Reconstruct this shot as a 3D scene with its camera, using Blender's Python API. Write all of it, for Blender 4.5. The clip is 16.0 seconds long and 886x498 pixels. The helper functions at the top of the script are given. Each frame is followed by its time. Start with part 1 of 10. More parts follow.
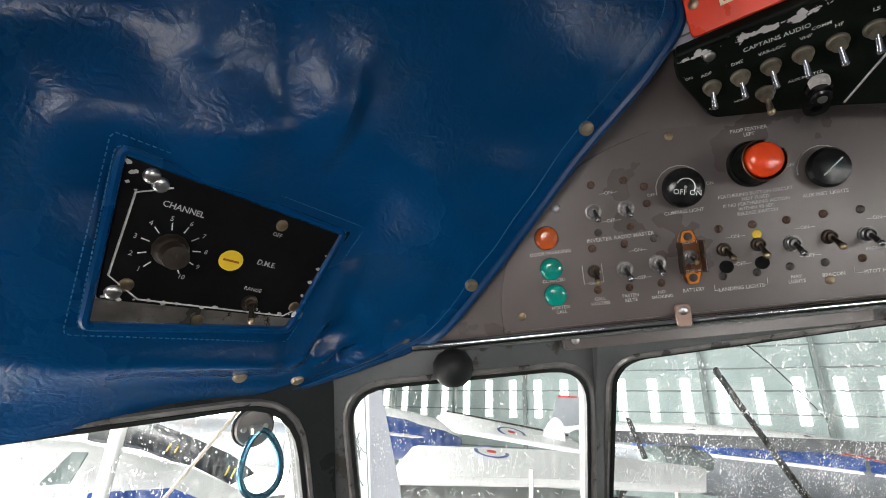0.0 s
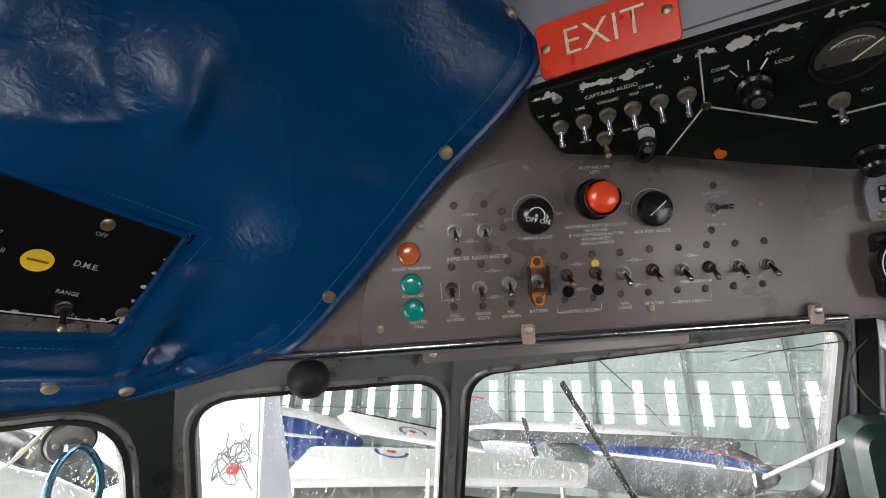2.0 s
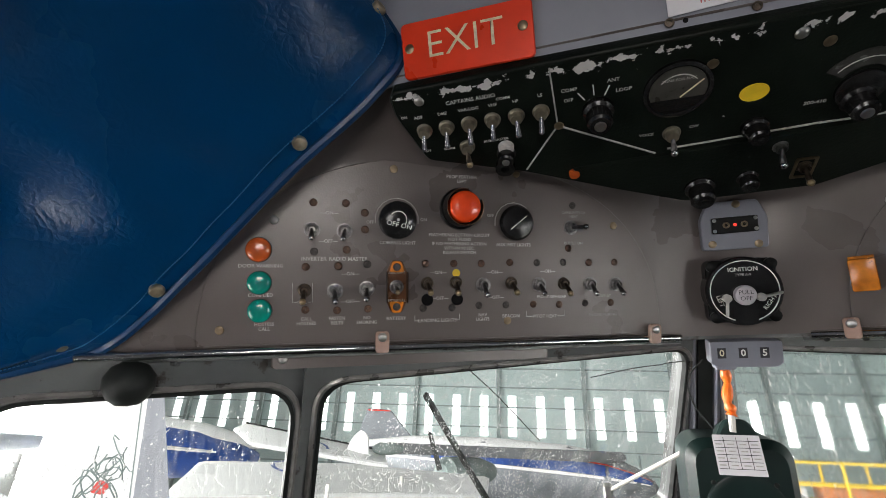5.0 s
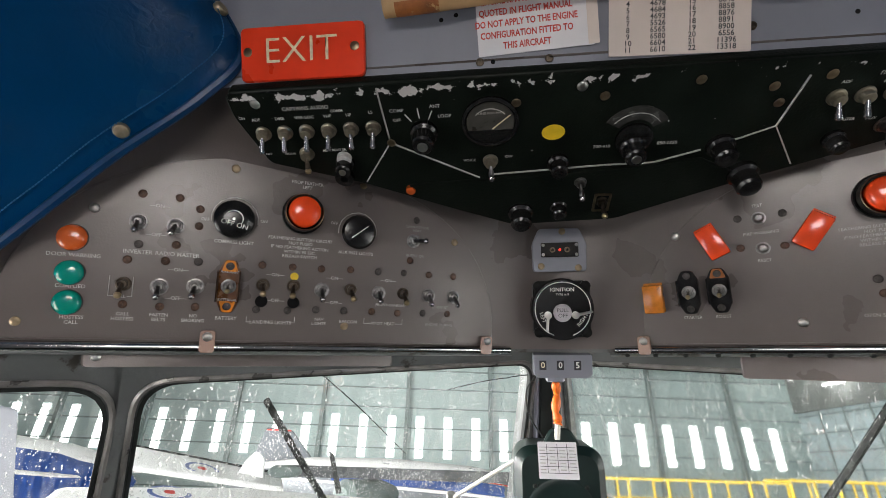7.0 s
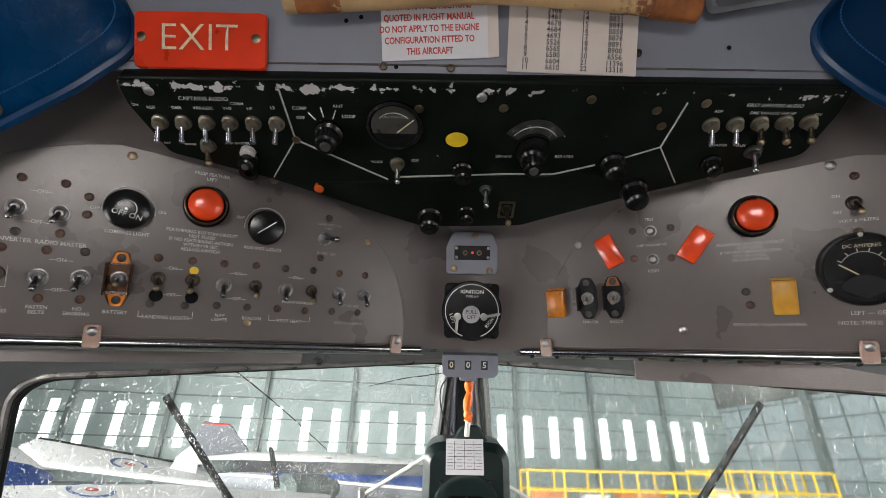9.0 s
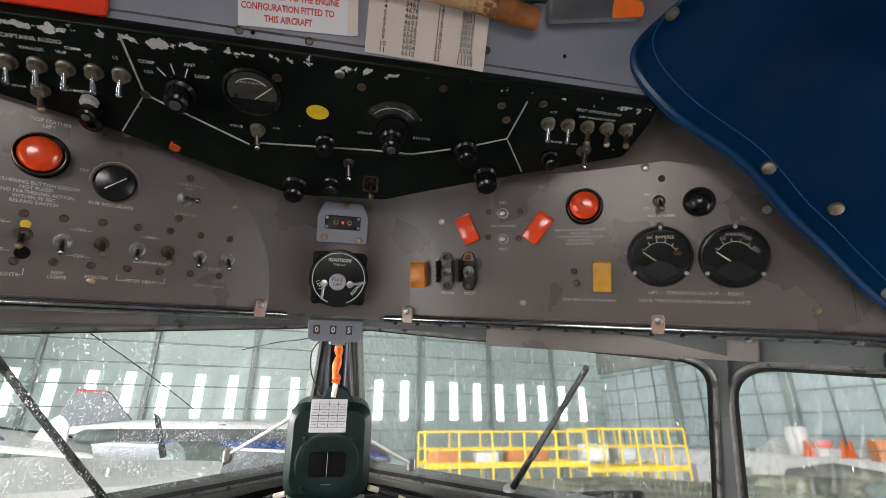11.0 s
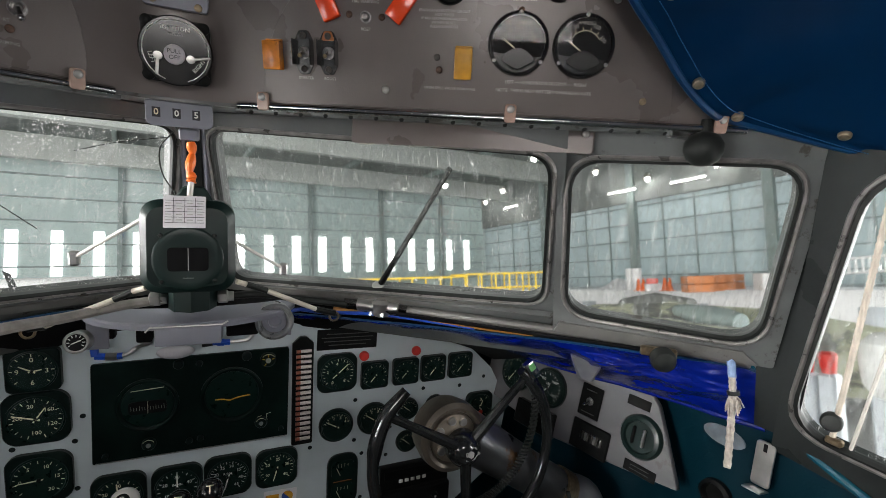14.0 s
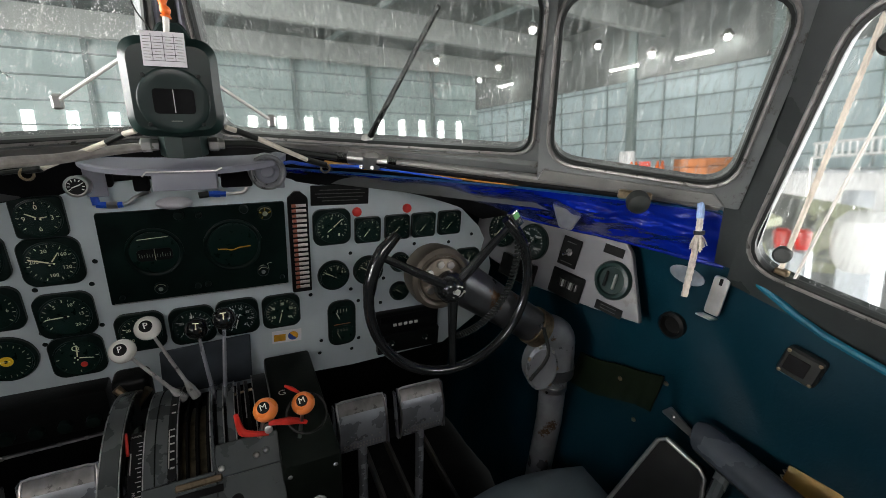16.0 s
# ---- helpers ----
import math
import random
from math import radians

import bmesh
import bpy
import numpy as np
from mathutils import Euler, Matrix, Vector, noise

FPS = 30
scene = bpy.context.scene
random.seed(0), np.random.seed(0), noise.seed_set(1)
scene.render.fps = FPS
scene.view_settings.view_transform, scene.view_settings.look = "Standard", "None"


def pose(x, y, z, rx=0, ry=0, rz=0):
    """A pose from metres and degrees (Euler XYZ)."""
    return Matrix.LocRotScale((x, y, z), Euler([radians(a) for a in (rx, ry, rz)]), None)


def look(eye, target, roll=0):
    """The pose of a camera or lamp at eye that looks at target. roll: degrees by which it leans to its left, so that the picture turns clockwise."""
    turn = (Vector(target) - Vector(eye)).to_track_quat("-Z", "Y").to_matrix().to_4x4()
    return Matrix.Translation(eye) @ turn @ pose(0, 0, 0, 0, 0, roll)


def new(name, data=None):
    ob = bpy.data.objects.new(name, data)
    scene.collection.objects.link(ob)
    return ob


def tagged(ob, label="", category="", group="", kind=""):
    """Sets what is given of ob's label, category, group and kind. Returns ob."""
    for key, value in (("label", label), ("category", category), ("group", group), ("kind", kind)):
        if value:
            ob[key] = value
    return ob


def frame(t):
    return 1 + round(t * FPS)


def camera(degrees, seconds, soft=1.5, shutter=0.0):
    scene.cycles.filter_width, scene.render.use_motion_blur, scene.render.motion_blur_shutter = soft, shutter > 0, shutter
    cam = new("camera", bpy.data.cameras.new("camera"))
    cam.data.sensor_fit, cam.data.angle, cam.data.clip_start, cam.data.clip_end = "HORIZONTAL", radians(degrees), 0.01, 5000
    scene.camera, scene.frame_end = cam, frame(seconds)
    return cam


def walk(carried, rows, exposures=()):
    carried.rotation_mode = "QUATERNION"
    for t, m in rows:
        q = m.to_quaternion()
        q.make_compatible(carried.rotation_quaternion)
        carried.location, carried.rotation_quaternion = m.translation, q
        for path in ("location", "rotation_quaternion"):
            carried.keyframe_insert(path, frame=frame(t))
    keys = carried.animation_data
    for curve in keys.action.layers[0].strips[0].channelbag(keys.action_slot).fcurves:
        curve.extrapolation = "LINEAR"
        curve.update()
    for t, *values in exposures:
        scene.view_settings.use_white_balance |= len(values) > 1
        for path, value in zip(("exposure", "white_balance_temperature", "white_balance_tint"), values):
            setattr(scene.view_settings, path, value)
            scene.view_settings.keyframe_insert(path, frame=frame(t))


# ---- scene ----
cam = camera(87.8, 16.0, soft=0.8)
PATH = [
    (0, (-0.271, -0.655, 1.354), (-1.462, 0.907, 1.734), -5.9),
    (0.5, (-0.255, -0.649, 1.354), (-1.327, 0.998, 1.725), -4.6),
    (1, (-0.241, -0.638, 1.357), (-1.257, 1.046, 1.719), -4.4),
    (1.5, (-0.227, -0.631, 1.358), (-1.177, 1.092, 1.72), -4.2),
    (2, (-0.221, -0.629, 1.363), (-1.106, 1.131, 1.71), -4.0),
    (2.5, (-0.212, -0.627, 1.362), (-1.043, 1.159, 1.71), -3.8),
    (3, (-0.207, -0.623, 1.365), (-0.989, 1.186, 1.704), -3.5),
    (3.2, (-0.206, -0.622, 1.367), (-0.979, 1.192, 1.699), -3.4),
    (5.3, (-0.159, -0.585, 1.354), (-0.663, 1.31, 1.749), -1.3),
    (5.5, (-0.15, -0.586, 1.357), (-0.613, 1.317, 1.762), -1.0),
    (6, (-0.121, -0.593, 1.353), (-0.497, 1.325, 1.776), -0.4),
    (6.5, (-0.097, -0.591, 1.352), (-0.4, 1.338, 1.785), -0.1),
    (7, (-0.082, -0.587, 1.339), (-0.303, 1.349, 1.793), 0.2),
    (7.5, (-0.075, -0.586, 1.338), (-0.234, 1.353, 1.8), 0.6),
    (8, (-0.066, -0.584, 1.342), (-0.166, 1.358, 1.809), 0.8),
    (8.2, (-0.062, -0.584, 1.344), (-0.143, 1.359, 1.812), 0.9),
    (10.3, (0.006, -0.609, 1.341), (0.183, 1.35, 1.703), 1.9),
    (10.5, (0.005, -0.612, 1.337), (0.234, 1.341, 1.701), 2.1),
    (11, (0.022, -0.626, 1.345), (0.385, 1.316, 1.658), 2.4),
    (11.5, (0.028, -0.64, 1.355), (0.52, 1.283, 1.594), 2.9),
    (12, (0.043, -0.646, 1.345), (0.64, 1.255, 1.51), 3.2),
    (12.5, (0.054, -0.646, 1.337), (0.743, 1.23, 1.405), 3.4),
    (13, (0.063, -0.644, 1.299), (0.817, 1.208, 1.265), 3.5),
    (13.5, (0.06, -0.634, 1.271), (0.855, 1.194, 1.115), 3.6),
    (14, (0.062, -0.642, 1.262), (0.883, 1.161, 0.986), 3.4),
    (14.5, (0.056, -0.655, 1.26), (0.888, 1.122, 0.872), 3.4),
    (15, (0.053, -0.672, 1.244), (0.89, 1.07, 0.728), 3.5),
    (15.5, (0.052, -0.673, 1.219), (0.888, 1.028, 0.581), 3.6),
    (16, (0.053, -0.683, 1.212), (0.878, 0.975, 0.458), 3.9),
]
# the aircraft stands on its tail wheel, nose up; the cockpit is laid out in its own axes (x right, y forward, z up from its floor)
CABIN = pose(0, 0, 3.0, 13.0, 0, 0)
walk(cam, [(t, CABIN @ look(eye, target, roll)) for t, eye, target, roll in PATH],
     exposures=[(0, 0.37), (3, 0.14), (5.5, 0.0), (7, 0.19), (11, 0.14), (12.5, -0.04), (13.5, -0.18), (15, -0.22), (16, -0.09)])

# ---- world and light ----
world = bpy.data.worlds.new("world")
scene.world = world
world.use_nodes = True
wn = world.node_tree.nodes
sky = wn.new("ShaderNodeTexSky")
sky.sky_type = "NISHITA"
sky.sun_disc = False
sky.sun_elevation, sky.sun_rotation = radians(40), radians(250)
world.node_tree.links.new(sky.outputs[0], wn["Background"].inputs[0])
wn["Background"].inputs[1].default_value = 0.1


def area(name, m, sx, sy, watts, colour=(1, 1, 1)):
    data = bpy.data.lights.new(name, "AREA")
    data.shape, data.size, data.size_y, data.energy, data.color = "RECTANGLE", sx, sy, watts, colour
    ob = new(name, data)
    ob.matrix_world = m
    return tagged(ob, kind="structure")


# daylight that comes in through the open hangar doors, on both sides of the aircraft and behind it
area("door_daylight", look((-22, 2, 4.6), (0, 4, 3.6)), 26, 8, 19000, (1.0, 0.975, 0.96))
area("rear_door_daylight", look((4, -22, 6.0), (0, 2, 4.0)), 24, 9, 9000, (1.0, 0.97, 0.98))
area("side_door_daylight", look((13, -3.2, 3.4), (0, -1.5, 3.6)), 11, 6.5, 1700, (1.0, 0.99, 0.98))
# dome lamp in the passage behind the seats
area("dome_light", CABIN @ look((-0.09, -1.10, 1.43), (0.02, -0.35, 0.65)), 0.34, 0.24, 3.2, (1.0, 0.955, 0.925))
# sky light through the rear part of the two side windows
for side, watts in ((-1, 1.45), (1, 1.0)):
    area("side_window_daylight", CABIN @ look((side * 0.80, -0.76, 1.10), (0.0, 0.05, 1.40)), 0.18, 0.34, watts, (1.0, 0.98, 0.96))
# ---- materials ----
def material(name, colour, rough=0.5, metal=0.0, vary=0.15, scale=30.0, bump=0.1, bump_scale=200.0, spec=0.5, stain=None, stain_scale=6.0, stain_at=0.62, coat=0.0, depth=0.001):
    """Principled surface with fine grain, broad variation and, with stain, worn patches of a second colour."""
    m = bpy.data.materials.new(name)
    m.use_nodes = True
    n, l = m.node_tree.nodes, m.node_tree.links
    b = n["Principled BSDF"]
    tc = n.new("ShaderNodeTexCoord")
    broad = n.new("ShaderNodeTexNoise")
    broad.inputs["Scale"].default_value, broad.inputs["Detail"].default_value = scale, 5
    fine = n.new("ShaderNodeTexNoise")
    fine.inputs["Scale"].default_value, fine.inputs["Detail"].default_value = bump_scale, 3
    l.new(tc.outputs["Object"], broad.inputs["Vector"])
    l.new(tc.outputs["Object"], fine.inputs["Vector"])
    ramp = n.new("ShaderNodeValToRGB")
    ramp.color_ramp.elements[0].position, ramp.color_ramp.elements[1].position = 0.3, 0.7
    c = Vector(colour[:3])
    ramp.color_ramp.elements[0].color = (*(c * (1 - vary)), 1)
    ramp.color_ramp.elements[1].color = (*[min(1, v * (1 + vary)) for v in c], 1)
    l.new(broad.outputs[0], ramp.inputs[0])
    top = ramp.outputs[0]
    if stain:
        blot = n.new("ShaderNodeTexNoise")
        blot.inputs["Scale"].default_value, blot.inputs["Detail"].default_value, blot.inputs["Roughness"].default_value = stain_scale, 8, 0.7
        l.new(tc.outputs["Object"], blot.inputs["Vector"])
        cut = n.new("ShaderNodeValToRGB")
        cut.color_ramp.elements[0].position, cut.color_ramp.elements[1].position = stain_at, stain_at + 0.04
        l.new(blot.outputs[0], cut.inputs[0])
        mix = n.new("ShaderNodeMix")
        mix.data_type = "RGBA"
        l.new(cut.outputs[0], mix.inputs[0])
        l.new(top, mix.inputs[6])
        mix.inputs[7].default_value = (*stain, 1)
        top = mix.outputs[2]
    l.new(top, b.inputs["Base Color"])
    rr = n.new("ShaderNodeMapRange")
    rr.inputs[3].default_value, rr.inputs[4].default_value = max(0.02, rough - 0.1), min(1, rough + 0.1)
    l.new(broad.outputs[0], rr.inputs[0])
    l.new(rr.outputs[0], b.inputs["Roughness"])
    b.inputs["Metallic"].default_value = metal
    b.inputs["Specular IOR Level"].default_value = spec
    b.inputs["Coat Weight"].default_value = coat
    if bump:
        bp = n.new("ShaderNodeBump")
        bp.inputs["Strength"].default_value, bp.inputs["Distance"].default_value = bump, depth
        l.new(fine.outputs[0], bp.inputs["Height"])
        l.new(bp.outputs[0], b.inputs["Normal"])
    return m


def worn_edge(name, colour, bare, y0, half):
    """Dark paint that has flaked to bare metal in a band round y0 (object axes), less and less towards +x."""
    m = material(name, colour, 0.34, 0.0, 0.35, 20, 0.25, 420, spec=0.15)
    n, l = m.node_tree.nodes, m.node_tree.links
    b = n["Principled BSDF"]

    def node(kind, op=None, *vals):
        q = n.new(kind)
        if op:
            q.operation = op
        for i, v in enumerate(vals):
            if isinstance(v, (int, float)):
                q.inputs[i].default_value = v
            else:
                l.new(v, q.inputs[i])
        return q.outputs[0]
    tc, sep, nz = n.new("ShaderNodeTexCoord"), n.new("ShaderNodeSeparateXYZ"), n.new("ShaderNodeTexNoise")
    l.new(tc.outputs["Object"], sep.inputs[0])
    l.new(tc.outputs["Object"], nz.inputs["Vector"])
    nz.inputs["Scale"].default_value, nz.inputs["Detail"].default_value, nz.inputs["Roughness"].default_value = 75, 6, 0.62
    off = node("ShaderNodeMath", "ABSOLUTE", node("ShaderNodeMath", "SUBTRACT", sep.outputs["Y"], y0))
    band = node("ShaderNodeMath", "MAXIMUM", node("ShaderNodeMath", "SUBTRACT", 1.0, node("ShaderNodeMath", "DIVIDE", off, half)), 0.0)
    fade = node("ShaderNodeMapRange", None, sep.outputs["X"], -0.10, 0.06, 0.235, 0.12)
    high = node("ShaderNodeMath", "ADD", nz.outputs[0], node("ShaderNodeMath", "MULTIPLY", band, fade))
    cut, mix = n.new("ShaderNodeValToRGB"), n.new("ShaderNodeMix")
    cut.color_ramp.elements[0].position, cut.color_ramp.elements[1].position = 0.70, 0.715
    l.new(high, cut.inputs[0])
    mix.data_type = "RGBA"
    l.new(cut.outputs[0], mix.inputs[0])
    l.new(b.inputs["Base Color"].links[0].from_socket, mix.inputs[6])
    mix.inputs[7].default_value = (*bare, 1)
    l.new(mix.outputs[2], b.inputs["Base Color"])
    l.new(node("ShaderNodeMath", "MULTIPLY", cut.outputs[0], 0.25), b.inputs["Metallic"])
    return m


def glowing(name, colour, strength):
    m = bpy.data.materials.new(name)
    m.use_nodes = True
    b = m.node_tree.nodes["Principled BSDF"]
    b.inputs["Base Color"].default_value = (*colour, 1)
    b.inputs["Emission Color"].default_value = (*colour, 1)
    b.inputs["Emission Strength"].default_value = strength
    return m


def clear(name, colour=(1, 1, 1), rough=0.0, ior=1.45, dirt=0.0):
    m = bpy.data.materials.new(name)
    m.use_nodes = True
    n, l = m.node_tree.nodes, m.node_tree.links
    g = n["Principled BSDF"]
    g.inputs["Base Color"].default_value = (*colour, 1)
    g.inputs["Roughness"].default_value, g.inputs["IOR"].default_value = rough, ior
    g.inputs["Transmission Weight"].default_value = 1.0
    if dirt:
        # rain streaks: a faint milky film that runs down the pane
        tc = n.new("ShaderNodeTexCoord")
        mp = n.new("ShaderNodeMapping")
        mp.inputs["Scale"].default_value = (150, 150, 16)
        nz = n.new("ShaderNodeTexNoise")
        nz.inputs["Scale"].default_value, nz.inputs["Detail"].default_value = 1.0, 6
        cr = n.new("ShaderNodeValToRGB")
        cr.color_ramp.elements[0].position, cr.color_ramp.elements[1].position = 0.5, 0.85
        cr.color_ramp.elements[1].color = (dirt, dirt, dirt, 1)
        df = n.new("ShaderNodeBsdfTranslucent")
        df.inputs[0].default_value = (0.8, 0.82, 0.8, 1)
        mx = n.new("ShaderNodeMixShader")
        l.new(tc.outputs["Object"], mp.inputs[0])
        l.new(mp.outputs[0], nz.inputs["Vector"])
        l.new(nz.outputs[0], cr.inputs[0])
        l.new(cr.outputs[0], mx.inputs[0])
        l.new(g.outputs[0], mx.inputs[1])
        l.new(df.outputs[0], mx.inputs[2])
        l.new(mx.outputs[0], n["Material Output"].inputs[0])
    return m


GREY = material("grey_panel_paint", (0.130, 0.110, 0.103), 0.29, 0.12, 0.13, 8, 0.12, 500)
GREY_BLUE = material("blue_grey_paint", (0.22, 0.225, 0.265), 0.45, 0.0, 0.10, 12, 0.1, 400, stain=(0.14, 0.13, 0.12), stain_scale=14, stain_at=0.68)
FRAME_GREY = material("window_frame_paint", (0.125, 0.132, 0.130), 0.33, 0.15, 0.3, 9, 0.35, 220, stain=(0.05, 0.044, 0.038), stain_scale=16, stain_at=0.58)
# side frames and posts: frame paint darkened for the shade they stand in
SHADED_FRAME = material("shaded_frame_paint", (0.024, 0.027, 0.027), 0.30, 0.0, 0.3, 9, 0.35, 220, spec=0.22, stain=(0.07, 0.066, 0.062), stain_scale=22, stain_at=0.68)
BARE = material("bare_alloy", (0.55, 0.54, 0.52), 0.32, 1.0, 0.15, 40, 0.15, 700)
STEEL = material("bright_steel", (0.62, 0.61, 0.6), 0.18, 1.0, 0.1, 60, 0.05, 600)
BRASS = material("aged_brass", (0.30, 0.23, 0.15), 0.38, 1.0, 0.3, 120, 0.1, 900)
BLACK = material("black_crackle_paint", (0.006, 0.0065, 0.0065), 0.36, 0.0, 0.3, 30, 0.25, 900, spec=0.16)
CHIPPED = material("chipped_black_paint", (0.006, 0.0085, 0.0065), 0.36, 0.0, 0.35, 20, 0.3, 420, spec=0.15)
FLAKED = worn_edge("flaked_black_paint", (0.006, 0.0085, 0.0065), (0.66, 0.63, 0.62), -0.0035, 0.0085)
CHIP = material("bare_metal_chip", (0.5, 0.49, 0.47), 0.4, 0.7, 0.2, 200, 0.2, 900)
DIAL = material("black_dial", (0.005, 0.005, 0.0055), 0.4, 0.0, 0.2, 60, 0.0, spec=0.12)
BAKELITE = material("black_bakelite", (0.010, 0.010, 0.010), 0.22, 0.0, 0.3, 60, 0.03, 400)
RUBBER = material("black_rubber", (0.011, 0.013, 0.012), 0.5, 0.0, 0.3, 40, 0.1, 300, spec=0.3)
# near-black for dark parts, and for shade in gaps drawn as solid pieces
DARK = material("dark_and_shade", (0.006, 0.006, 0.0065), 0.8, 0.0, 0.3, 20, 0.1, 200, spec=0.1)
WHITE = material("white_engraving", (0.75, 0.74, 0.70), 0.6, 0.0, 0.1, 100, 0.0)
LEGEND = material("panel_engraving", (0.50, 0.485, 0.465), 0.6, 0.0, 0.35, 220, 0.0)
GHOST = material("rubbed_engraving", (0.26, 0.25, 0.24), 0.6, 0.0, 0.35, 220, 0.0)
FADED = material("faded_engraving", (0.46, 0.44, 0.42), 0.6, 0.0, 0.25, 300, 0.0)
CREAM = material("cream_engraving", (0.72, 0.64, 0.45), 0.5, 0.0, 0.2, 200, 0.0)
RED = material("red_placard", (0.74, 0.045, 0.012), 0.30, 0.0, 0.12, 25, 0.06, 300)
RED_LENS = material("red_lens", (0.85, 0.07, 0.012), 0.22, 0.0, 0.1, 60, 0.03, 200, coat=0.5)
ORANGE_LENS = material("amber_lens", (0.55, 0.10, 0.02), 0.25, 0.0, 0.1, 60, 0.03, 200, coat=0.5)
AMBER = material("amber_plastic", (0.55, 0.27, 0.02), 0.35, 0.0, 0.15, 90, 0.03, 300)
BROWN = material("brown_guard", (0.30, 0.085, 0.012), 0.3, 0.0, 0.25, 70, 0.03, 300)
SNAP_BRASS = material("dull_snap_brass", (0.36, 0.30, 0.21), 0.42, 0.75, 0.3, 150, 0.1, 900)
AMBER_GUARD = material("amber_guard", (0.62, 0.20, 0.02), 0.24, 0.0, 0.35, 70, 0.03, 300, stain=(0.20, 0.05, 0.01), stain_scale=45, stain_at=0.60)
GREEN_LENS = material("green_lens", (0.0, 0.25, 0.19), 0.22, 0.0, 0.1, 60, 0.03, 200, coat=0.5)
YELLOW = material("yellow_paint", (0.75, 0.50, 0.02), 0.5, 0.0, 0.1, 60, 0.05, 300)
PAPER = material("white_paper", (0.72, 0.70, 0.72), 0.7, 0.0, 0.06, 20, 0.05, 200)
CARD = material("aged_card", (0.66, 0.57, 0.52), 0.75, 0.0, 0.08, 15, 0.05, 200)
INK = material("dark_ink", (0.03, 0.03, 0.035), 0.7, 0.0, 0.1, 50, 0.0)
RED_INK = material("red_ink", (0.55, 0.06, 0.05), 0.7, 0.0, 0.1, 50, 0.0)
GREEN_BLACK = material("dark_green_enamel", (0.006, 0.017, 0.015), 0.33, 0.0, 0.25, 25, 0.08, 300, spec=0.4)
WHITE_KNOB = material("white_knob", (0.72, 0.70, 0.65), 0.25, 0.0, 0.05, 40, 0.02, 300, coat=0.3)
ORANGE_KNOB = material("orange_knob", (0.80, 0.22, 0.05), 0.28, 0.0, 0.06, 40, 0.02, 300, coat=0.3)
RED_PAINT = material("red_lever_paint", (0.60, 0.03, 0.02), 0.4, 0.0, 0.15, 60, 0.06, 300)
ORANGE_PLASTIC = material("orange_plastic", (0.85, 0.16, 0.02), 0.3, 0.0, 0.1, 50, 0.03, 300)
WOOD = material("worn_wood", (0.45, 0.29, 0.14), 0.6, 0.0, 0.3, 25, 0.2, 300, stain=(0.18, 0.06, 0.02), stain_scale=12, stain_at=0.6)
WIRE_BLUE = material("blue_cable", (0.01, 0.07, 0.45), 0.4, 0.0, 0.1, 50, 0.02, 300)
WIRE_WHITE = material("white_sleeving", (0.62, 0.56, 0.47), 0.5, 0.0, 0.15, 60, 0.1, 400)
ROPE = material("cotton_rope", (0.42, 0.38, 0.33), 0.8, 0.0, 0.25, 150, 0.6, 500)
PEDESTAL = material("pedestal_grey", (0.060, 0.068, 0.068), 0.28, 0.0, 0.25, 14, 0.15, 300, stain=(0.02, 0.022, 0.022), stain_scale=12, stain_at=0.66)
PEDAL = material("pedal_alloy", (0.36, 0.38, 0.41), 0.28, 0.5, 0.25, 16, 0.15, 300)
# paler copy of the column alloy, making up for missing light low down
LIT_COLUMN = material("lit_column_alloy", (0.30, 0.31, 0.325), 0.30, 0.6, 0.3, 16, 0.2, 300, stain=(0.12, 0.07, 0.035), stain_scale=14, stain_at=0.63)
COLUMN = material("column_alloy", (0.125, 0.13, 0.135), 0.30, 0.85, 0.35, 14, 0.2, 300, stain=(0.11, 0.06, 0.028), stain_scale=11, stain_at=0.61)
SEAT_VINYL = material("seat_vinyl", (0.10, 0.125, 0.14), 0.34, 0.0, 0.2, 12, 0.2, 300)


def vinyl(name, colour, rough, crease, coat=0.22, spec=0.5):
    """Padded vinyl: soft creases at two sizes."""
    m = material(name, colour, rough, 0.0, 0.16, 5, 0.0, 100, coat=coat)
    n, l = m.node_tree.nodes, m.node_tree.links
    b = n["Principled BSDF"]
    tc = n.new("ShaderNodeTexCoord")
    vo = n.new("ShaderNodeTexVoronoi")
    vo.feature = "DISTANCE_TO_EDGE"
    vo.inputs["Scale"].default_value = 95
    wv = n.new("ShaderNodeTexNoise")
    wv.inputs["Scale"].default_value, wv.inputs["Detail"].default_value = 26, 6
    wide = n.new("ShaderNodeTexNoise")
    wide.inputs["Scale"].default_value, wide.inputs["Detail"].default_value = 5, 3
    warp = n.new("ShaderNodeVectorMath")
    warp.operation = "MULTIPLY_ADD"
    warp.inputs[1].default_value = (0.06, 0.06, 0.06)
    l.new(tc.outputs["Object"], wv.inputs["Vector"])
    l.new(tc.outputs["Object"], wide.inputs["Vector"])
    l.new(wv.outputs["Color"], warp.inputs[0])
    l.new(tc.outputs["Object"], warp.inputs[2])
    l.new(warp.outputs[0], vo.inputs["Vector"])
    b1 = n.new("ShaderNodeBump")
    b1.inputs["Strength"].default_value, b1.inputs["Distance"].default_value = crease, 0.0012
    b2 = n.new("ShaderNodeBump")
    b2.inputs["Strength"].default_value, b2.inputs["Distance"].default_value = 0.5, 0.012
    l.new(vo.outputs["Distance"], b1.inputs["Height"])
    l.new(wide.outputs[0], b2.inputs["Height"])
    l.new(b2.outputs[0], b1.inputs["Normal"])
    l.new(b1.outputs[0], b.inputs["Normal"])
    b.inputs["Specular IOR Level"].default_value, b.inputs["Coat Roughness"].default_value = spec, 0.14
    return m


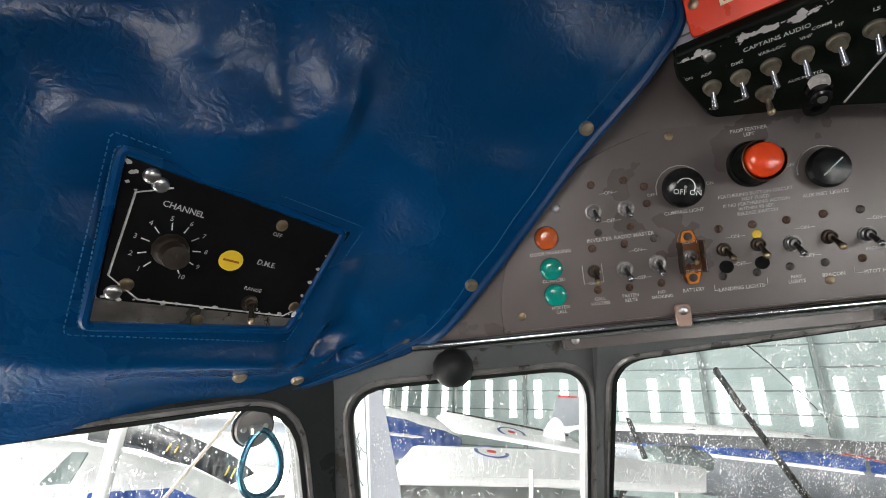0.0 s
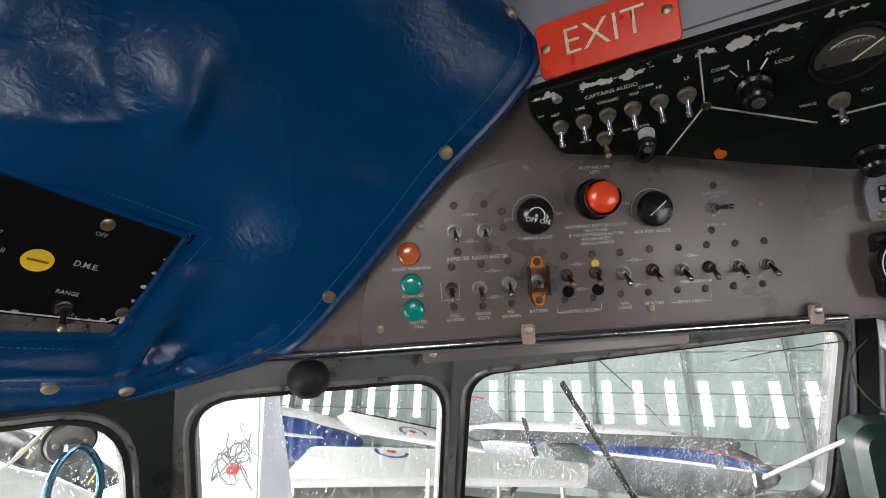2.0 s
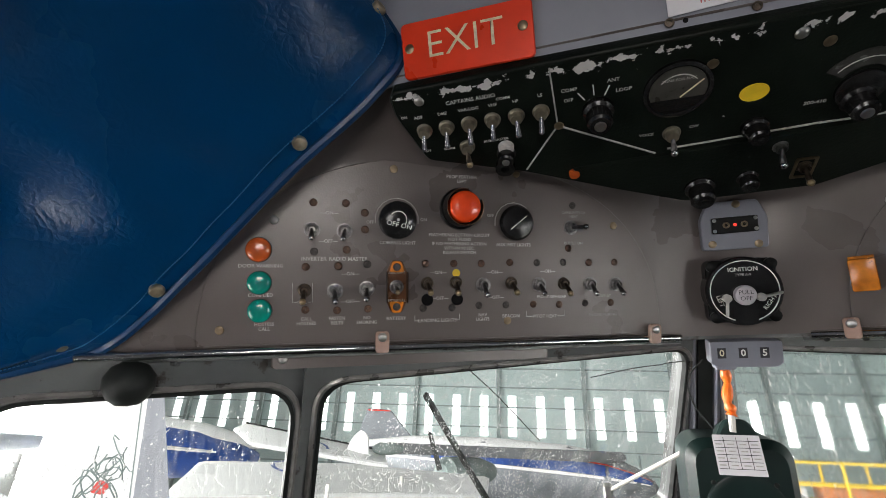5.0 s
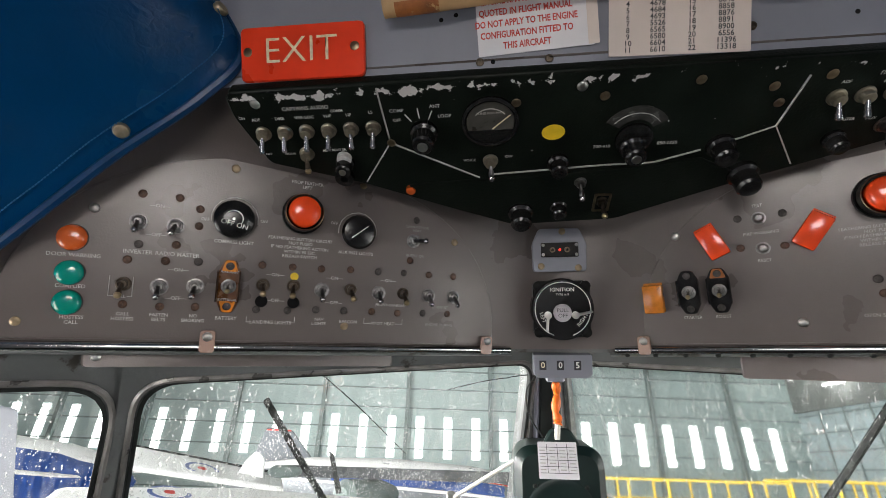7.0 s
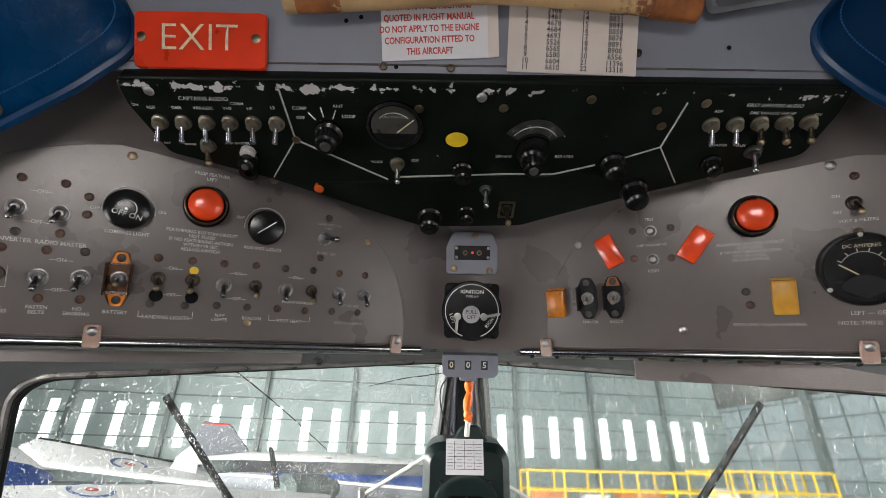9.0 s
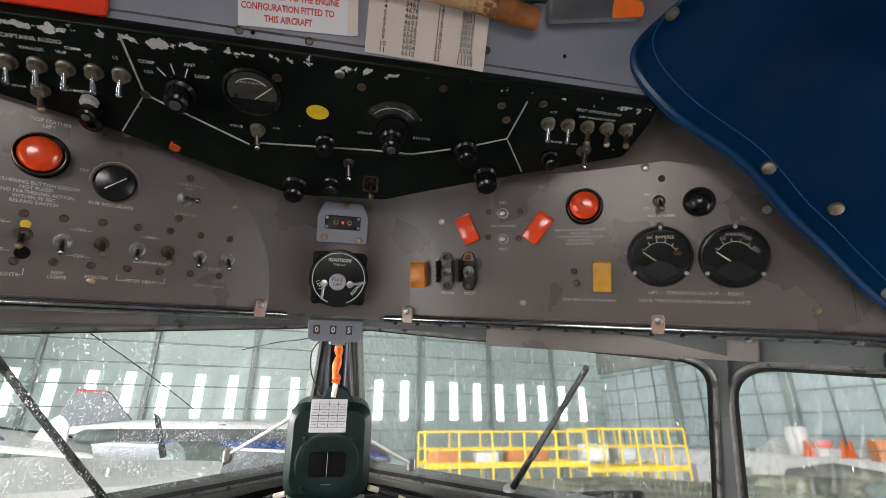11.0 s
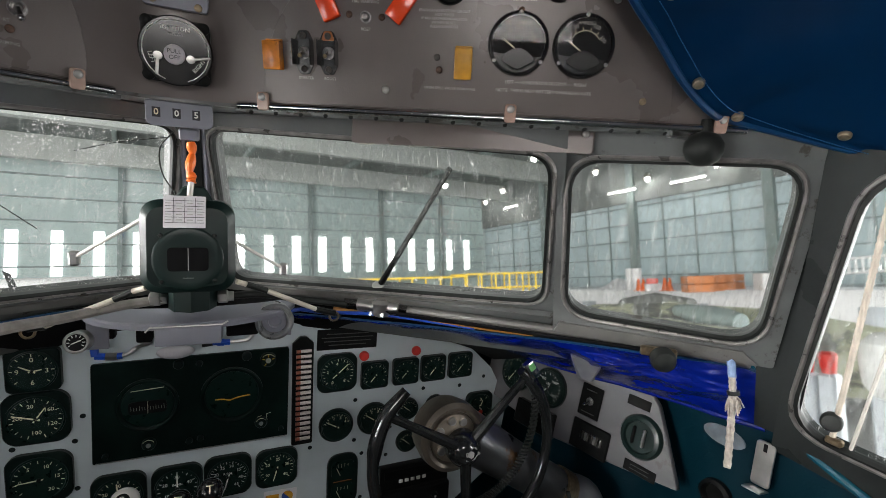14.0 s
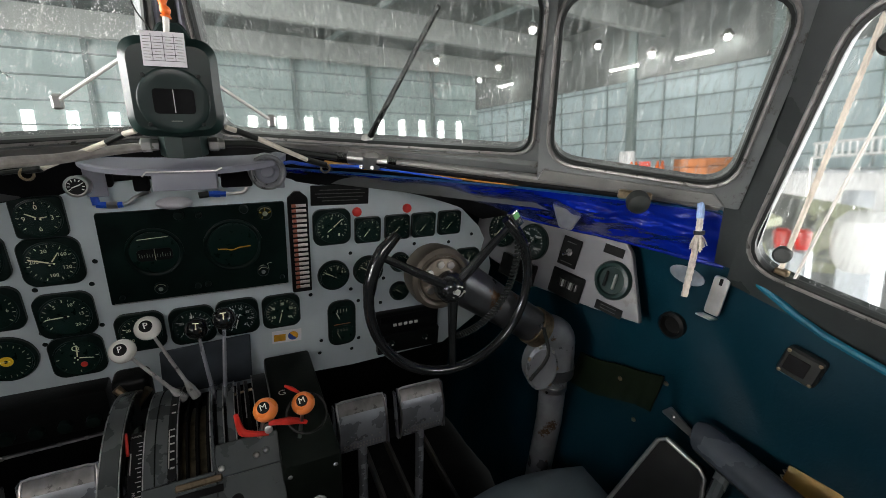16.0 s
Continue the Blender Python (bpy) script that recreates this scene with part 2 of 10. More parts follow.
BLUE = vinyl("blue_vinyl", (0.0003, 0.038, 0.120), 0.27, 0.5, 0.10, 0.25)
# right cover: same blue vinyl, less glossy and darkened for its shade
SHADED_BLUE = vinyl("shaded_blue_vinyl", (0.0004, 0.019, 0.062), 0.55, 0.15, 0.0, 0.06)
BLUE.node_tree.nodes["Principled BSDF"].inputs["Specular IOR Level"].default_value = 0.25
BLUE.node_tree.nodes["Principled BSDF"].inputs["Coat Roughness"].default_value = 0.17
BRIGHT_BLUE = vinyl("bright_blue_vinyl", (0.001, 0.010, 0.175), 0.25, 0.5)
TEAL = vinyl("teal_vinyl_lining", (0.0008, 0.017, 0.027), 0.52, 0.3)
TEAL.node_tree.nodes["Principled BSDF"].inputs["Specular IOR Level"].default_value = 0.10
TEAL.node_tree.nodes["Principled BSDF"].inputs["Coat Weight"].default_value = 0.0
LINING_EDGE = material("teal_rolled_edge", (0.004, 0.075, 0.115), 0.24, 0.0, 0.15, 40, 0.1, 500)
PIPING = material("blue_piping", (0.0006, 0.034, 0.105), 0.35, 0.0, 0.1, 60, 0.1, 500)
SILL_METAL = material("worn_sill_metal", (0.17, 0.168, 0.158), 0.34, 0.4, 0.3, 12, 0.25, 260, stain=(0.10, 0.095, 0.085), stain_scale=18, stain_at=0.60)
BEAD = material("worn_bead_paint", (0.22, 0.21, 0.20), 0.3, 0.5, 0.3, 40, 0.2, 400, stain=(0.07, 0.065, 0.06), stain_scale=30, stain_at=0.62)
THREAD = material("pale_thread", (0.02, 0.12, 0.26), 0.8, 0.0, 0.2, 200, 0.1, 500)
GLASS = clear("window_glass", (0.985, 1.0, 0.99), 0.0, 1.45, 0.12)
STREAKED = clear("streaked_window_glass", (0.985, 1.0, 0.99), 0.035, 1.45, 0.38)
SIDE_GLASS = clear("side_window_glass", (0.97, 1.0, 0.985), 0.04, 1.45, 0.30)
COVER_GLASS = clear("instrument_glass", (1, 1, 1), 0.02, 1.3)
WATER = clear("water_drop", (1, 1, 1), 0.15, 1.33)
WATER.node_tree.nodes["Principled BSDF"].inputs["Transmission Weight"].default_value = 0.4
HANGAR_WALL = material("hangar_cladding", (0.39, 0.49, 0.475), 0.6, 0.0, 0.06, 0.6, 0.05, 8)
HANGAR_BLUE = material("hangar_cladding_blue", (0.42, 0.52, 0.54), 0.6, 0.0, 0.06, 0.6, 0.05, 8)
PURLIN = material("steel_purlin", (0.20, 0.25, 0.24), 0.6, 0.2, 0.1, 2, 0.0)
BEAM = material("white_roof_beam", (0.31, 0.335, 0.315), 0.6, 0.0, 0.05, 1, 0.0)
ROOF = material("roof_sheet", (0.145, 0.16, 0.152), 0.7, 0.0, 0.2, 2, 0.0)
CONCRETE = material("hangar_concrete", (0.33, 0.33, 0.32), 0.6, 0.0, 0.12, 0.8, 0.05, 20, stain=(0.22, 0.22, 0.21), stain_scale=0.5, stain_at=0.6)
STRIP_LIGHT = glowing("daylight_sheet", (1.0, 1.0, 0.98), 5.0)
LAMP_GLOW = glowing("lamp_glow", (1.0, 0.98, 0.95), 60.0)
WHITE_PAINT = material("aircraft_white", (0.82, 0.82, 0.82), 0.3, 0.0, 0.04, 0.8, 0.0)
AIR_BLUE = material("aircraft_blue", (0.02, 0.07, 0.30), 0.3, 0.0, 0.1, 1.0, 0.0)
AIR_SILVER = material("aircraft_silver", (0.42, 0.45, 0.48), 0.4, 0.4, 0.08, 1.2, 0.0)
SAFETY = material("safety_yellow", (0.85, 0.60, 0.03), 0.5, 0.0, 0.08, 2, 0.0)
OLIVE = material("olive_paint", (0.37, 0.385, 0.27), 0.6, 0.0, 0.1, 0.4, 0.0, stain=(0.13, 0.135, 0.125), stain_scale=0.75, stain_at=0.50)
PLASTIC_WRAP = material("white_sheeting", (0.75, 0.76, 0.77), 0.5, 0.0, 0.08, 3, 0.3, 4, depth=0.05)
TERRACOTTA = material("orange_crate", (0.60, 0.22, 0.08), 0.7, 0.0, 0.15, 2, 0.0)

# ---- mesh helpers ----
def thing(name, m=Matrix(), label="", category="", group="", kind="", outside=False):
    ob = new(name)
    ob.empty_display_size = 0.02
    ob.matrix_world = m if outside else CABIN @ m
    return tagged(ob, label, category, group, kind)


def mesh_of(name, bm, mat, smooth=35):
    me = bpy.data.meshes.new(name)
    bmesh.ops.recalc_face_normals(bm, faces=bm.faces)
    bm.to_mesh(me)
    bm.free()
    me.materials.append(mat)
    me.shade_smooth()
    if smooth:
        me.set_sharp_from_angle(angle=radians(smooth))
    return me


def part(name, bm, mat, parent, label="", m=Matrix(), smooth=35):
    me = bm if isinstance(bm, bpy.types.Mesh) else mesh_of(name, bm, mat, smooth)
    ob = new(name, me)
    ob.parent = parent
    ob.matrix_basis = m
    return tagged(ob, label)


def solid(name, bm, mat, label="", category="", group="", kind="", m=Matrix(), outside=False, smooth=35):
    ob = new(name, mesh_of(name, bm, mat, smooth))
    ob.matrix_world = m if outside else CABIN @ m
    return tagged(ob, label, category, group, kind)


def axes(o, u, v):
    """A pose at o whose x runs along u and whose y runs along v."""
    u = Vector(u).normalized()
    v = (Vector(v) - u * Vector(v).dot(u)).normalized()
    return Matrix.Translation(o) @ Matrix((u, v, u.cross(v))).transposed().to_4x4()


def box(bm, size, m=Matrix(), bevel=0.0, seg=2):
    g = bmesh.ops.create_cube(bm, size=1.0, matrix=m @ Matrix.Diagonal((*size, 1)))
    if bevel:
        es = list({e for v in g["verts"] for e in v.link_edges})
        bmesh.ops.bevel(bm, geom=es, offset=bevel, segments=seg, affect="EDGES", profile=0.5)
    return bm


def blank():
    return bmesh.new()


def slab(size, m=Matrix(), bevel=0.0, seg=2):
    return box(blank(), size, m, bevel, seg)


def lathe(bm, profile, seg=24, m=Matrix()):
    """A turned form about z: profile rows of (radius, height)."""
    rings = []
    for r, z in profile:
        if r < 1e-6:
            rings.append([bm.verts.new(m @ Vector((0, 0, z)))])
        else:
            rings.append([bm.verts.new(m @ Vector((r * math.cos(2 * math.pi * i / seg), r * math.sin(2 * math.pi * i / seg), z))) for i in range(seg)])
    for a, b in zip(rings, rings[1:]):
        for i in range(seg):
            j = (i + 1) % seg
            ring = [a[i % len(a)], a[j % len(a)], b[j % len(b)], b[i % len(b)]]
            ring = list(dict.fromkeys(ring))
            if len(ring) > 2:
                bm.faces.new(ring)
    return bm


def turned(profile, seg=24, m=Matrix()):
    return lathe(blank(), profile, seg, m)


def tube(bm, pts, r, seg=8, close=False, radii=None):
    """A round bar swept along points."""
    pts = [Vector(p) for p in pts]
    rings, up = [], None
    for i, p in enumerate(pts):
        a, b = (pts[i - 1], pts[(i + 1) % len(pts)]) if close else (pts[max(i - 1, 0)], pts[min(i + 1, len(pts) - 1)])
        d = (b - a).normalized()
        if up is None:
            up = d.orthogonal().normalized()
        up = (up - d * up.dot(d)).normalized()
        s = d.cross(up)
        rr = radii[i] if radii else r
        rings.append([bm.verts.new(p + up * (rr * math.cos(2 * math.pi * k / seg)) + s * (rr * math.sin(2 * math.pi * k / seg))) for k in range(seg)])
    pairs = list(zip(rings, rings[1:])) + ([(rings[-1], rings[0])] if close else [])
    for a, b in pairs:
        for k in range(seg):
            bm.faces.new((a[k], a[(k + 1) % seg], b[(k + 1) % seg], b[k]))
    if not close:
        bm.faces.new(rings[0])
        bm.faces.new(rings[-1])
    return bm


def rod(a, b, r, seg=10, r2=None):
    return tube(blank(), (a, b), r, seg, radii=(r, r if r2 is None else r2))


def spline(pts, n=8):
    """Points of a smooth curve through pts."""
    p = [Vector(q) for q in pts]
    p = [2 * p[0] - p[1]] + p + [2 * p[-1] - p[-2]]
    out = []
    for i in range(1, len(p) - 2):
        a, b, c, d = p[i - 1:i + 3]
        for k in range(n):
            t = k / n
            out.append(0.5 * ((2 * b) + (c - a) * t + (2 * a - 5 * b + 4 * c - d) * t * t + (3 * b - a - 3 * c + d) * t ** 3))
    return out + [p[-2]]


def even(pts, n):
    """n points at even steps along a line of points."""
    d = [0.0]
    for a, b in zip(pts, pts[1:]):
        d.append(d[-1] + (b - a).length)
    out, j = [], 0
    for i in range(n):
        s = d[-1] * i / (n - 1)
        while j < len(pts) - 2 and d[j + 1] < s:
            j += 1
        out.append(pts[j].lerp(pts[j + 1], (s - d[j]) / max(1e-9, d[j + 1] - d[j])))
    return out


def outline(corners, r, seg=5):
    """A polygon in the plane (x, y) with rounded corners."""
    out = []
    c = [Vector((*p[:2], 0)) for p in corners]
    for i, p in enumerate(c):
        a, b = c[i - 1] - p, c[(i + 1) % len(c)] - p
        rr = min(r, a.length * 0.49, b.length * 0.49)
        a, b = p + a.normalized() * rr, p + b.normalized() * rr
        for k in range(seg + 1):
            t = k / seg
            out.append(a * (1 - t) ** 2 + p * (2 * t * (1 - t)) + b * t * t)
    return out


def plate(bm, pts, t, m=Matrix(), bevel=0.0):
    """A flat plate from z = 0 to t with that outline, its front edge eased by bevel."""
    n = len(pts)
    mid = sum(pts, Vector()) / n
    rows = [(0, 0.0), (t - bevel, 0.0)] + ([(t, bevel)] if bevel else [])
    rings = []
    for z, inset in rows:
        rings.append([bm.verts.new(m @ (p + (mid - p).normalized() * inset + Vector((0, 0, z)))) for p in pts])
    for a, b in zip(rings, rings[1:]):
        for i in range(n):
            bm.faces.new((a[i], a[(i + 1) % n], b[(i + 1) % n], b[i]))
    bm.faces.new(rings[-1])
    bm.faces.new(rings[0])
    return bm


def rect(w, h, r=0.0, seg=4):
    return outline([(-w / 2, -h / 2), (w / 2, -h / 2), (w / 2, h / 2), (-w / 2, h / 2)], r, seg)


def disc(r, n=24):
    return [Vector((r * math.cos(2 * math.pi * i / n), r * math.sin(2 * math.pi * i / n), 0)) for i in range(n)]


def cut_plate(bm, outer, inner, t, m=Matrix()):
    """A plate with a hole; both outlines have the same number of points."""
    n = len(outer)
    o0, o1, i0, i1 = ([bm.verts.new(m @ (p + Vector((0, 0, z)))) for p in pts] for pts, z in ((outer, 0), (outer, t), (inner, 0), (inner, t)))
    for i in range(n):
        j = (i + 1) % n
        bm.faces.new((o0[i], o0[j], o1[j], o1[i]))
        bm.faces.new((i0[i], i1[i], i1[j], i0[j]))
        bm.faces.new((o1[i], o1[j], i1[j], i1[i]))
        bm.faces.new((o0[i], i0[i], i0[j], o0[j]))
    return bm


def sheet(bm, f, nu, nv, thick=0.0):
    """A surface f(u, v) over the unit square, with thickness along its normal."""
    g = [[bm.verts.new(f(i / nu, j / nv)) for j in range(nv + 1)] for i in range(nu + 1)]
    faces = [bm.faces.new((g[i][j], g[i + 1][j], g[i + 1][j + 1], g[i][j + 1])) for i in range(nu) for j in range(nv)]
    if thick:
        bmesh.ops.recalc_face_normals(bm, faces=faces)
        bmesh.ops.solidify(bm, geom=faces, thickness=thick)
    return bm


letter_cache = {}


def lettering(text, size, mat, parent, m, align="CENTER", name="lettering", squeeze=1.0, heavy=0.0):
    """Engraved or printed words, lying just above the surface they stand on."""
    key = (text, size, mat.name, align, heavy)
    if key not in letter_cache:
        cu = bpy.data.curves.new("letters", "FONT")
        cu.body, cu.size, cu.align_x, cu.align_y, cu.resolution_u = text, size, align, "CENTER", 2
        cu.offset = heavy
        ob = bpy.data.objects.new("letters", cu)
        me = bpy.data.meshes.new_from_object(ob)
        me.name = "lettering"
        me.materials.clear()
        me.materials.append(mat)
        bpy.data.objects.remove(ob)
        letter_cache[key] = me
    ob = new(name, letter_cache[key])
    ob.parent = parent
    ob.matrix_basis = m @ Matrix.Diagonal((squeeze, 1, 1, 1))
    return ob


def at(x, y, z=0.0, turn=0.0):
    return pose(x, y, z, 0, 0, turn)
# ---- cockpit structure ----
def mirrored(bm):
    """Turns a mesh built for the right side into the one for the left."""
    for v in bm.verts:
        v.co.x = -v.co.x
    return bm


def both_sides(build):
    """Builds the right-hand and the left-hand piece of a pair."""
    for side in (1, -1):
        build(side)


def flip(bm, side):
    return bm if side > 0 else mirrored(bm)


def quad_frame(bm, outer, inner, r_out, r_in, thick):
    """A window frame: outer and inner corners (top left, top right, bottom right, bottom left) in space."""
    a, b, c, d = (Vector(p) for p in inner)
    m = axes(a, b - a, a - d)
    inv = m.inverted()
    o = outline([inv @ Vector(p) for p in outer], r_out, 6)
    i = outline([inv @ Vector(p) for p in inner], r_in, 6)
    cut_plate(bm, o, i, thick, m @ at(0, 0, -thick / 2))
    return m, i


PANES = {
    "front": ([(0.032, 0.213, 1.335), (0.462, -0.108, 1.316), (0.527, -0.032, 1.073), (0.064, 0.368, 1.056)],
              [(0.004, 0.240, 1.368), (0.479, -0.118, 1.360), (0.540, -0.050, 1.040), (0.004, 0.425, 1.026)], 0.035),
    "corner": ([(0.494, -0.113, 1.310), (0.697, -0.298, 1.313), (0.755, -0.236, 1.072), (0.547, -0.069, 1.078)],
               [(0.479, -0.100, 1.360), (0.712, -0.315, 1.360), (0.775, -0.252, 1.035), (0.540, -0.050, 1.040)], 0.045),
    "side": ([(0.722, -0.360, 1.310), (0.818, -0.86, 1.325), (0.900, -0.82, 0.895), (0.798, -0.282, 0.950)],
             [(0.706, -0.322, 1.365), (0.830, -0.98, 1.365), (0.930, -0.93, 0.785), (0.804, -0.262, 0.904)], 0.06),
}
DROPS = {"front": (24000, 11000), "corner": (4000, 1300), "side": (22000, 9000)}
window_no = 0
for kind_of, (inner, outer, r_in) in PANES.items():
    for side in (1, -1):
        window_no += 1
        w = thing(f"window_{window_no}", label="grey painted metal framed cockpit window wet with rain", category="window", kind="structure")
        bm = blank()
        m, pts = quad_frame(bm, outer, inner, 0.004, r_in, 0.030)
        part("window_frame", flip(bm, side), SHADED_FRAME if kind_of == "side" else FRAME_GREY, w)
        part("retaining_bead", flip(tube(blank(), [m @ (p + (p - sum(pts, Vector()) / len(pts)).normalized() * 0.007 + Vector((0, 0, 0.0155))) for p in pts], 0.0034, 6, True), side), BEAD, w, "worn rounded bead round the pane")
        bm = blank()
        grown = [p + (p - sum(pts, Vector()) / len(pts)).normalized() * 0.002 for p in pts]
        shrunk = [p + (sum(pts, Vector()) / len(pts) - p).normalized() * 0.0025 for p in pts]
        cut_plate(bm, grown, shrunk, 0.008, m @ at(0, 0, 0.009))
        part("gasket", flip(bm, side), RUBBER, w, "dark rubber seal round the pane")
        if kind_of != "side":
            # worn metal rail along the foot of the frame
            iv = m.inverted()
            c_in, d_in, c_out, d_out = (iv @ Vector(q) for q in (inner[2], inner[3], outer[2], outer[3]))
            foot = [d_in.lerp(d_out, 0.45), d_in.lerp(d_out, 0.92), c_in.lerp(c_out, 0.92).lerp(d_out, 0.06), c_in.lerp(c_out, 0.45).lerp(d_in, 0.10)]
            part("foot_rail", flip(plate(blank(), [Vector((q.x, q.y, 0)) for q in foot], 0.004, m @ at(0, 0, 0.0148), 0.0015), side), SILL_METAL, w, "worn bare metal rail")
        pane = part("pane", flip(plate(blank(), [p + (p - sum(pts, Vector()) / len(pts)).normalized() * 0.006 for p in pts], 0.005, m @ at(0, 0, -0.004)), side),
                    (GLASS if side < 0 else STREAKED) if kind_of != "side" or side < 0 else SIDE_GLASS, w, "rain-spotted glass pane")
        pane.visible_shadow = False
        # rain drops on the outer face
        rnd = random.Random(5 + window_no)
        bm = blank()
        lo = Vector([min(p[k] for p in pts) for k in range(3)])
        hi = Vector([max(p[k] for p in pts) for k in range(3)])
        # fewer on the right side, where they have run into streaks
        for _ in range(DROPS[kind_of][0 if side < 0 else 1]):
            x, y, r = rnd.uniform(lo.x, hi.x), rnd.uniform(lo.y, hi.y), rnd.choice((0.0003, 0.0003, 0.0004, 0.0004, 0.0005, 0.0006, 0.0008, 0.0010)) * (0.85 if side < 0 else 0.6)
            if noise.noise(Vector((x * 22, y * 22, window_no))) < rnd.uniform(-0.5, 0.3):
                continue
            k = rnd.uniform(1.0, 2.4) if side < 0 or rnd.random() < 0.92 else rnd.uniform(4, 11)
            top = bm.verts.new(m @ Vector((x, y, -0.0045 - r * 0.7)))
            ring = [bm.verts.new(m @ Vector((x + r * math.cos(a * math.pi / 3), y + r * k * math.sin(a * math.pi / 3), -0.0042))) for a in range(6)]
            for a in range(6):
                bm.faces.new((top, ring[a], ring[(a + 1) % 6]))
        drops = part("rain_drops", flip(bm, side), WATER, w, "beads of rain on the glass")
        tagged(drops, kind="stuff")
        drops.visible_shadow = False

# posts and sill skirts that close the frames to the walls
def strip_between(p, q):
    p, q = [Vector(v) for v in p], [Vector(v) for v in q]

    def f(a, b):
        k = min(len(p) - 2, int(a * (len(p) - 1)))
        t = a * (len(p) - 1) - k
        return p[k].lerp(p[k + 1], t).lerp(q[k].lerp(q[k + 1], t), b)
    return f


for side in (1, -1):
    solid("window_post", flip(sheet(blank(), strip_between([(0.702, -0.300, 1.372), (0.772, -0.240, 1.030), (0.796, -0.236, 0.930)], [(0.716, -0.345, 1.372), (0.800, -0.292, 0.985), (0.815, -0.285, 0.925)]), 12, 3, 0.012), side), SHADED_FRAME, "grey painted post between the windows, darkened for shade", "post", "window posts", kind="structure")
    solid("window_skirt", flip(sheet(blank(), strip_between([(0.0, 0.432, 1.050), (0.547, -0.038, 1.062), (0.784, -0.240, 1.056)], [(0.0, 0.49, 0.960), (0.610, 0.040, 0.960), (0.850, -0.170, 0.945)]), 24, 3, 0.010), side), FRAME_GREY, "grey painted metal skirt below the windscreen", "skirt", "window skirts", kind="structure")

# unseen sheet, added to keep daylight from leaking in under the windscreen
solid("nose_light_block", sheet(blank(), strip_between([(-0.86, -0.17, 0.95), (-0.61, 0.04, 0.965), (0.0, 0.49, 0.965), (0.61, 0.04, 0.965), (0.86, -0.17, 0.95)], [(-0.86, 0.64, 0.88), (-0.60, 0.64, 0.89), (0.0, 0.64, 0.89), (0.60, 0.64, 0.89), (0.86, 0.64, 0.88)]), 32, 4, 0.01), DARK, "unseen dark sheet that keeps daylight out of the nose", "deck", kind="structure")

# overhead panel: two flat halves that meet in a soft fold on the middle line
OV_O, OV_C, OV_S = Vector((0, 0.056, 1.36)), 0.885, 0.466
LEFT_M = axes(OV_O, (OV_C, OV_S, 0), (0.086, -0.164, 0.983))
RIGHT_M = axes(OV_O, (OV_C, -OV_S, 0), (-0.086, -0.164, 0.983))


def overhead_point(u, v):
    soft = abs(u) + 0.06 * max(0.0, 1 - abs(u) / 0.13) ** 2
    return Vector((OV_C * u - math.copysign(0.086, u) * v * min(1, abs(u) / 0.1), OV_O.y - OV_S * soft - 0.164 * v, OV_O.z + 0.983 * v))


def overhead_sheet(a, b):
    u, k = -0.70 + 1.40 * a, b
    if k < 0.55:
        return overhead_point(u, -0.012 + (k / 0.55) * 0.167)
    p = overhead_point(u, 0.155)
    t = (k - 0.55) / 0.45
    end = Vector((p.x, min(p.y - 0.005, -0.2385), 1.585))
    mid = Vector((p.x, p.y - 0.006, 1.560))
    return p * (1 - t) ** 2 + mid * (2 * t * (1 - t)) + end * t * t


# the strip of ceiling above it, leaning back
def fascia(a, b):
    return Vector((-0.62 + 1.24 * a, -0.2360 - 0.256 * 0.22 * b, 1.578 + 0.22 * b))


solid("ceiling", sheet(blank(), fascia, 20, 6, -0.003), GREY_BLUE, "blue-grey painted ceiling strip with scuffs", "ceiling", kind="structure")


def roof_sheet(a, b):
    x = -0.95 + 1.9 * a
    y = -0.30 - 1.1 * b
    return Vector((x, y, 1.80 - 0.45 * (x * x) / 0.9))


solid("ceiling_aft", sheet(blank(), roof_sheet, 20, 6, 0.004), GREY_BLUE, "painted cockpit roof skin", "ceiling", kind="structure")

# ledge between the overhead panel and the tops of the windows
def soffit(a, b):
    u = -0.70 + 1.4 * a
    p = overhead_point(u, -0.010) + Vector((0, 0.004, 0))
    x = abs(u) / 0.70
    q = Vector((p.x, 0.245 - (0.245 + 0.105) * min(1, abs(p.x) / 0.479) if abs(p.x) < 0.479 else -0.105 - (abs(p.x) - 0.479) * 0.92, 1.362))
    return p.lerp(q, b)


solid("window_header", sheet(blank(), soffit, 40, 4, 0.006), FRAME_GREY, "grey painted ledge above the windscreen", "header", kind="structure")

# cockpit side walls below the windows, lined with quilted teal vinyl
SIDE_TOP = [(0.80, 0.63, 0.88), (0.806, 0.36, 0.90), (0.812, 0.12, 0.950), (0.812, -0.10, 0.995), (0.807, -0.205, 1.012), (0.806, -0.262, 0.938), (0.808, -0.285, 0.926), (0.814, -0.354, 0.899), (0.826, -0.42, 0.876), (0.862, -0.60, 0.845), (0.94, -1.00, 0.79), (0.97, -1.35, 0.77)]


def wall_point(side, p, b):
    """A place on the lining: p on its top edge, b the share of the way down."""
    wave = 0.007 * math.sin(17 * p.y + 9 * b) + 0.007 * math.sin(31 * p.y - 13 * b) + 0.016 * noise.noise(Vector((p.y * 7, b * 5, 1.5))) + 0.012 * noise.noise(Vector((p.y * 13 + b * 9, b * 10, 4.5)))
    return Vector((side * (p.x + 0.012 - 0.10 * b * b + wave * min(1, 4 * b)), p.y, p.z * (1 - b)))


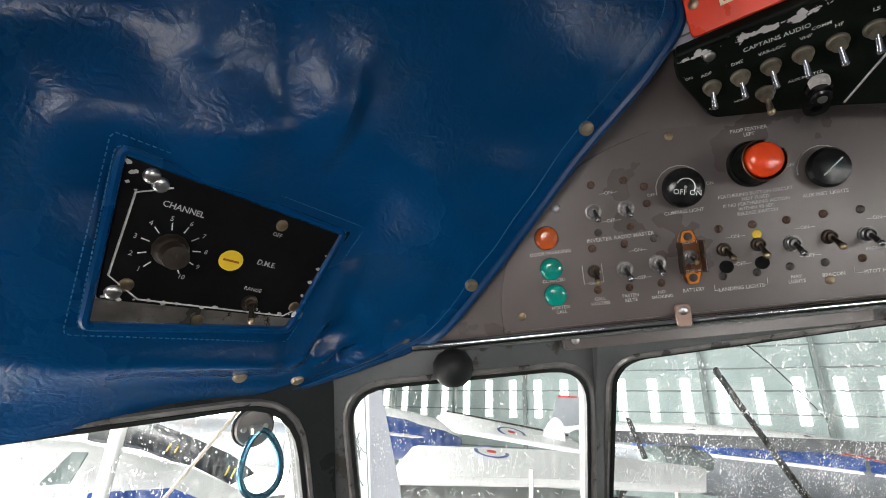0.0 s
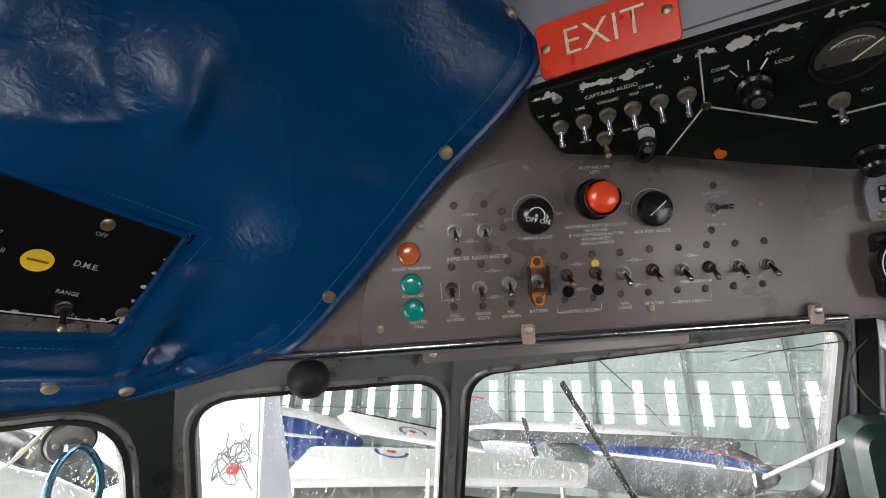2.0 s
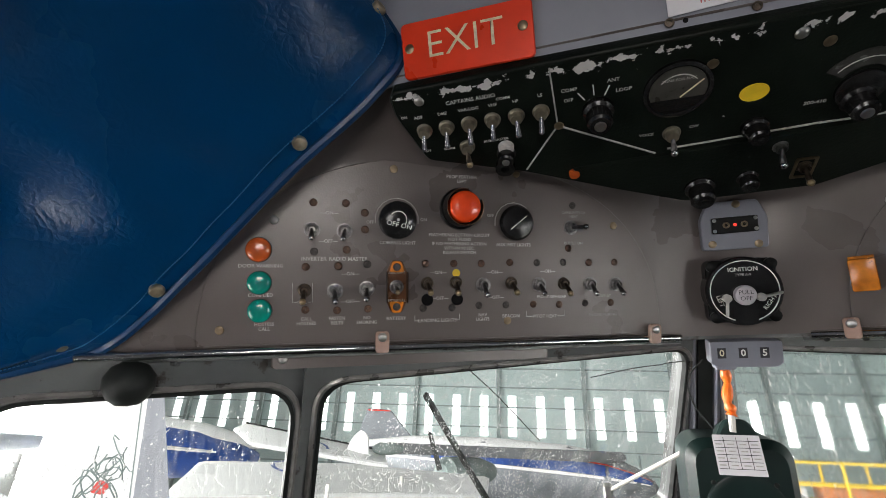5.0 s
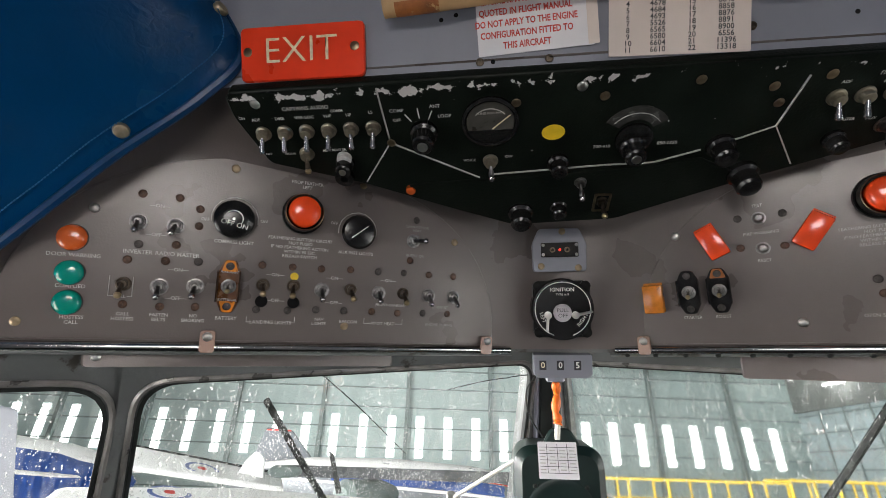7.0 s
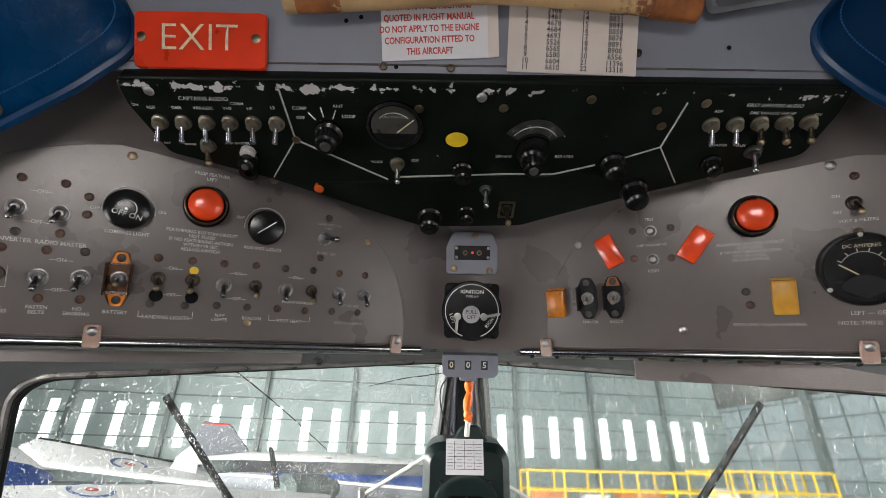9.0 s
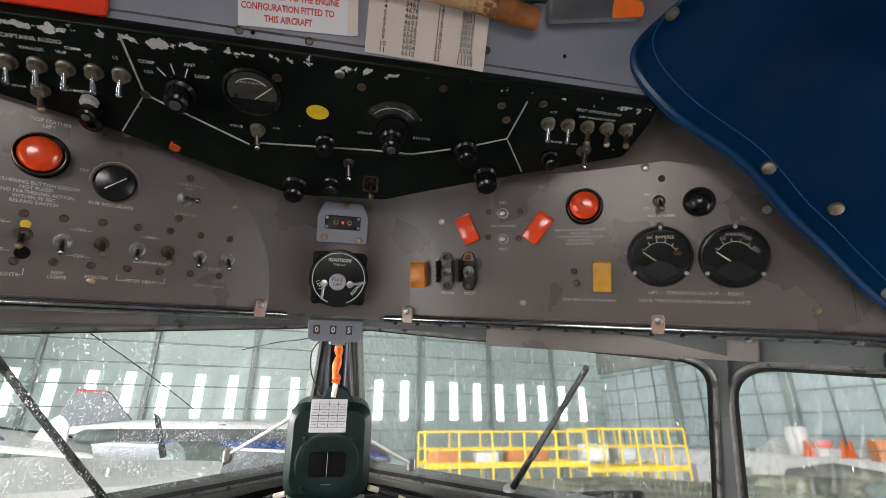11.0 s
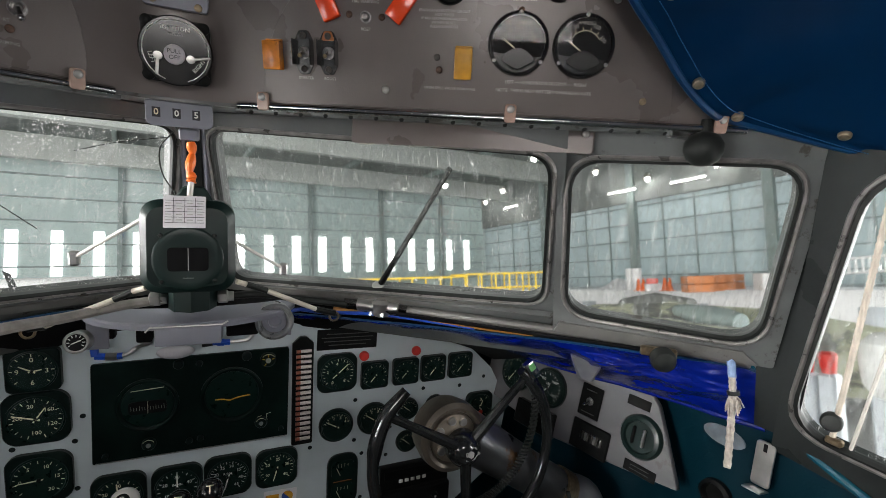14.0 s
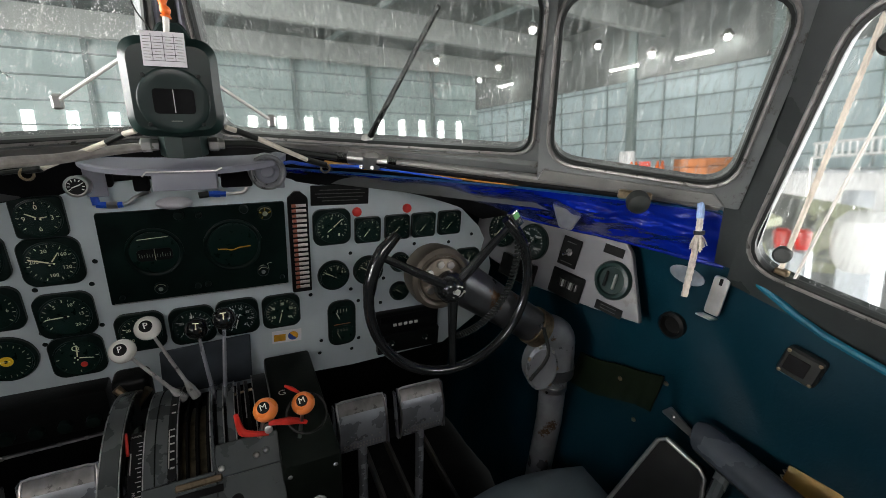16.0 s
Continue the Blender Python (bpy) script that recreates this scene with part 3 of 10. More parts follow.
def side_wall(side):
    top = even(spline(SIDE_TOP, 8), 61)
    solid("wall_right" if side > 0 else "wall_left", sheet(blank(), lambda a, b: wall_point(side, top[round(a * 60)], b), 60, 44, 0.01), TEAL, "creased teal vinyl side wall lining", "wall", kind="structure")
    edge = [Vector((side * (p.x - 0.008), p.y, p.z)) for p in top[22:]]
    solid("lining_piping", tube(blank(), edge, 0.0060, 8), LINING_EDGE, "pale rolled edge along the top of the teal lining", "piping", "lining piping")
    if side < 0:
        return

    def pad(a, b):
        y = 0.01 - 0.21 * a
        p = min(top, key=lambda q: abs(q.y - y))
        q = wall_point(side, Vector((p.x, y, p.z)), 1 - (0.585 - 0.36 * y - 0.085 * b) / p.z)
        return q - Vector((0.020, 0, 0))
    ol = thing("wall_pad", label="dark olive cloth pad on the teal lining", category="pad")
    part("pad", sheet(blank(), pad, 30, 8, 0.004), material("olive_cloth", (0.005, 0.009, 0.004), 0.8, 0.0, 0.3, 60, 0.3, 400, spec=0.08), ol)


both_sides(side_wall)
solid("floor", slab((2.2, 2.4, 0.04), at(0, -0.35, -0.03)), material("worn_black_floor", (0.014, 0.015, 0.015), 0.5, 0.0, 0.4, 8, 0.2, 200, spec=0.25, stain=(0.04, 0.04, 0.038), stain_scale=9, stain_at=0.64), "dark grey painted cockpit floor", "floor", kind="structure")
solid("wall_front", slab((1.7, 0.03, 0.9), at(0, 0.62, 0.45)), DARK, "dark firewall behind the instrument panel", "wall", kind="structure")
solid("wall_aft", slab((2.1, 0.03, 2.0), at(0, -1.42, 0.95), 0.004, 1), GREY_BLUE, "painted bulkhead behind the seats", "wall", kind="structure")

# plain walls that close the cockpit behind the side windows
for side in (1, -1):
    solid("wall_quarter", flip(sheet(blank(), strip_between([(0.835, -0.93, 1.40), (0.86, -1.20, 1.40), (0.88, -1.42, 1.40)], [(0.915, -0.90, 0.82), (0.95, -1.20, 0.80), (0.975, -1.42, 0.78)]), 8, 6, 0.01), side), GREY_BLUE, "painted wall behind the side window", "wall", kind="structure")
    solid("wall_cove", flip(sheet(blank(), strip_between([(0.835, -0.93, 1.40), (0.86, -1.20, 1.40), (0.88, -1.42, 1.40)], [(0.72, -0.93, 1.60), (0.74, -1.20, 1.60), (0.76, -1.42, 1.60)]), 8, 4, 0.01), side), GREY_BLUE, "painted cove above the side window", "wall", kind="structure")


# the belly of the aircraft under the cockpit floor
def belly(a, b):
    y = 0.70 - 2.15 * a
    w = 1.02 * min(1.0, 0.45 + 0.9 * a)
    t = math.pi * b
    return Vector((-w * math.cos(t), y, -0.06 - 0.62 * min(1.0, 0.5 + a) * math.sin(t)))


solid("fuselage_belly", sheet(blank(), belly, 16, 20, 0.01), AIR_SILVER, "plain metal belly under the cockpit", "fuselage", kind="structure")

# padded covers over the side consoles of the roof
FRONT = {1: [(0.370, -0.262, 1.720), (0.318, -0.2523, 1.666), (0.279, -0.2405, 1.617), (0.3125, -0.2414, 1.566), (0.3885, -0.2465, 1.517), (0.443, -0.2496, 1.4625), (0.4775, -0.2505, 1.435), (0.5225, -0.2518, 1.3955), (0.5701, -0.258, 1.3645), (0.6076, -0.264, 1.358), (0.690, -0.328, 1.333), (0.728, -0.375, 1.318)],
         -1: [(0.385, -0.262, 1.740), (0.3448, -0.2542, 1.6765), (0.3076, -0.2385, 1.613), (0.3366, -0.2414, 1.5662), (0.410, -0.247, 1.5085), (0.484, -0.2503, 1.4438), (0.5369, -0.2516, 1.4004), (0.5515, -0.252, 1.3885), (0.5865, -0.260, 1.360), (0.6241, -0.2663, 1.3485), (0.6961, -0.3399, 1.3246), (0.728, -0.375, 1.318)]}
MIDDLE = [(0.30, -0.46, 1.735), (0.40, -0.46, 1.69), (0.505, -0.46, 1.60), (0.575, -0.46, 1.525), (0.625, -0.46, 1.45), (0.668, -0.46, 1.385), (0.715, -0.46, 1.335), (0.738, -0.46, 1.318)]
BACK = [(0.30, -1.05, 1.77), (0.45, -1.05, 1.70), (0.60, -1.05, 1.58), (0.69, -1.05, 1.46), (0.76, -1.05, 1.37), (0.82, -1.05, 1.325)]
NV = 120
RAILS = {side: [even(spline(c, 10), NV + 1) for c in (FRONT[side], MIDDLE, BACK)] for side in (1, -1)}


def cover_point(u, v, side):
    k0 = max(0, min(NV - 1, int(v * NV)))
    f, g, h = (r[k0].lerp(r[k0 + 1], max(0, min(1, v * NV - k0))) for r in RAILS[side])
    k = 0.26
    # quadratic through the three rails, softened towards the front hem
    a = (u - k) * (u - 1) / (k * 1.0)
    b = u * (u - 1) / (k * (k - 1))
    c = u * (u - k) / (1 - k)
    p = f * a + g * b + h * c
    n = noise.noise(Vector((p.x * 7, p.y * 7, p.z * 7)))
    n2 = noise.noise(Vector((p.x * 17 + 3, p.y * 11, p.z * 17)))
    hem = 0.0045 * math.exp(-((u - 0.014) / 0.012) ** 2) + 0.0028 * math.sin(46 * v + 2.2 * math.sin(11 * v)) * math.exp(-((u - 0.055) / 0.030) ** 2)
    puff = hem + 0.010 * math.sin(math.pi * min(1, u * 6) * 0.5) + (0.010 * n + 0.0035 * n2) * min(1, u * 9)
    return p + Vector((-0.75, -0.15, -0.6)) * puff


# openings in the covers: a pose and the corners of the cut
DME_M = axes((-0.637, -0.468, 1.435), (0, 1, -0.18), (0.067, 0, 0.103))
GAP_M = axes((0.560, -0.455, 1.560), (-0.10, -1.0, 0.16), (-0.62, 0.06, 0.78))
OPENINGS = {-1: (DME_M, [(-0.098, 0.0571), (0.0823, 0.0552), (0.0727, -0.0464), (-0.0776, -0.0657)]),
            1: (GAP_M, [(-0.092, 0.097), (0.12, 0.100), (0.12, -0.060), (-0.082, -0.018)])}
LIP = 0.012


def lip_at(q, m):
    """How high the lip stands: on the right it rises towards the front."""
    return LIP if m is DME_M else LIP + 0.043 * max(0.0, min(1.0, (0.06 - q.x) / 0.145))


def near_edge(q, corners):
    """The nearest point of a polygon's edge, and whether q lies inside."""
    best, inside = None, True
    for i, a in enumerate(corners):
        a, b = Vector(a), Vector(corners[(i + 1) % len(corners)])
        ab = b - a
        p = a + ab * max(0, min(1, (q - a).dot(ab) / ab.length_squared))
        if ab.x * (q.y - a.y) - ab.y * (q.x - a.x) > 0:
            inside = False
        if best is None or (p - q).length < (best - q).length:
            best = p
    return best, inside


def open_cover(bm, m, corners):
    """Draws the padding down to a flat lip round an opening and cuts the opening out."""
    inv = m.inverted()
    gone = set()
    for v in bm.verts:
        q = inv @ v.co
        if abs(q.z) > (0.13 if m is DME_M else 0.3):
            continue
        e, inside = near_edge(Vector((q.x, q.y)), corners)
        d = 0 if inside else (e - Vector((q.x, q.y))).length
        if d < 0.09:
            w = 1 if d < 0.012 else 0.5 + 0.5 * math.cos(math.pi * (d - 0.012) / 0.078)
            if m is DME_M:
                w *= max(0.0, min(1.0, (0.13 - abs(q.z)) / 0.08))
            v.co = m @ Vector((q.x, q.y, q.z + (lip_at(q, m) - q.z) * w))
            if inside:
                gone.add(v)
    bmesh.ops.delete(bm, geom=[f for f in bm.faces if all(v in gone for v in f.verts)], context="FACES")
    for v in bm.verts:
        if v in gone and v.is_valid:
            q = inv @ v.co
            e, _ = near_edge(Vector((q.x, q.y)), corners)
            v.co = m @ Vector((e.x, e.y, lip_at(e, m) - 0.001))


# gathers that fan out from the corner of the left-hand opening
FOLDS = [(Vector(a), Vector(b), high, wide) for a, b, high, wide in (
    ((-0.664, -0.385, 1.357), (-0.617, -0.365, 1.428), 0.010, 0.011), ((-0.660, -0.372, 1.356), (-0.622, -0.318, 1.408), -0.008, 0.011),
    ((-0.662, -0.366, 1.352), (-0.622, -0.285, 1.398), 0.009, 0.011), ((-0.655, -0.340, 1.350), (-0.612, -0.255, 1.392), -0.009, 0.009),
    ((-0.655, -0.325, 1.346), (-0.585, -0.252, 1.385), 0.009, 0.010), ((-0.672, -0.415, 1.352), (-0.684, -0.60, 1.360), 0.011, 0.014),
    ((-0.690, -0.385, 1.338), (-0.700, -0.520, 1.345), -0.006, 0.012), ((-0.676, -0.395, 1.346), (-0.700, -0.350, 1.330), 0.004, 0.012),
    ((-0.585, -0.62, 1.545), (-0.640, -0.78, 1.50), 0.012, 0.020), ((-0.70, -0.60, 1.39), (-0.640, -0.74, 1.46), 0.012, 0.018),
    ((-0.560, -0.53, 1.565), (-0.500, -0.66, 1.640), 0.008, 0.022),
    ((-0.572, -0.492, 1.522), (-0.560, -0.508, 1.560), 0.020, 0.036), ((-0.530, -0.432, 1.537), (-0.522, -0.420, 1.530), 0.023, 0.042),
    ((-0.610, -0.560, 1.470), (-0.585, -0.560, 1.520), -0.010, 0.026), ((-0.545, -0.470, 1.545), (-0.500, -0.500, 1.600), -0.008, 0.020))]


def gather(bm):
    out = Vector((0.83, -0.10, -0.54))
    for v in bm.verts:
        lift = 0
        for a, b, high, wide in FOLDS:
            ab = b - a
            s = max(0, min(1, (v.co - a).dot(ab) / ab.length_squared))
            d = (v.co - a - ab * s).length
            if d < 2.6 * wide:
                lift += (1.5 if wide < 0.012 else 0.95) * high * (1 - 0.7 * s) * math.exp(-(d / wide) ** 2)
        if lift and -0.62 < v.co.y < -0.258 or lift and v.co.y < -0.62:
            v.co += out * lift


def cover(side):
    name, IN = "padded_cover", side
    t = thing(name, label="padded blue vinyl cover snapped over the side of the cockpit roof", category="cover", group="blue padded covers")
    bm = blank()
    sheet(bm, lambda a, b: cover_point(a, b, IN), 170, 200, 0.0)
    flip(bm, side)
    open_cover(bm, *OPENINGS[side])
    if side < 0:
        gather(bm)
    part("vinyl", bm, BLUE if side < 0 else SHADED_BLUE, t)
    # rolled hem along the front edge, and a row of stitches beside it
    edge = [cover_point(0, i / NV, IN) + Vector((0, -0.003, 0)) for i in range(3, NV + 1)]
    part("hem", flip(tube(blank(), edge, 0.005, 8), side), PIPING, t, "rolled blue hem")
    bm = blank()
    for i in range(12, 2 * NV - 2):
        v = i / (2 * NV)
        p = cover_point(0.022, v, IN) + Vector((-0.002, -0.002, -0.001))
        q = cover_point(0.022, v + 0.0026, IN) + Vector((-0.002, -0.002, -0.001))
        tube(bm, (p, q), 0.0006, 4)
    part("stitching", flip(bm, side), THREAD, t, "pale blue stitches")
    # domed snap fasteners
    snaps = [(0.335, -0.253, 1.640), (0.417, -0.245, 1.528), (0.550, -0.257, 1.410), (0.629, -0.278, 1.359), (0.709, -0.355, 1.332), (0.718, -0.409, 1.344)] if side < 0 else \
        [(0.322, -0.260, 1.645), (0.408, -0.264, 1.508), (0.480, -0.261, 1.467), (0.544, -0.260, 1.395), (0.605, -0.266, 1.366), (0.680, -0.335, 1.345)]
    dome = mesh_of("snap", turned([(0.0, 0.0032), (0.003, 0.003), (0.0055, 0.002), (0.0066, 0.0), (0.0066, -0.004)], 18), SNAP_BRASS)
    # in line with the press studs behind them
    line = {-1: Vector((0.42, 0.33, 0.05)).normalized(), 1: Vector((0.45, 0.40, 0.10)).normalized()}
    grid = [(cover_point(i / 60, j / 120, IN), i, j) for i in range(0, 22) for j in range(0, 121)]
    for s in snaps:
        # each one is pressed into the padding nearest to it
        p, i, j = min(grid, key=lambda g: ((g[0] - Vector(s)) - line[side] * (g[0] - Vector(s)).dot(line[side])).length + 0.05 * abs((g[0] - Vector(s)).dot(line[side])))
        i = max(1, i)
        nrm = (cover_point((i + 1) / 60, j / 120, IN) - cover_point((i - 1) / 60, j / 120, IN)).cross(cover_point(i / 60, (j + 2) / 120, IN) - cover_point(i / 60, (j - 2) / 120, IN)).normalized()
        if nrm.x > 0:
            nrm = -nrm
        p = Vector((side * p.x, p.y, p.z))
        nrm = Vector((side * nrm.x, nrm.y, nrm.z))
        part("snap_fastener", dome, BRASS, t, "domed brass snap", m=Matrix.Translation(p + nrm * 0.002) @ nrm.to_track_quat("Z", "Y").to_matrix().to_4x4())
    return t


both_sides(cover)
for side in (1, -1):
    solid("sill_bead", flip(tube(blank(), [(0.552, -0.066, 1.046), (0.66, -0.162, 1.043), (0.768, -0.258, 1.040)], 0.006, 8), side), BEAD, "worn bright bead along the window sill", "bead", "sill beads")
# ---- overhead panel and what is fitted to it ----
def on(mm, u, v, z=0.0, turn=0.0):
    return mm @ at(u, v, z, turn)


over = thing("overhead_panel", label="grey painted overhead switch panel above the windscreen", category="panel")
part("panel_sheet", sheet(blank(), overhead_sheet, 90, 24, 0.0025), GREY, over)


def arch(cx, a, b, n=40):
    pts = [Vector((cx + a * math.copysign(abs(math.cos(t)) ** 0.85, math.cos(t)), -0.006 + b * math.sin(t) ** 0.9, 0)) for t in (math.pi * i / n for i in range(n + 1))]
    return pts


for mm, cx in ((LEFT_M, -0.350), (RIGHT_M, 0.360)):
    part("mounting_plate", plate(blank(), arch(cx, 0.250, 0.192), 0.0022, mm @ at(0, 0, 0.0006), 0.0008), GREY, over, "arched grey plate that carries the switches")

# bright trim along the lower edge, with perspex clips
for mm, s in ((LEFT_M, -1), (RIGHT_M, 1)):
    part("trim_strip", tube(blank(), [mm @ Vector((s * u_, -0.0125, 0.004)) for u_ in (0.075, 0.25, 0.45, 0.70)], 0.0046, 12), STEEL, over, "bright rolled metal edge")
clip = mesh_of("clip", plate(blank(), rect(0.014, 0.022, 0.004), 0.005, Matrix(), 0.001), material("perspex_clip", (0.40, 0.27, 0.22), 0.25, 0, 0.1, 60, 0.0))
screw = mesh_of("screw", turned([(0, 0.0012), (0.0022, 0.0012), (0.0040, 0.0006), (0.0044, 0)], 12), BRASS)
steel_screw = mesh_of("screw_bright", turned([(0, 0.002), (0.003, 0.0018), (0.0044, 0.0008), (0.0048, 0)], 12), BARE)
bm = turned([(0, 0.0010), (0.0030, 0.0011), (0.0037, 0.0007), (0.0041, 0.0)], 12)
box(bm, (0.0056, 0.0007, 0.0005), at(0, 0, 0.0012, 38))
stud = mesh_of("stud", bm, material("brown_stud", (0.075, 0.040, 0.026), 0.42, 0.4, 0.6, 500, 0.05, 500))
dark_stud = stud.copy()
dark_stud.materials[0] = material("dark_stud", (0.050, 0.043, 0.040), 0.42, 0.4, 0.5, 400, 0.05, 500)
for mm, u in ((LEFT_M, -0.4215), (LEFT_M, -0.1105), (RIGHT_M, 0.1096), (RIGHT_M, 0.4187), (RIGHT_M, 0.668)):
    c = part("clip", clip, None, over, "clear perspex clip", m=on(mm, u, -0.006, 0.006))
    part("screw", steel_screw, None, c, m=at(0, 0.005, 0.005))

# toggle switches
def switch_nut(washer):
    """Threaded neck and dark nut, on a plated washer or straight on the panel."""
    edge = [(0.0082, 0), (0.0082, 0.0009), (0.0066, 0.0011)] if washer else [(0.0070, 0), (0.0068, 0.0010)]
    return turned(edge + [(0.0062, 0.0026), (0.0050, 0.0030), (0.0047, 0.0032), (0.0047, 0.0066), (0.0036, 0.0070), (0.0030, 0.0052), (0, 0.0052)], 16)


NUT = mesh_of("toggle_base", switch_nut(True), material("grey_plated_nut", (0.26, 0.25, 0.245), 0.36, 1.0, 0.5, 260, 0.1, 900))
OLD_NUT = mesh_of("toggle_base", switch_nut(False), material("tarnished_bronze", (0.10, 0.080, 0.062), 0.42, 1.0, 0.4, 180, 0.1, 900))
LEVER = mesh_of("lever", turned([(0.0017, 0), (0.0019, 0.005), (0.0027, 0.0105), (0.0026, 0.0122), (0.0019, 0.0126)], 10), material("worn_lever_metal", (0.115, 0.112, 0.112), 0.34, 1.0, 0.4, 200, 0.1, 900))
OLD_LEVER = LEVER.copy()
OLD_LEVER.materials[0] = OLD_NUT.materials[0]
LEVER_TIP = mesh_of("lever_tip", turned([(0.0019, 0.0124), (0.0031, 0.0134), (0.0033, 0.0150), (0.0025, 0.0168), (0.0012, 0.0176), (0, 0.0177)], 12), material("worn_chrome_tip", (0.52, 0.51, 0.52), 0.22, 1.0, 0.3, 200, 0.1, 900))
OLD_TIP = LEVER_TIP.copy()
OLD_TIP.materials[0] = material("worn_brass_tip", (0.42, 0.33, 0.20), 0.30, 1.0, 0.4, 200, 0.1, 900)


def toggle(parent, m, tilt=38, sway=0, old=False, size=1.0, base=None, bat=None, name="toggle_switch", turn=0):
    s = part(name, base or (OLD_NUT if old else NUT), None, parent, m=m @ Matrix.Scale(size, 4))
    lm = pose(0, 0, 0.005, 0, 0, turn) @ pose(0, 0, 0, tilt, sway, 0)
    part("lever", bat or (OLD_LEVER if old else LEVER), None, s, m=lm)
    if bat in (None, OLD_LEVER):
        part("lever_tip", OLD_TIP if old else LEVER_TIP, None, s, m=lm)
    return s


LEFT_TOGGLES = [(-0.492, 0.108, 0), (-0.460, 0.107, 0), (-0.499, 0.047, 1), (-0.469, 0.046, 0), (-0.4375, 0.048, 0), (-0.3744, 0.053, 1), (-0.3435, 0.054, 1),
                (-0.3135, 0.051, 0), (-0.2818, 0.053, 1), (-0.2497, 0.051, 0), (-0.2206, 0.052, 1), (-0.1887, 0.051, 0), (-0.1572, 0.051, 0), (-0.2125, 0.1145, 0)]
for i, (u, v, old) in enumerate(LEFT_TOGGLES):
    lying = u > -0.215 and v > 0.1
    toggle(over, on(LEFT_M, u, v, 0.0028), 48 if lying else (38, 34, 42, 38)[i % 4], (4, -5, 0, 5, -3)[i % 5], bool(old), turn=88 if lying else 0)
toggle(over, on(RIGHT_M, 0.4212, 0.136, 0.0028), 40, 4, True)
STUDS_L = [(-0.491, 0.1355), (-0.459, 0.1353), (-0.440, 0.126), (-0.4396, 0.1088), (-0.458, 0.088), (-0.49, 0.086), (-0.498, 0.0705), (-0.466, 0.0715), (-0.437, 0.073), (-0.498, 0.0275),
           (-0.467, 0.0265), (-0.436, 0.0275), (-0.3767, 0.074), (-0.3461, 0.074), (-0.3158, 0.0742), (-0.2838, 0.0754), (-0.2524, 0.0751), (-0.2214, 0.0759), (-0.1904, 0.0756), (-0.1586, 0.0759),
           (-0.2104, 0.1394), (-0.2152, 0.0914), (-0.3788, 0.0272), (-0.3477, 0.0271), (-0.3182, 0.0292), (-0.2878, 0.0292), (-0.2561, 0.0295), (-0.2257, 0.0288), (-0.1946, 0.0298), (-0.1631, 0.0301)]
STUDS_R = [(0.221, 0.129), (0.261, 0.129), (0.22, 0.097), (0.259, 0.095), (0.424, 0.162), (0.422, 0.108), (0.326, 0.054), (0.329, 0.040)]
for mm, rows in ((LEFT_M, STUDS_L), (RIGHT_M, STUDS_R)):
    for u, v in rows:
        part("stud", dark_stud if int(u * 977 + v * 3331) % 3 == 0 else stud, None, over, m=on(mm, u, v, 0.0027, 360 * math.sin(u * 700 + v * 300)))
for mm, u, v in ((LEFT_M, -0.4106, 0.1722), (LEFT_M, -0.2768, 0.1723), (LEFT_M, -0.16, 0.1175), (LEFT_M, -0.578, 0.009), (LEFT_M, -0.286, 0.012), (RIGHT_M, 0.5748, 0.0149)):
    part("screw", screw, None, over, m=on(mm, u, v, 0.0027))
for mm, u, v in ((LEFT_M, -0.5286, 0.1171), (RIGHT_M, 0.2641, 0.0145), (RIGHT_M, 0.4069, 0.1751), (RIGHT_M, 0.1582, 0.1186), (RIGHT_M, 0.5284, 0.1229)):
    part("screw", steel_screw, None, over, m=on(mm, u, v, 0.0027))

# lamps, knobs and covers
CASE_DARK = material("dark_bezel", (0.03, 0.03, 0.03), 0.4, 0.3, 0.2, 60, 0.05)
def lens(r):
    return turned([(r * 1.02, 0), (r * 1.02, 0.004), (r * 0.97, 0.006), (r * 0.85, 0.0072), (r * 0.5, 0.0080), (0, 0.0084)], 28)


for u, v, r, mat, lab in ((-0.5425, 0.0875, 0.0118, ORANGE_LENS, "dull orange door warning lamp"), (-0.5417, 0.0550, 0.0112, GREEN_LENS, "green call lamp"), (-0.5410, 0.0275, 0.0112, GREEN_LENS, "green call lamp")):
    lamp_ = part("indicator_lamp", lens(r), mat, over, lab, m=on(LEFT_M, u, v, 0.002))
    part("bezel", turned([(r * 1.02, 0), (r * 1.07, 0.0), (r * 1.07, 0.002), (r * 1.02, 0.003)], 28), CASE_DARK, lamp_)


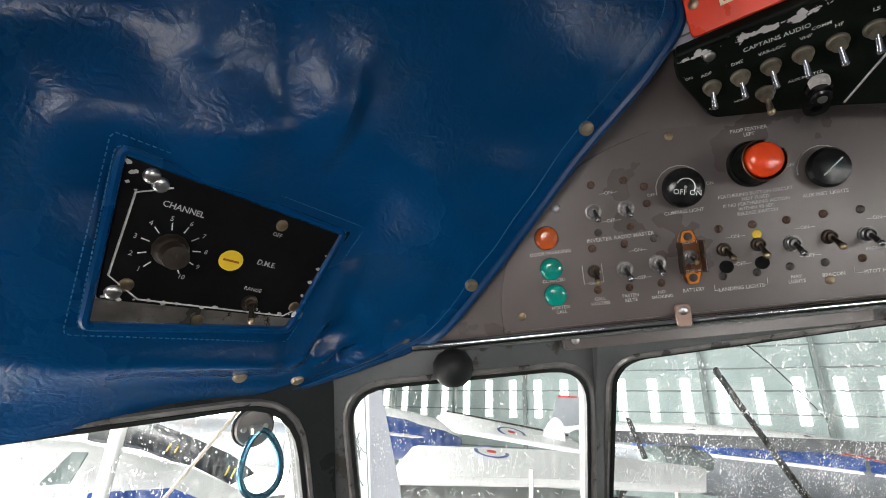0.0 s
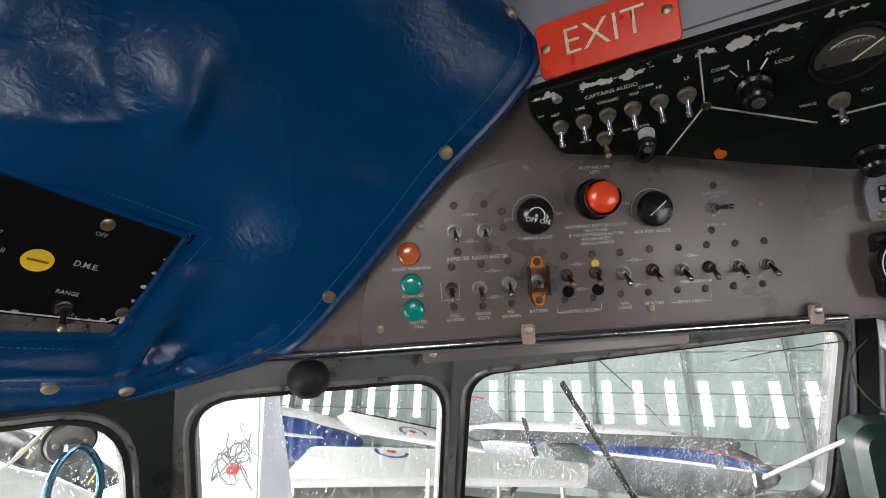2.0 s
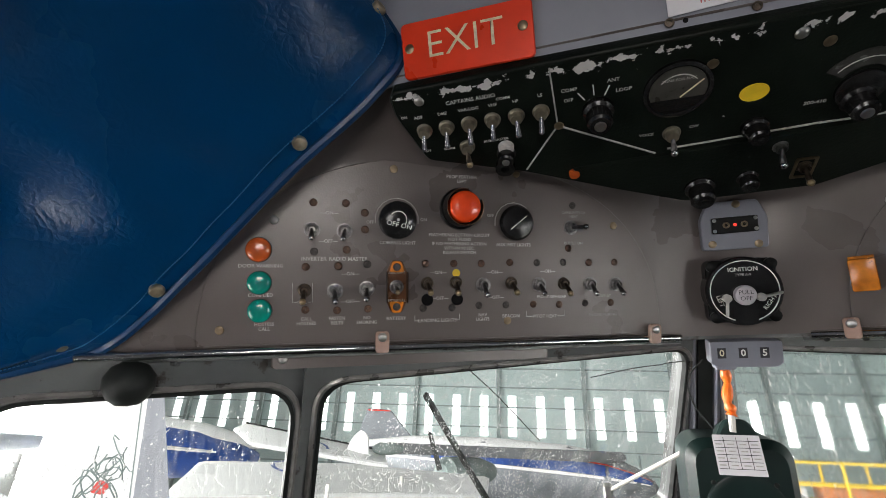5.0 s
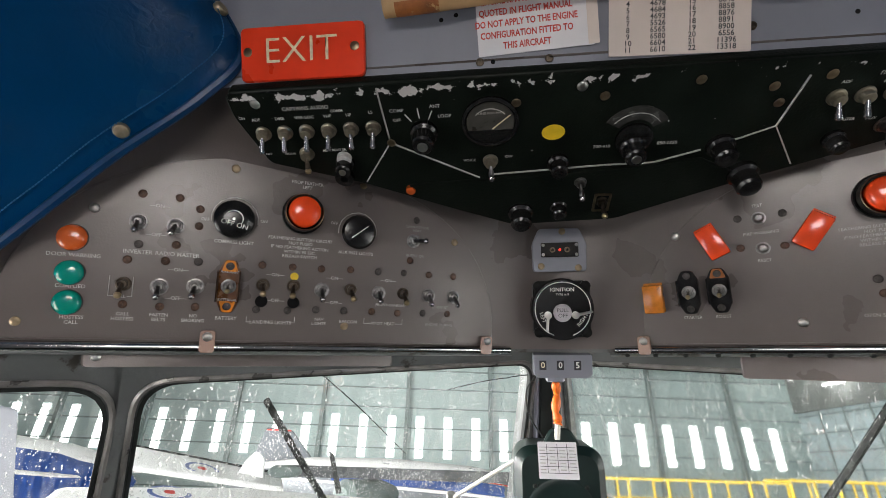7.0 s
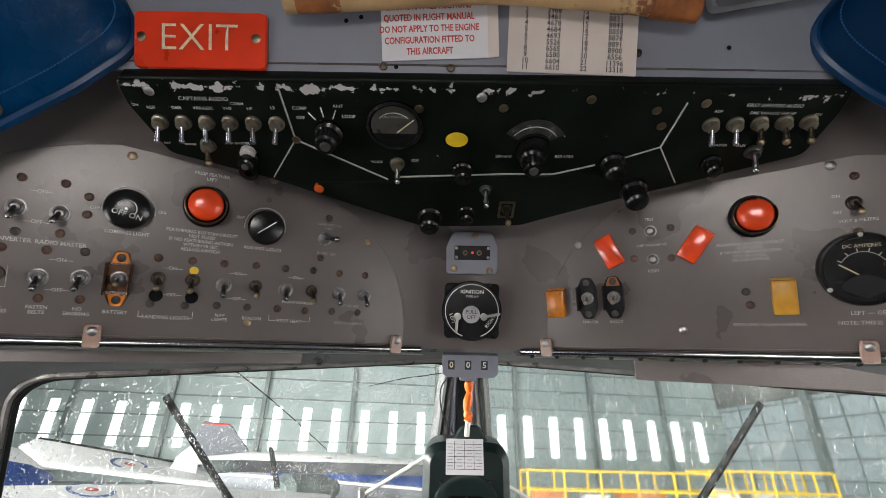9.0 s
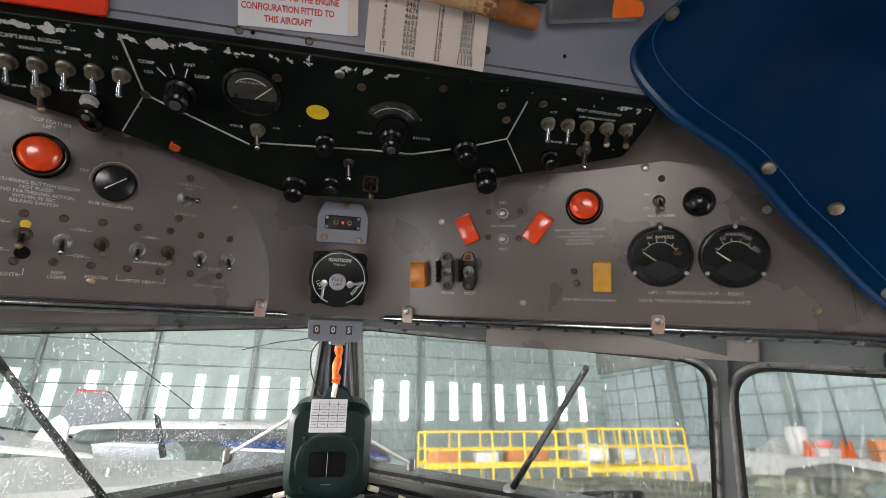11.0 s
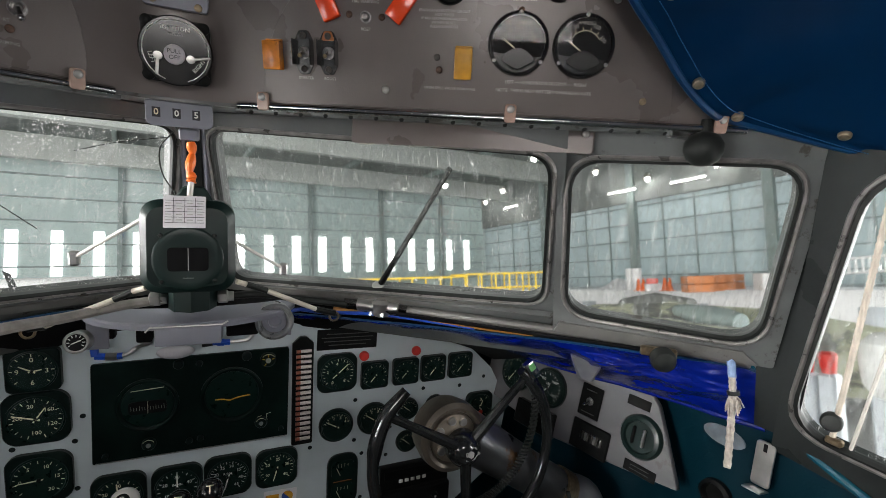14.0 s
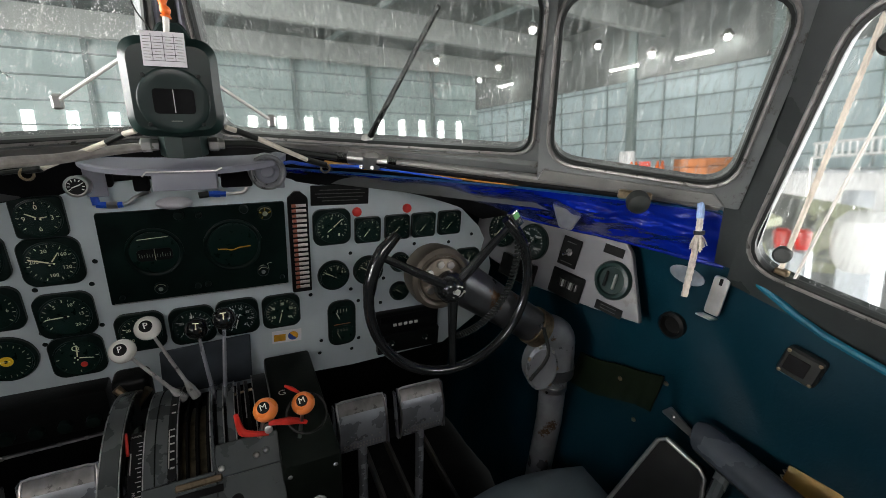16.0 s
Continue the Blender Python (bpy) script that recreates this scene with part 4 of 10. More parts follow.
def feather(mm, u, v, r):
    """Red push button high in a chipped black collar that is cut away at the top, on a round black base."""
    h = part("button_housing", turned([(r * 1.36, 0), (r * 1.34, 0.0055), (r * 1.26, 0.0065), (r * 1.10, 0.0062), (0, 0.0062)], 36), BLACK, over, "round black button base", m=on(mm, u, v, 0.0022))
    wall, rows = blank(), []

    def rim_z(a):
        return 0.0270 - 0.004 * max(0.0, math.sin(a))
    for i in range(31):
        a = radians(75 + 310 * i / 30)
        rows.append([wall.verts.new((k * r * math.cos(a), k * r * math.sin(a), z)) for k, z in ((1.20, 0.002), (1.20, rim_z(a) - 0.0008), (1.18, rim_z(a)), (1.13, rim_z(a)), (1.11, 0.002))])
    for p, q in zip(rows, rows[1:]):
        for k in range(4):
            wall.faces.new((p[k], p[k + 1], q[k + 1], q[k]))
    part("collar", wall, CHIPPED, h, "black collar round the button")
    edge = [Vector((r * 1.16 * math.cos(a), r * 1.16 * math.sin(a), rim_z(a))) for a in (radians(80 + 300 * i / 30) for i in range(31))]
    part("rim", tube(blank(), edge, 0.0006, 5), BRASS, h, "worn brass-coloured edge")
    part("button", turned([(r, 0.004), (r, 0.026), (r * 0.95, 0.0285), (r * 0.82, 0.0302), (r * 0.5, 0.0314), (0, 0.0318)], 32), RED_LENS, h, "domed red push button")


feather(LEFT_M, -0.3400, 0.1325, 0.0164)
feather(RIGHT_M, 0.3385, 0.1325, 0.0162)
bm = turned([(0.0145, 0), (0.0145, 0.006), (0.0182, 0.0075), (0.0197, 0.010), (0.0190, 0.0135), (0.0140, 0.0165), (0.006, 0.0172), (0, 0.0172)], 28)
k = part("rotary_knob", bm, BAKELITE, over, "black compass light knob", m=on(LEFT_M, -0.407, 0.1185, 0.002))
lettering("OFF ON", 0.0072, WHITE, k, at(0.001, -0.0055, 0.0174, -12))
ring = [Vector((0.0085 * math.cos(radians(a)), 0.0085 * math.sin(radians(a)), 0.0174)) for a in range(-35, 151, 15)]
part("pointer_mark", tube(blank(), ring, 0.0006, 4), WHITE, k)
part("centre_dot", turned([(0.0016, 0.0172), (0.0012, 0.0176), (0, 0.0177)], 10), BARE, k)
k = part("rotary_knob", turned([(0.0145, 0), (0.0145, 0.005), (0.0180, 0.007), (0.0190, 0.0110), (0.0165, 0.0148), (0.008, 0.0165), (0, 0.0166)], 28), BAKELITE, over, "black instrument light knob", m=on(LEFT_M, -0.2795, 0.118, 0.002))
part("pointer_mark", tube(blank(), [(-0.008, -0.007, 0.0164), (0.009, 0.007, 0.0162)], 0.0007, 4), WHITE, k)
for u, v, r in ((-0.407, 0.1195, 0.0225), (-0.2795, 0.119, 0.0215)):
    arc = [on(LEFT_M, u + r * math.cos(radians(a)), v + r * math.sin(radians(a)), 0.003).translation for a in range(-10, 191, 20)]
    part("scale_arc", tube(blank(), arc, 0.0006, 4), FADED, over)
part("rotary_knob", turned([(0.0165, 0), (0.0165, 0.007), (0.0145, 0.010), (0.0105, 0.0135), (0.005, 0.0155), (0, 0.016)], 28), BAKELITE, over, "domed black knob", m=on(RIGHT_M, 0.4620, 0.1335, 0.002))
for v in (0.1270, 0.0945):
    part("push_button", turned([(0.0068, 0), (0.0068, 0.002), (0.0052, 0.0022), (0.0050, 0.005), (0.003, 0.0072), (0, 0.0078)], 16), NUT.materials[0], over, "plated push button", m=on(RIGHT_M, 0.2400, v, 0.0025))


def guard(mm, u, v, w, h, deep, mat, lab, turn=0):
    g = part("switch_cover", slab((w, h, deep), at(0, 0, deep / 2), 0.0018, 2), mat, over, lab, m=on(mm, u, v, 0.0022, turn))
    part("hinge_lip", slab((w * 0.96, 0.003, 0.003), at(0, h / 2 + 0.001, 0.0015), 0.0006, 1), mat, g)
    return g


guard(RIGHT_M, 0.1270, 0.0480, 0.0215, 0.0325, 0.014, AMBER_GUARD, "amber-brown switch cover")
guard(RIGHT_M, 0.3580, 0.0475, 0.0210, 0.0350, 0.010, AMBER, "yellow spill valve switch cover")
guard(RIGHT_M, 0.1945, 0.1065, 0.0210, 0.0355, 0.011, RED_LENS, "red fire switch cover", 24)
guard(RIGHT_M, 0.2830, 0.1070, 0.0210, 0.0365, 0.011, RED_LENS, "red fire switch cover", -36)


def guarded(mm, u, v, mat, tip, lab, w=0.0225, h=0.0495, wing=None, deep=0.0135):
    pts = outline([(-w / 2, -h * 0.27), (-w * 0.25, -h / 2), (w * 0.25, -h / 2), (w / 2, -h * 0.27), (w / 2, h * 0.27), (w * 0.25, h / 2), (-w * 0.25, h / 2), (-w / 2, h * 0.27)], 0.003, 3)
    g = part("switch_guard", plate(blank(), pts, 0.003, Matrix(), 0.0006), mat, over, lab, m=on(mm, u, v, 0.0025))
    for s in (-1, 1):
        part("guard_wing", slab((0.0012, h * 0.58, deep), at(s * (w / 2 - 0.0006), 0, deep / 2 + 0.0005), 0.0005, 1), wing or mat, g)
        part("screw", dark_stud, None, g, m=at(0, s * h * 0.38, 0.0042))
    for q in (1, -1) if wing else (1,) if tip else ():
        part("guard_end", plate(blank(), outline([(-w * 0.36, h * 0.28), (w * 0.36, h * 0.28), (w * 0.2, h * 0.49), (-w * 0.2, h * 0.49)], 0.002, 2), 0.0042, Matrix.Diagonal((1, q, 1, 1))), tip, g, "orange end of the guard")
    toggle_s = part("toggle_base", NUT, None, g, m=at(0, 0, 0.003))
    toggle_s.scale = (0.9, 0.9, 0.9)
    for name, me in (("lever", OLD_LEVER), ("lever_tip", OLD_TIP)):
        part(name, me, None, g, m=pose(0, 0, 0.007, 22, 0, 0) @ Matrix.Scale(0.8, 4))
    return g


guarded(RIGHT_M, 0.1642, 0.0530, BAKELITE, None, "black guarded starter switch")
guarded(RIGHT_M, 0.1945, 0.0530, BAKELITE, BROWN, "black guarded booster switch")
bg = guarded(LEFT_M, -0.4070, 0.0500, material("dark_brown_guard", (0.115, 0.040, 0.008), 0.28, 0.0, 0.5, 110, 0.03, 300), AMBER_GUARD, "translucent brown battery switch guard", 0.0215, 0.0540,
             material("smoked_guard_side", (0.035, 0.018, 0.010), 0.22, 0.0, 0.3, 90, 0.03, 300), 0.0150)
lettering("AIRCRAFT", 0.0038, LEGEND, bg, at(0, 0.0145, 0.0034))
lettering("EXTERNAL", 0.0038, LEGEND, bg, at(0, -0.0140, 0.0034))
for u in (-0.3746, -0.3425):
    part("bezel", turned([(0.0062, 0), (0.0062, 0.0025), (0.0045, 0.003), (0, 0.0022)], 16), DARK, over, "dark round socket", m=on(LEFT_M, u, 0.036, 0.0026))
part("marker_dot", turned([(0.0043, 0), (0.0043, 0.0006), (0, 0.0008)], 16), YELLOW, over, "yellow dot", m=on(LEFT_M, -0.3435, 0.0640, 0.0027))

# engraved legends
for text, u, v, s in (("DOOR WARNING", -0.5405, 0.0715, 0.0058), ("COMPLIED", -0.5405, 0.0425, 0.0055), ("HOSTESS\nCALL", -0.5370, 0.0115, 0.0052), ("INVERTER", -0.4900, 0.0785, 0.0062),
                      ("RADIO MASTER", -0.4560, 0.0785, 0.0062), ("—ON—", -0.4752, 0.1251, 0.0055), ("—OFF—", -0.4760, 0.0965, 0.0055), ("—ON—", -0.4540, 0.0634, 0.0055), ("—OFF—", -0.4540, 0.0352, 0.0055),
                      ("CALL\nHOSTESS", -0.4970, 0.0160, 0.0052), ("FASTEN\nBELTS", -0.4670, 0.0160, 0.0052), ("NO\nSMOKING", -0.4370, 0.0160, 0.0052), ("BATTERY", -0.4070, 0.0170, 0.0055),
                      ("COMPASS LIGHT", -0.4060, 0.0955, 0.0056), ("LANDING LIGHTS", -0.3635, 0.0140, 0.0058), ("—ON—", -0.3629, 0.0645, 0.0055), ("—OFF—", -0.3610, 0.0373, 0.0055), ("NAV\nLIGHTS", -0.3140, 0.0165, 0.0052),
                      ("BEACON", -0.2820, 0.0170, 0.0055), ("PITOT HEAT", -0.2425, 0.0160, 0.0056), ("—ON—", -0.2395, 0.0657, 0.0055), ("CALL", -0.5010, 0.0352, 0.0045), ("OFF", -0.4345, 0.1165, 0.0050), ("OFF", -0.3060, 0.1260, 0.0050), ("ON", -0.3790, 0.1200, 0.0050), ("FRONT-OFF-REAR", -0.2350, 0.0375, 0.0048), ("—ON—", -0.3009, 0.0648, 0.0055), ("—OFF—", -0.2995, 0.0376, 0.0055),
                      ("ENGINE PRIMING", -0.1730, 0.0165, 0.0050), ("LT-OFF-RT", -0.1730, 0.0375, 0.0048), ("AUX INST LIGHTS", -0.2795, 0.0945, 0.0055), ("PROP FEATHER\nLEFT", -0.3380, 0.1640, 0.0055),
                      ("FEATHERING BUTTON CIRCUIT\nNOT FUSED\nIF NO FEATHERING ACTION\nWITHIN 90 SEC.\nRELEASE SWITCH", -0.3400, 0.0950, 0.0052), ("CARBURETTOR\nHEAT", -0.2090, 0.1290, 0.0046), ("BUFFET ON", -0.2090, 0.0970, 0.0048)):
    lettering(text, s * 0.90, GHOST if u > -0.22 else LEGEND, over, on(LEFT_M, u, v, 0.0030), heavy=0.00006)
for text, u, v, s in (("TEST", 0.2400, 0.1405, 0.0055), ("FIRE WARNING", 0.2400, 0.1110, 0.0055), ("RESET", 0.2400, 0.0815, 0.0055), ("STARTER", 0.1650, 0.0240, 0.0055), ("BOOST", 0.1950, 0.0240, 0.0055),
                      ("FEATHERING BUTTON CIRCUIT\nNOT FUSED\nIF NO FEATHERING ACTION\nWITHIN 90 SEC.\nRELEASE SWITCH", 0.3330, 0.0960, 0.0050), ("OPEN SPILL VALVE WARNING", 0.3430, 0.0195, 0.0056),
                      ("LEFT — GENERATOR OUTPUT — RIGHT", 0.4580, 0.0300, 0.0064), ("NOTE: THIS IS NOT BATTERY CHARGING RATE", 0.4560, 0.0205, 0.0064), ("VOLT & METERS", 0.4230, 0.1190, 0.0050), ("ON", 0.4080, 0.1440, 0.0050), ("OFF", 0.4080, 0.1280, 0.0050)):
    lettering(text, s * 0.84, LEGEND, over, on(RIGHT_M, u, v, 0.0030))
for row in (((-0.5105, 0.0546), (-0.5105, 0.0352), (-0.5065, 0.0352)), ((-0.4950, 0.0352), (-0.4912, 0.0352), (-0.4912, 0.0542)), ((-0.3876, 0.0195), (-0.3876, 0.0140), (-0.3825, 0.0140)),
            ((-0.3450, 0.0143), (-0.3397, 0.0143), (-0.3397, 0.0208)), ((-0.2643, 0.0219), (-0.2643, 0.0160), (-0.2575, 0.0160)), ((-0.2280, 0.0161), (-0.2194, 0.0161), (-0.2194, 0.0218))):
    part("bracket_mark", tube(blank(), [on(LEFT_M, a, b, 0.003).translation for a, b in row], 0.0004, 4), LEGEND, over)

# two generator ammeters
def meter(mm, u, v, r, lit):
    g = part("ammeter", turned([(r, 0), (r, 0.004), (r * 0.96, 0.0075), (r * 0.90, 0.008), (r * 0.86, 0.0055), (0, 0.0055)], 40), BAKELITE, over, "round black generator ammeter", m=on(mm, u, v, 0.0022))
    part("dial", plate(blank(), outline([(r * 0.84 * math.cos(radians(a)), r * 0.84 * math.sin(radians(a))) for a in range(-28, 209, 12)], 0.001, 1), 0.0004, at(0, 0, 0.0057)), DIAL, g, "black dial")
    for a in (150, 125, 100, 75, 50, 32):
        c, s = math.cos(radians(a)), math.sin(radians(a))
        part("tick", tube(blank(), [(r * 0.52 * c, r * 0.52 * s - 0.002, 0.0064), (r * 0.62 * c, r * 0.62 * s - 0.002, 0.0064)], 0.0005, 4), CREAM, g)
    part("scale_arc", tube(blank(), [Vector((r * 0.52 * math.cos(radians(a)), r * 0.52 * math.sin(radians(a)) - 0.002, 0.0064)) for a in range(30, 151, 12)], 0.0004, 4), CREAM if lit else FADED, g)
    part("needle", tube(blank(), [(-0.001, -r * 0.22, 0.0075), (-r * 0.52, r * 0.14, 0.0075)], 0.0007, 5), CREAM, g)
    part("lower_mask", plate(blank(), outline([(-r * 0.62, -r * 0.50), (0, -r * 0.84), (r * 0.62, -r * 0.50), (r * 0.3, -r * 0.2), (0, -r * 0.1), (-r * 0.3, -r * 0.2)], 0.006, 4), 0.0035, at(0, 0, 0.0058), 0.001), BAKELITE, g)
    if lit:
        for text, x, y, t in (("50", -r * 0.34, r * 0.56, 16), ("AMPERES", 0, r * 0.68, 0), ("100", r * 0.32, r * 0.57, -16), ("150", r * 0.56, r * 0.22, -48)):
            lettering(text, 0.0062 if t else 0.0050, FADED, g, at(x, y, 0.0064, t))
    else:
        lettering("DC AMPERES", 0.005, CREAM, g, at(0, r * 0.62, 0.0064))
        lettering("150", 0.006, BROWN, g, at(r * 0.5, r * 0.1, 0.0064))
    for a in (90, 215, 325):
        part("screw", steel_screw, None, g, m=at(r * 0.93 * math.cos(radians(a)), r * 0.93 * math.sin(radians(a)), 0.0074) @ Matrix.Scale(0.5, 4))
    part("glass", turned([(r * 0.88, 0.0085), (0, 0.0092)], 32), COVER_GLASS, g, "instrument glass").visible_shadow = False


meter(RIGHT_M, 0.4213, 0.0722, 0.0355, False)
meter(RIGHT_M, 0.4965, 0.0722, 0.0355, True)

# column in the middle: warning box, ignition switch, counter, tag
MID_M = axes(overhead_point(0, 0.0) + Vector((0, -0.002, 0)), (1, 0, 0), (0, -0.164, 0.983))
bx = thing("warning_box", MID_M, "blue-grey plate with a black two-lamp warning unit on the overhead panel", "warning unit")
part("plate", plate(blank(), outline([(-0.033, 0.087), (0.033, 0.087), (0.034, 0.122), (0.025, 0.142), (-0.025, 0.142), (-0.034, 0.122)], 0.004, 3), 0.010, at(0, 0, 0.002), 0.001), GREY_BLUE, bx)
un = part("unit", slab((0.046, 0.018, 0.006), at(0, 0.1145, 0.014), 0.001, 1), BLACK, bx)
for x in (-0.009, 0.009):
    part("jack", turned([(0.0035, 0), (0.0035, 0.0015), (0.002, 0.002), (0.0018, 0), (0, 0)], 14), BRASS, un, m=at(x, 0.1145, 0.017))
part("lamp", turned([(0.0018, 0), (0.0015, 0.0015), (0, 0.002)], 10), glowing("red_lamp_glow", (1.0, 0.05, 0.03), 1.2), un, "small lit red lamp", m=at(0, 0.1145, 0.017))
for x in (-0.0205, 0.0205):
    for y in (0.1085, 0.1205):
        part("screw", steel_screw, None, un, m=at(x, y, 0.017) @ Matrix.Scale(0.45, 4))
for x, y in ((-0.023, 0.094), (0.023, 0.0915), (0.004, 0.138)):
    part("screw", screw, None, bx, m=at(x, y, 0.012))
ig = thing("ignition_switch", MID_M @ at(0, 0.0405, 0.0), "round black ignition switch with white ring and two levers", "switch")
part("flange", plate(blank(), rect(0.070, 0.070, 0.009), 0.020, Matrix(), 0.002), BLACK, ig)
for x in (-0.0285, 0.0285):
    for y in (-0.0285, 0.0285):
        part("bolt", turned([(0.0065, 0), (0.0065, 0.004), (0.003, 0.006), (0, 0.006)], 12), BLACK, ig, m=at(x, y, 0.019))
part("face", turned([(0.038, 0.0), (0.038, 0.024), (0.0365, 0.026), (0, 0.0265)], 44), BAKELITE, ig)
part("ring_mark", tube(blank(), [Vector((0.0335 * math.cos(radians(a)), 0.0335 * math.sin(radians(a)), 0.0266)) for a in range(-70, 251, 10)], 0.0007, 4), WHITE, ig)
part("pull_knob", turned([(0.0105, 0.026), (0.0110, 0.032), (0.0100, 0.034), (0, 0.0342)], 24), material("pale_knob", (0.48, 0.45, 0.48), 0.4, 0, 0.1, 60, 0.02), ig, "pale grey pull knob", m=at(-0.001, -0.004, 0))
lettering("PULL\nOFF", 0.0066, INK, ig, at(-0.001, -0.004, 0.0346))
lettering("IGNITION", 0.0066, WHITE, ig, at(0, 0.024, 0.0268), heavy=0.0001)
lettering("LEFT", 0.0064, WHITE, ig, at(-0.0245, -0.010, 0.0268, -72))
lettering("RIGHT", 0.0064, WHITE, ig, at(0.0235, -0.013, 0.0268, 52))
lettering("TYPE A-9", 0.004, FADED, ig, at(0, 0.018, 0.0268))
for x, a in ((-0.018, -95), (0.015, 12)):
    lv = part("lever", turned([(0.0045, 0.026), (0.0045, 0.031), (0, 0.0315)], 16), BARE, ig, "bare metal lever", m=at(x, -0.007, 0))
    part("arm", slab((0.021, 0.0034, 0.003), at(0.0105, 0, 0.030), 0.0012, 1), BARE, lv, m=at(0, 0, 0, a))
cn = thing("number_counter", MID_M @ at(0, -0.0300, -0.008), "grey metal block showing three small number tiles", "counter")
part("block", plate(blank(), outline([(-0.036, -0.012), (-0.030, -0.016), (0.030, -0.016), (0.036, -0.012), (0.036, 0.013), (-0.036, 0.013)], 0.002, 2), 0.020, at(0, 0, 0.0), 0.001), GREY_BLUE, cn)
for i, (x, ch) in enumerate(((-0.0245, "0"), (-0.003, "0"), (0.018, "5"))):
    tile = part("tile", slab((0.0085, 0.0115, 0.001), at(x, 0, 0.0204)), INK, cn)
    lettering(ch, 0.0105, CREAM if i == 0 else WHITE, cn, at(x, 0, 0.0212), heavy=0.0002)
tg = thing("orange_tag", label="orange plastic emergency tag hanging on the centre post", category="tag")
part("bracket", slab((0.026, 0.018, 0.016), pose(0.002, 0.125, 1.312, 10, 0, 0), 0.002, 1), GREY_BLUE, tg)
part("handle", tube(blank(), spline([(0.003, 0.130, 1.302), (0.0045, 0.132, 1.285), (0.001, 0.129, 1.262), (0.004, 0.129, 1.250), (0.003, 0.128, 1.244)], 5), 0.006, 10, radii=[0.004 + 0.003 * abs(math.sin(i * 0.55 + 0.4)) for i in range(21)]), ORANGE_PLASTIC, tg, "orange moulded handle")
part("tip", rod((0.003, 0.128, 1.244), (0.001, 0.125, 1.224), 0.0042, 10), WHITE_KNOB, tg)

# rubber balls on the window header and grey rails above the front panes
for s, p in ((1, (0.578, -0.250, 1.324)), (-1, (0.592, -0.238, 1.322))):
    b = thing("rubber_stop", Matrix.Translation((s * p[0], p[1], p[2])), "black rubber ball stop fixed to the window header", "stop", "rubber stops")
    part("ball", turned([(0, -0.022), (0.010, -0.0205), (0.018, -0.014), (0.0225, -0.004), (0.022, 0.006), (0.016, 0.015), (0.008, 0.019), (0.006, 0.034), (0, 0.034)], 24), RUBBER, b)
    part("bracket", slab((0.034, 0.012, 0.010), at(-s * 0.012, 0.03, 0.018), 0.002, 1), FRAME_GREY, b)
for s, a, b in ((1, (0.216, 0.032, 1.338), (0.500, -0.146, 1.3395)), (-1, (0.222, 0.029, 1.3392), (0.495, -0.156, 1.3374))):
    a, b = Vector((s * a[0], *a[1:])), Vector((s * b[0], *b[1:]))
    mm = axes((a + b) / 2, (b - a) * s, (0, 0, 1))
    L = (b - a).length
    vr = thing("visor_rail", mm, "grey painted metal rail above the windscreen pane", "rail", "visor rails")
    part("rail", plate(blank(), outline([(-L / 2, -0.010 if s < 0 else -0.024), (L / 2, -0.013 if s < 0 else -0.026), (L / 2, 0.013), (-L / 2, 0.013)], 0.005, 4), 0.016, at(0, 0, -0.008), 0.002), GREY, vr)
    part("screw", steel_screw, None, vr, m=at(s * (L / 2 - 0.012), 0.0, 0.008))
rv = mesh_of("rivet", turned([(0.0032, 0), (0.0026, 0.0016), (0, 0.0022)], 8), RUBBER)
hinge = thing("hinge_strip", label="riveted hinge strip under the overhead panel", category="hinge")
for s in (1, -1):
    pts = [overhead_point(s * (0.07 + 0.62 * i / 20), -0.014) + Vector((0, 0.016, -0.002)) for i in range(21)]
    part("strip", tube(blank(), pts, 0.005, 6), FRAME_GREY, hinge)
    for i in range(18 if s > 0 else 0):
        part("rivet", rv, None, hinge, m=Matrix.Translation(overhead_point(s * (0.09 + 0.033 * i), -0.014) + Vector((0, 0.012, -0.005))) @ pose(0, 0, 0, 145, 0, 0))

# ---- black radio box under the ceiling ----
PALE_TEXT = material("pale_engraving", (0.62, 0.61, 0.57), 0.6, 0.0, 0.25, 300, 0.0)
B_M = axes((0, -0.238, 1.566), (1, 0, 0), (0, -0.158, 0.080))
rb = thing("audio_radio_unit", B_M, "chipped black audio and radio panel hung below the ceiling", "radio panel")
shape = [(-0.321, 0.002), (-0.323, -0.020), (-0.309, -0.076), (-0.219, -0.108), (-0.130, -0.150), (-0.062, -0.180), (0.052, -0.175), (0.112, -0.146), (0.207, -0.107), (0.308, -0.066), (0.312, -0.020), (0.310, 0.004)]
part("body", plate(blank(), outline(shape, 0.006, 3), 0.045, at(0, 0, -0.045), 0.002), FLAKED, rb)
part("top_lip", slab((0.628, 0.008, 0.018), at(-0.004, 0.0005, -0.0105), 0.003, 3), CHIPPED, rb)
part("lower_tray", plate(blank(), outline([(-0.170, -0.112), (-0.076, -0.107), (0.030, -0.100), (0.115, -0.092), (0.165, -0.118), (0.048, -0.170), (-0.058, -0.175), (-0.120, -0.148)], 0.003, 2), 0.004, at(0, 0, 0), 0.001), CHIPPED, rb)
NUT_A = mesh_of("audio_nut", turned([(0.0074, 0), (0.0074, 0.002), (0.0058, 0.0028), (0.0052, 0.0075), (0.0036, 0.008), (0, 0.008)], 18), material("tarnished_nut_metal", (0.29, 0.255, 0.195), 0.36, 0.75, 0.3, 120, 0.1, 900))
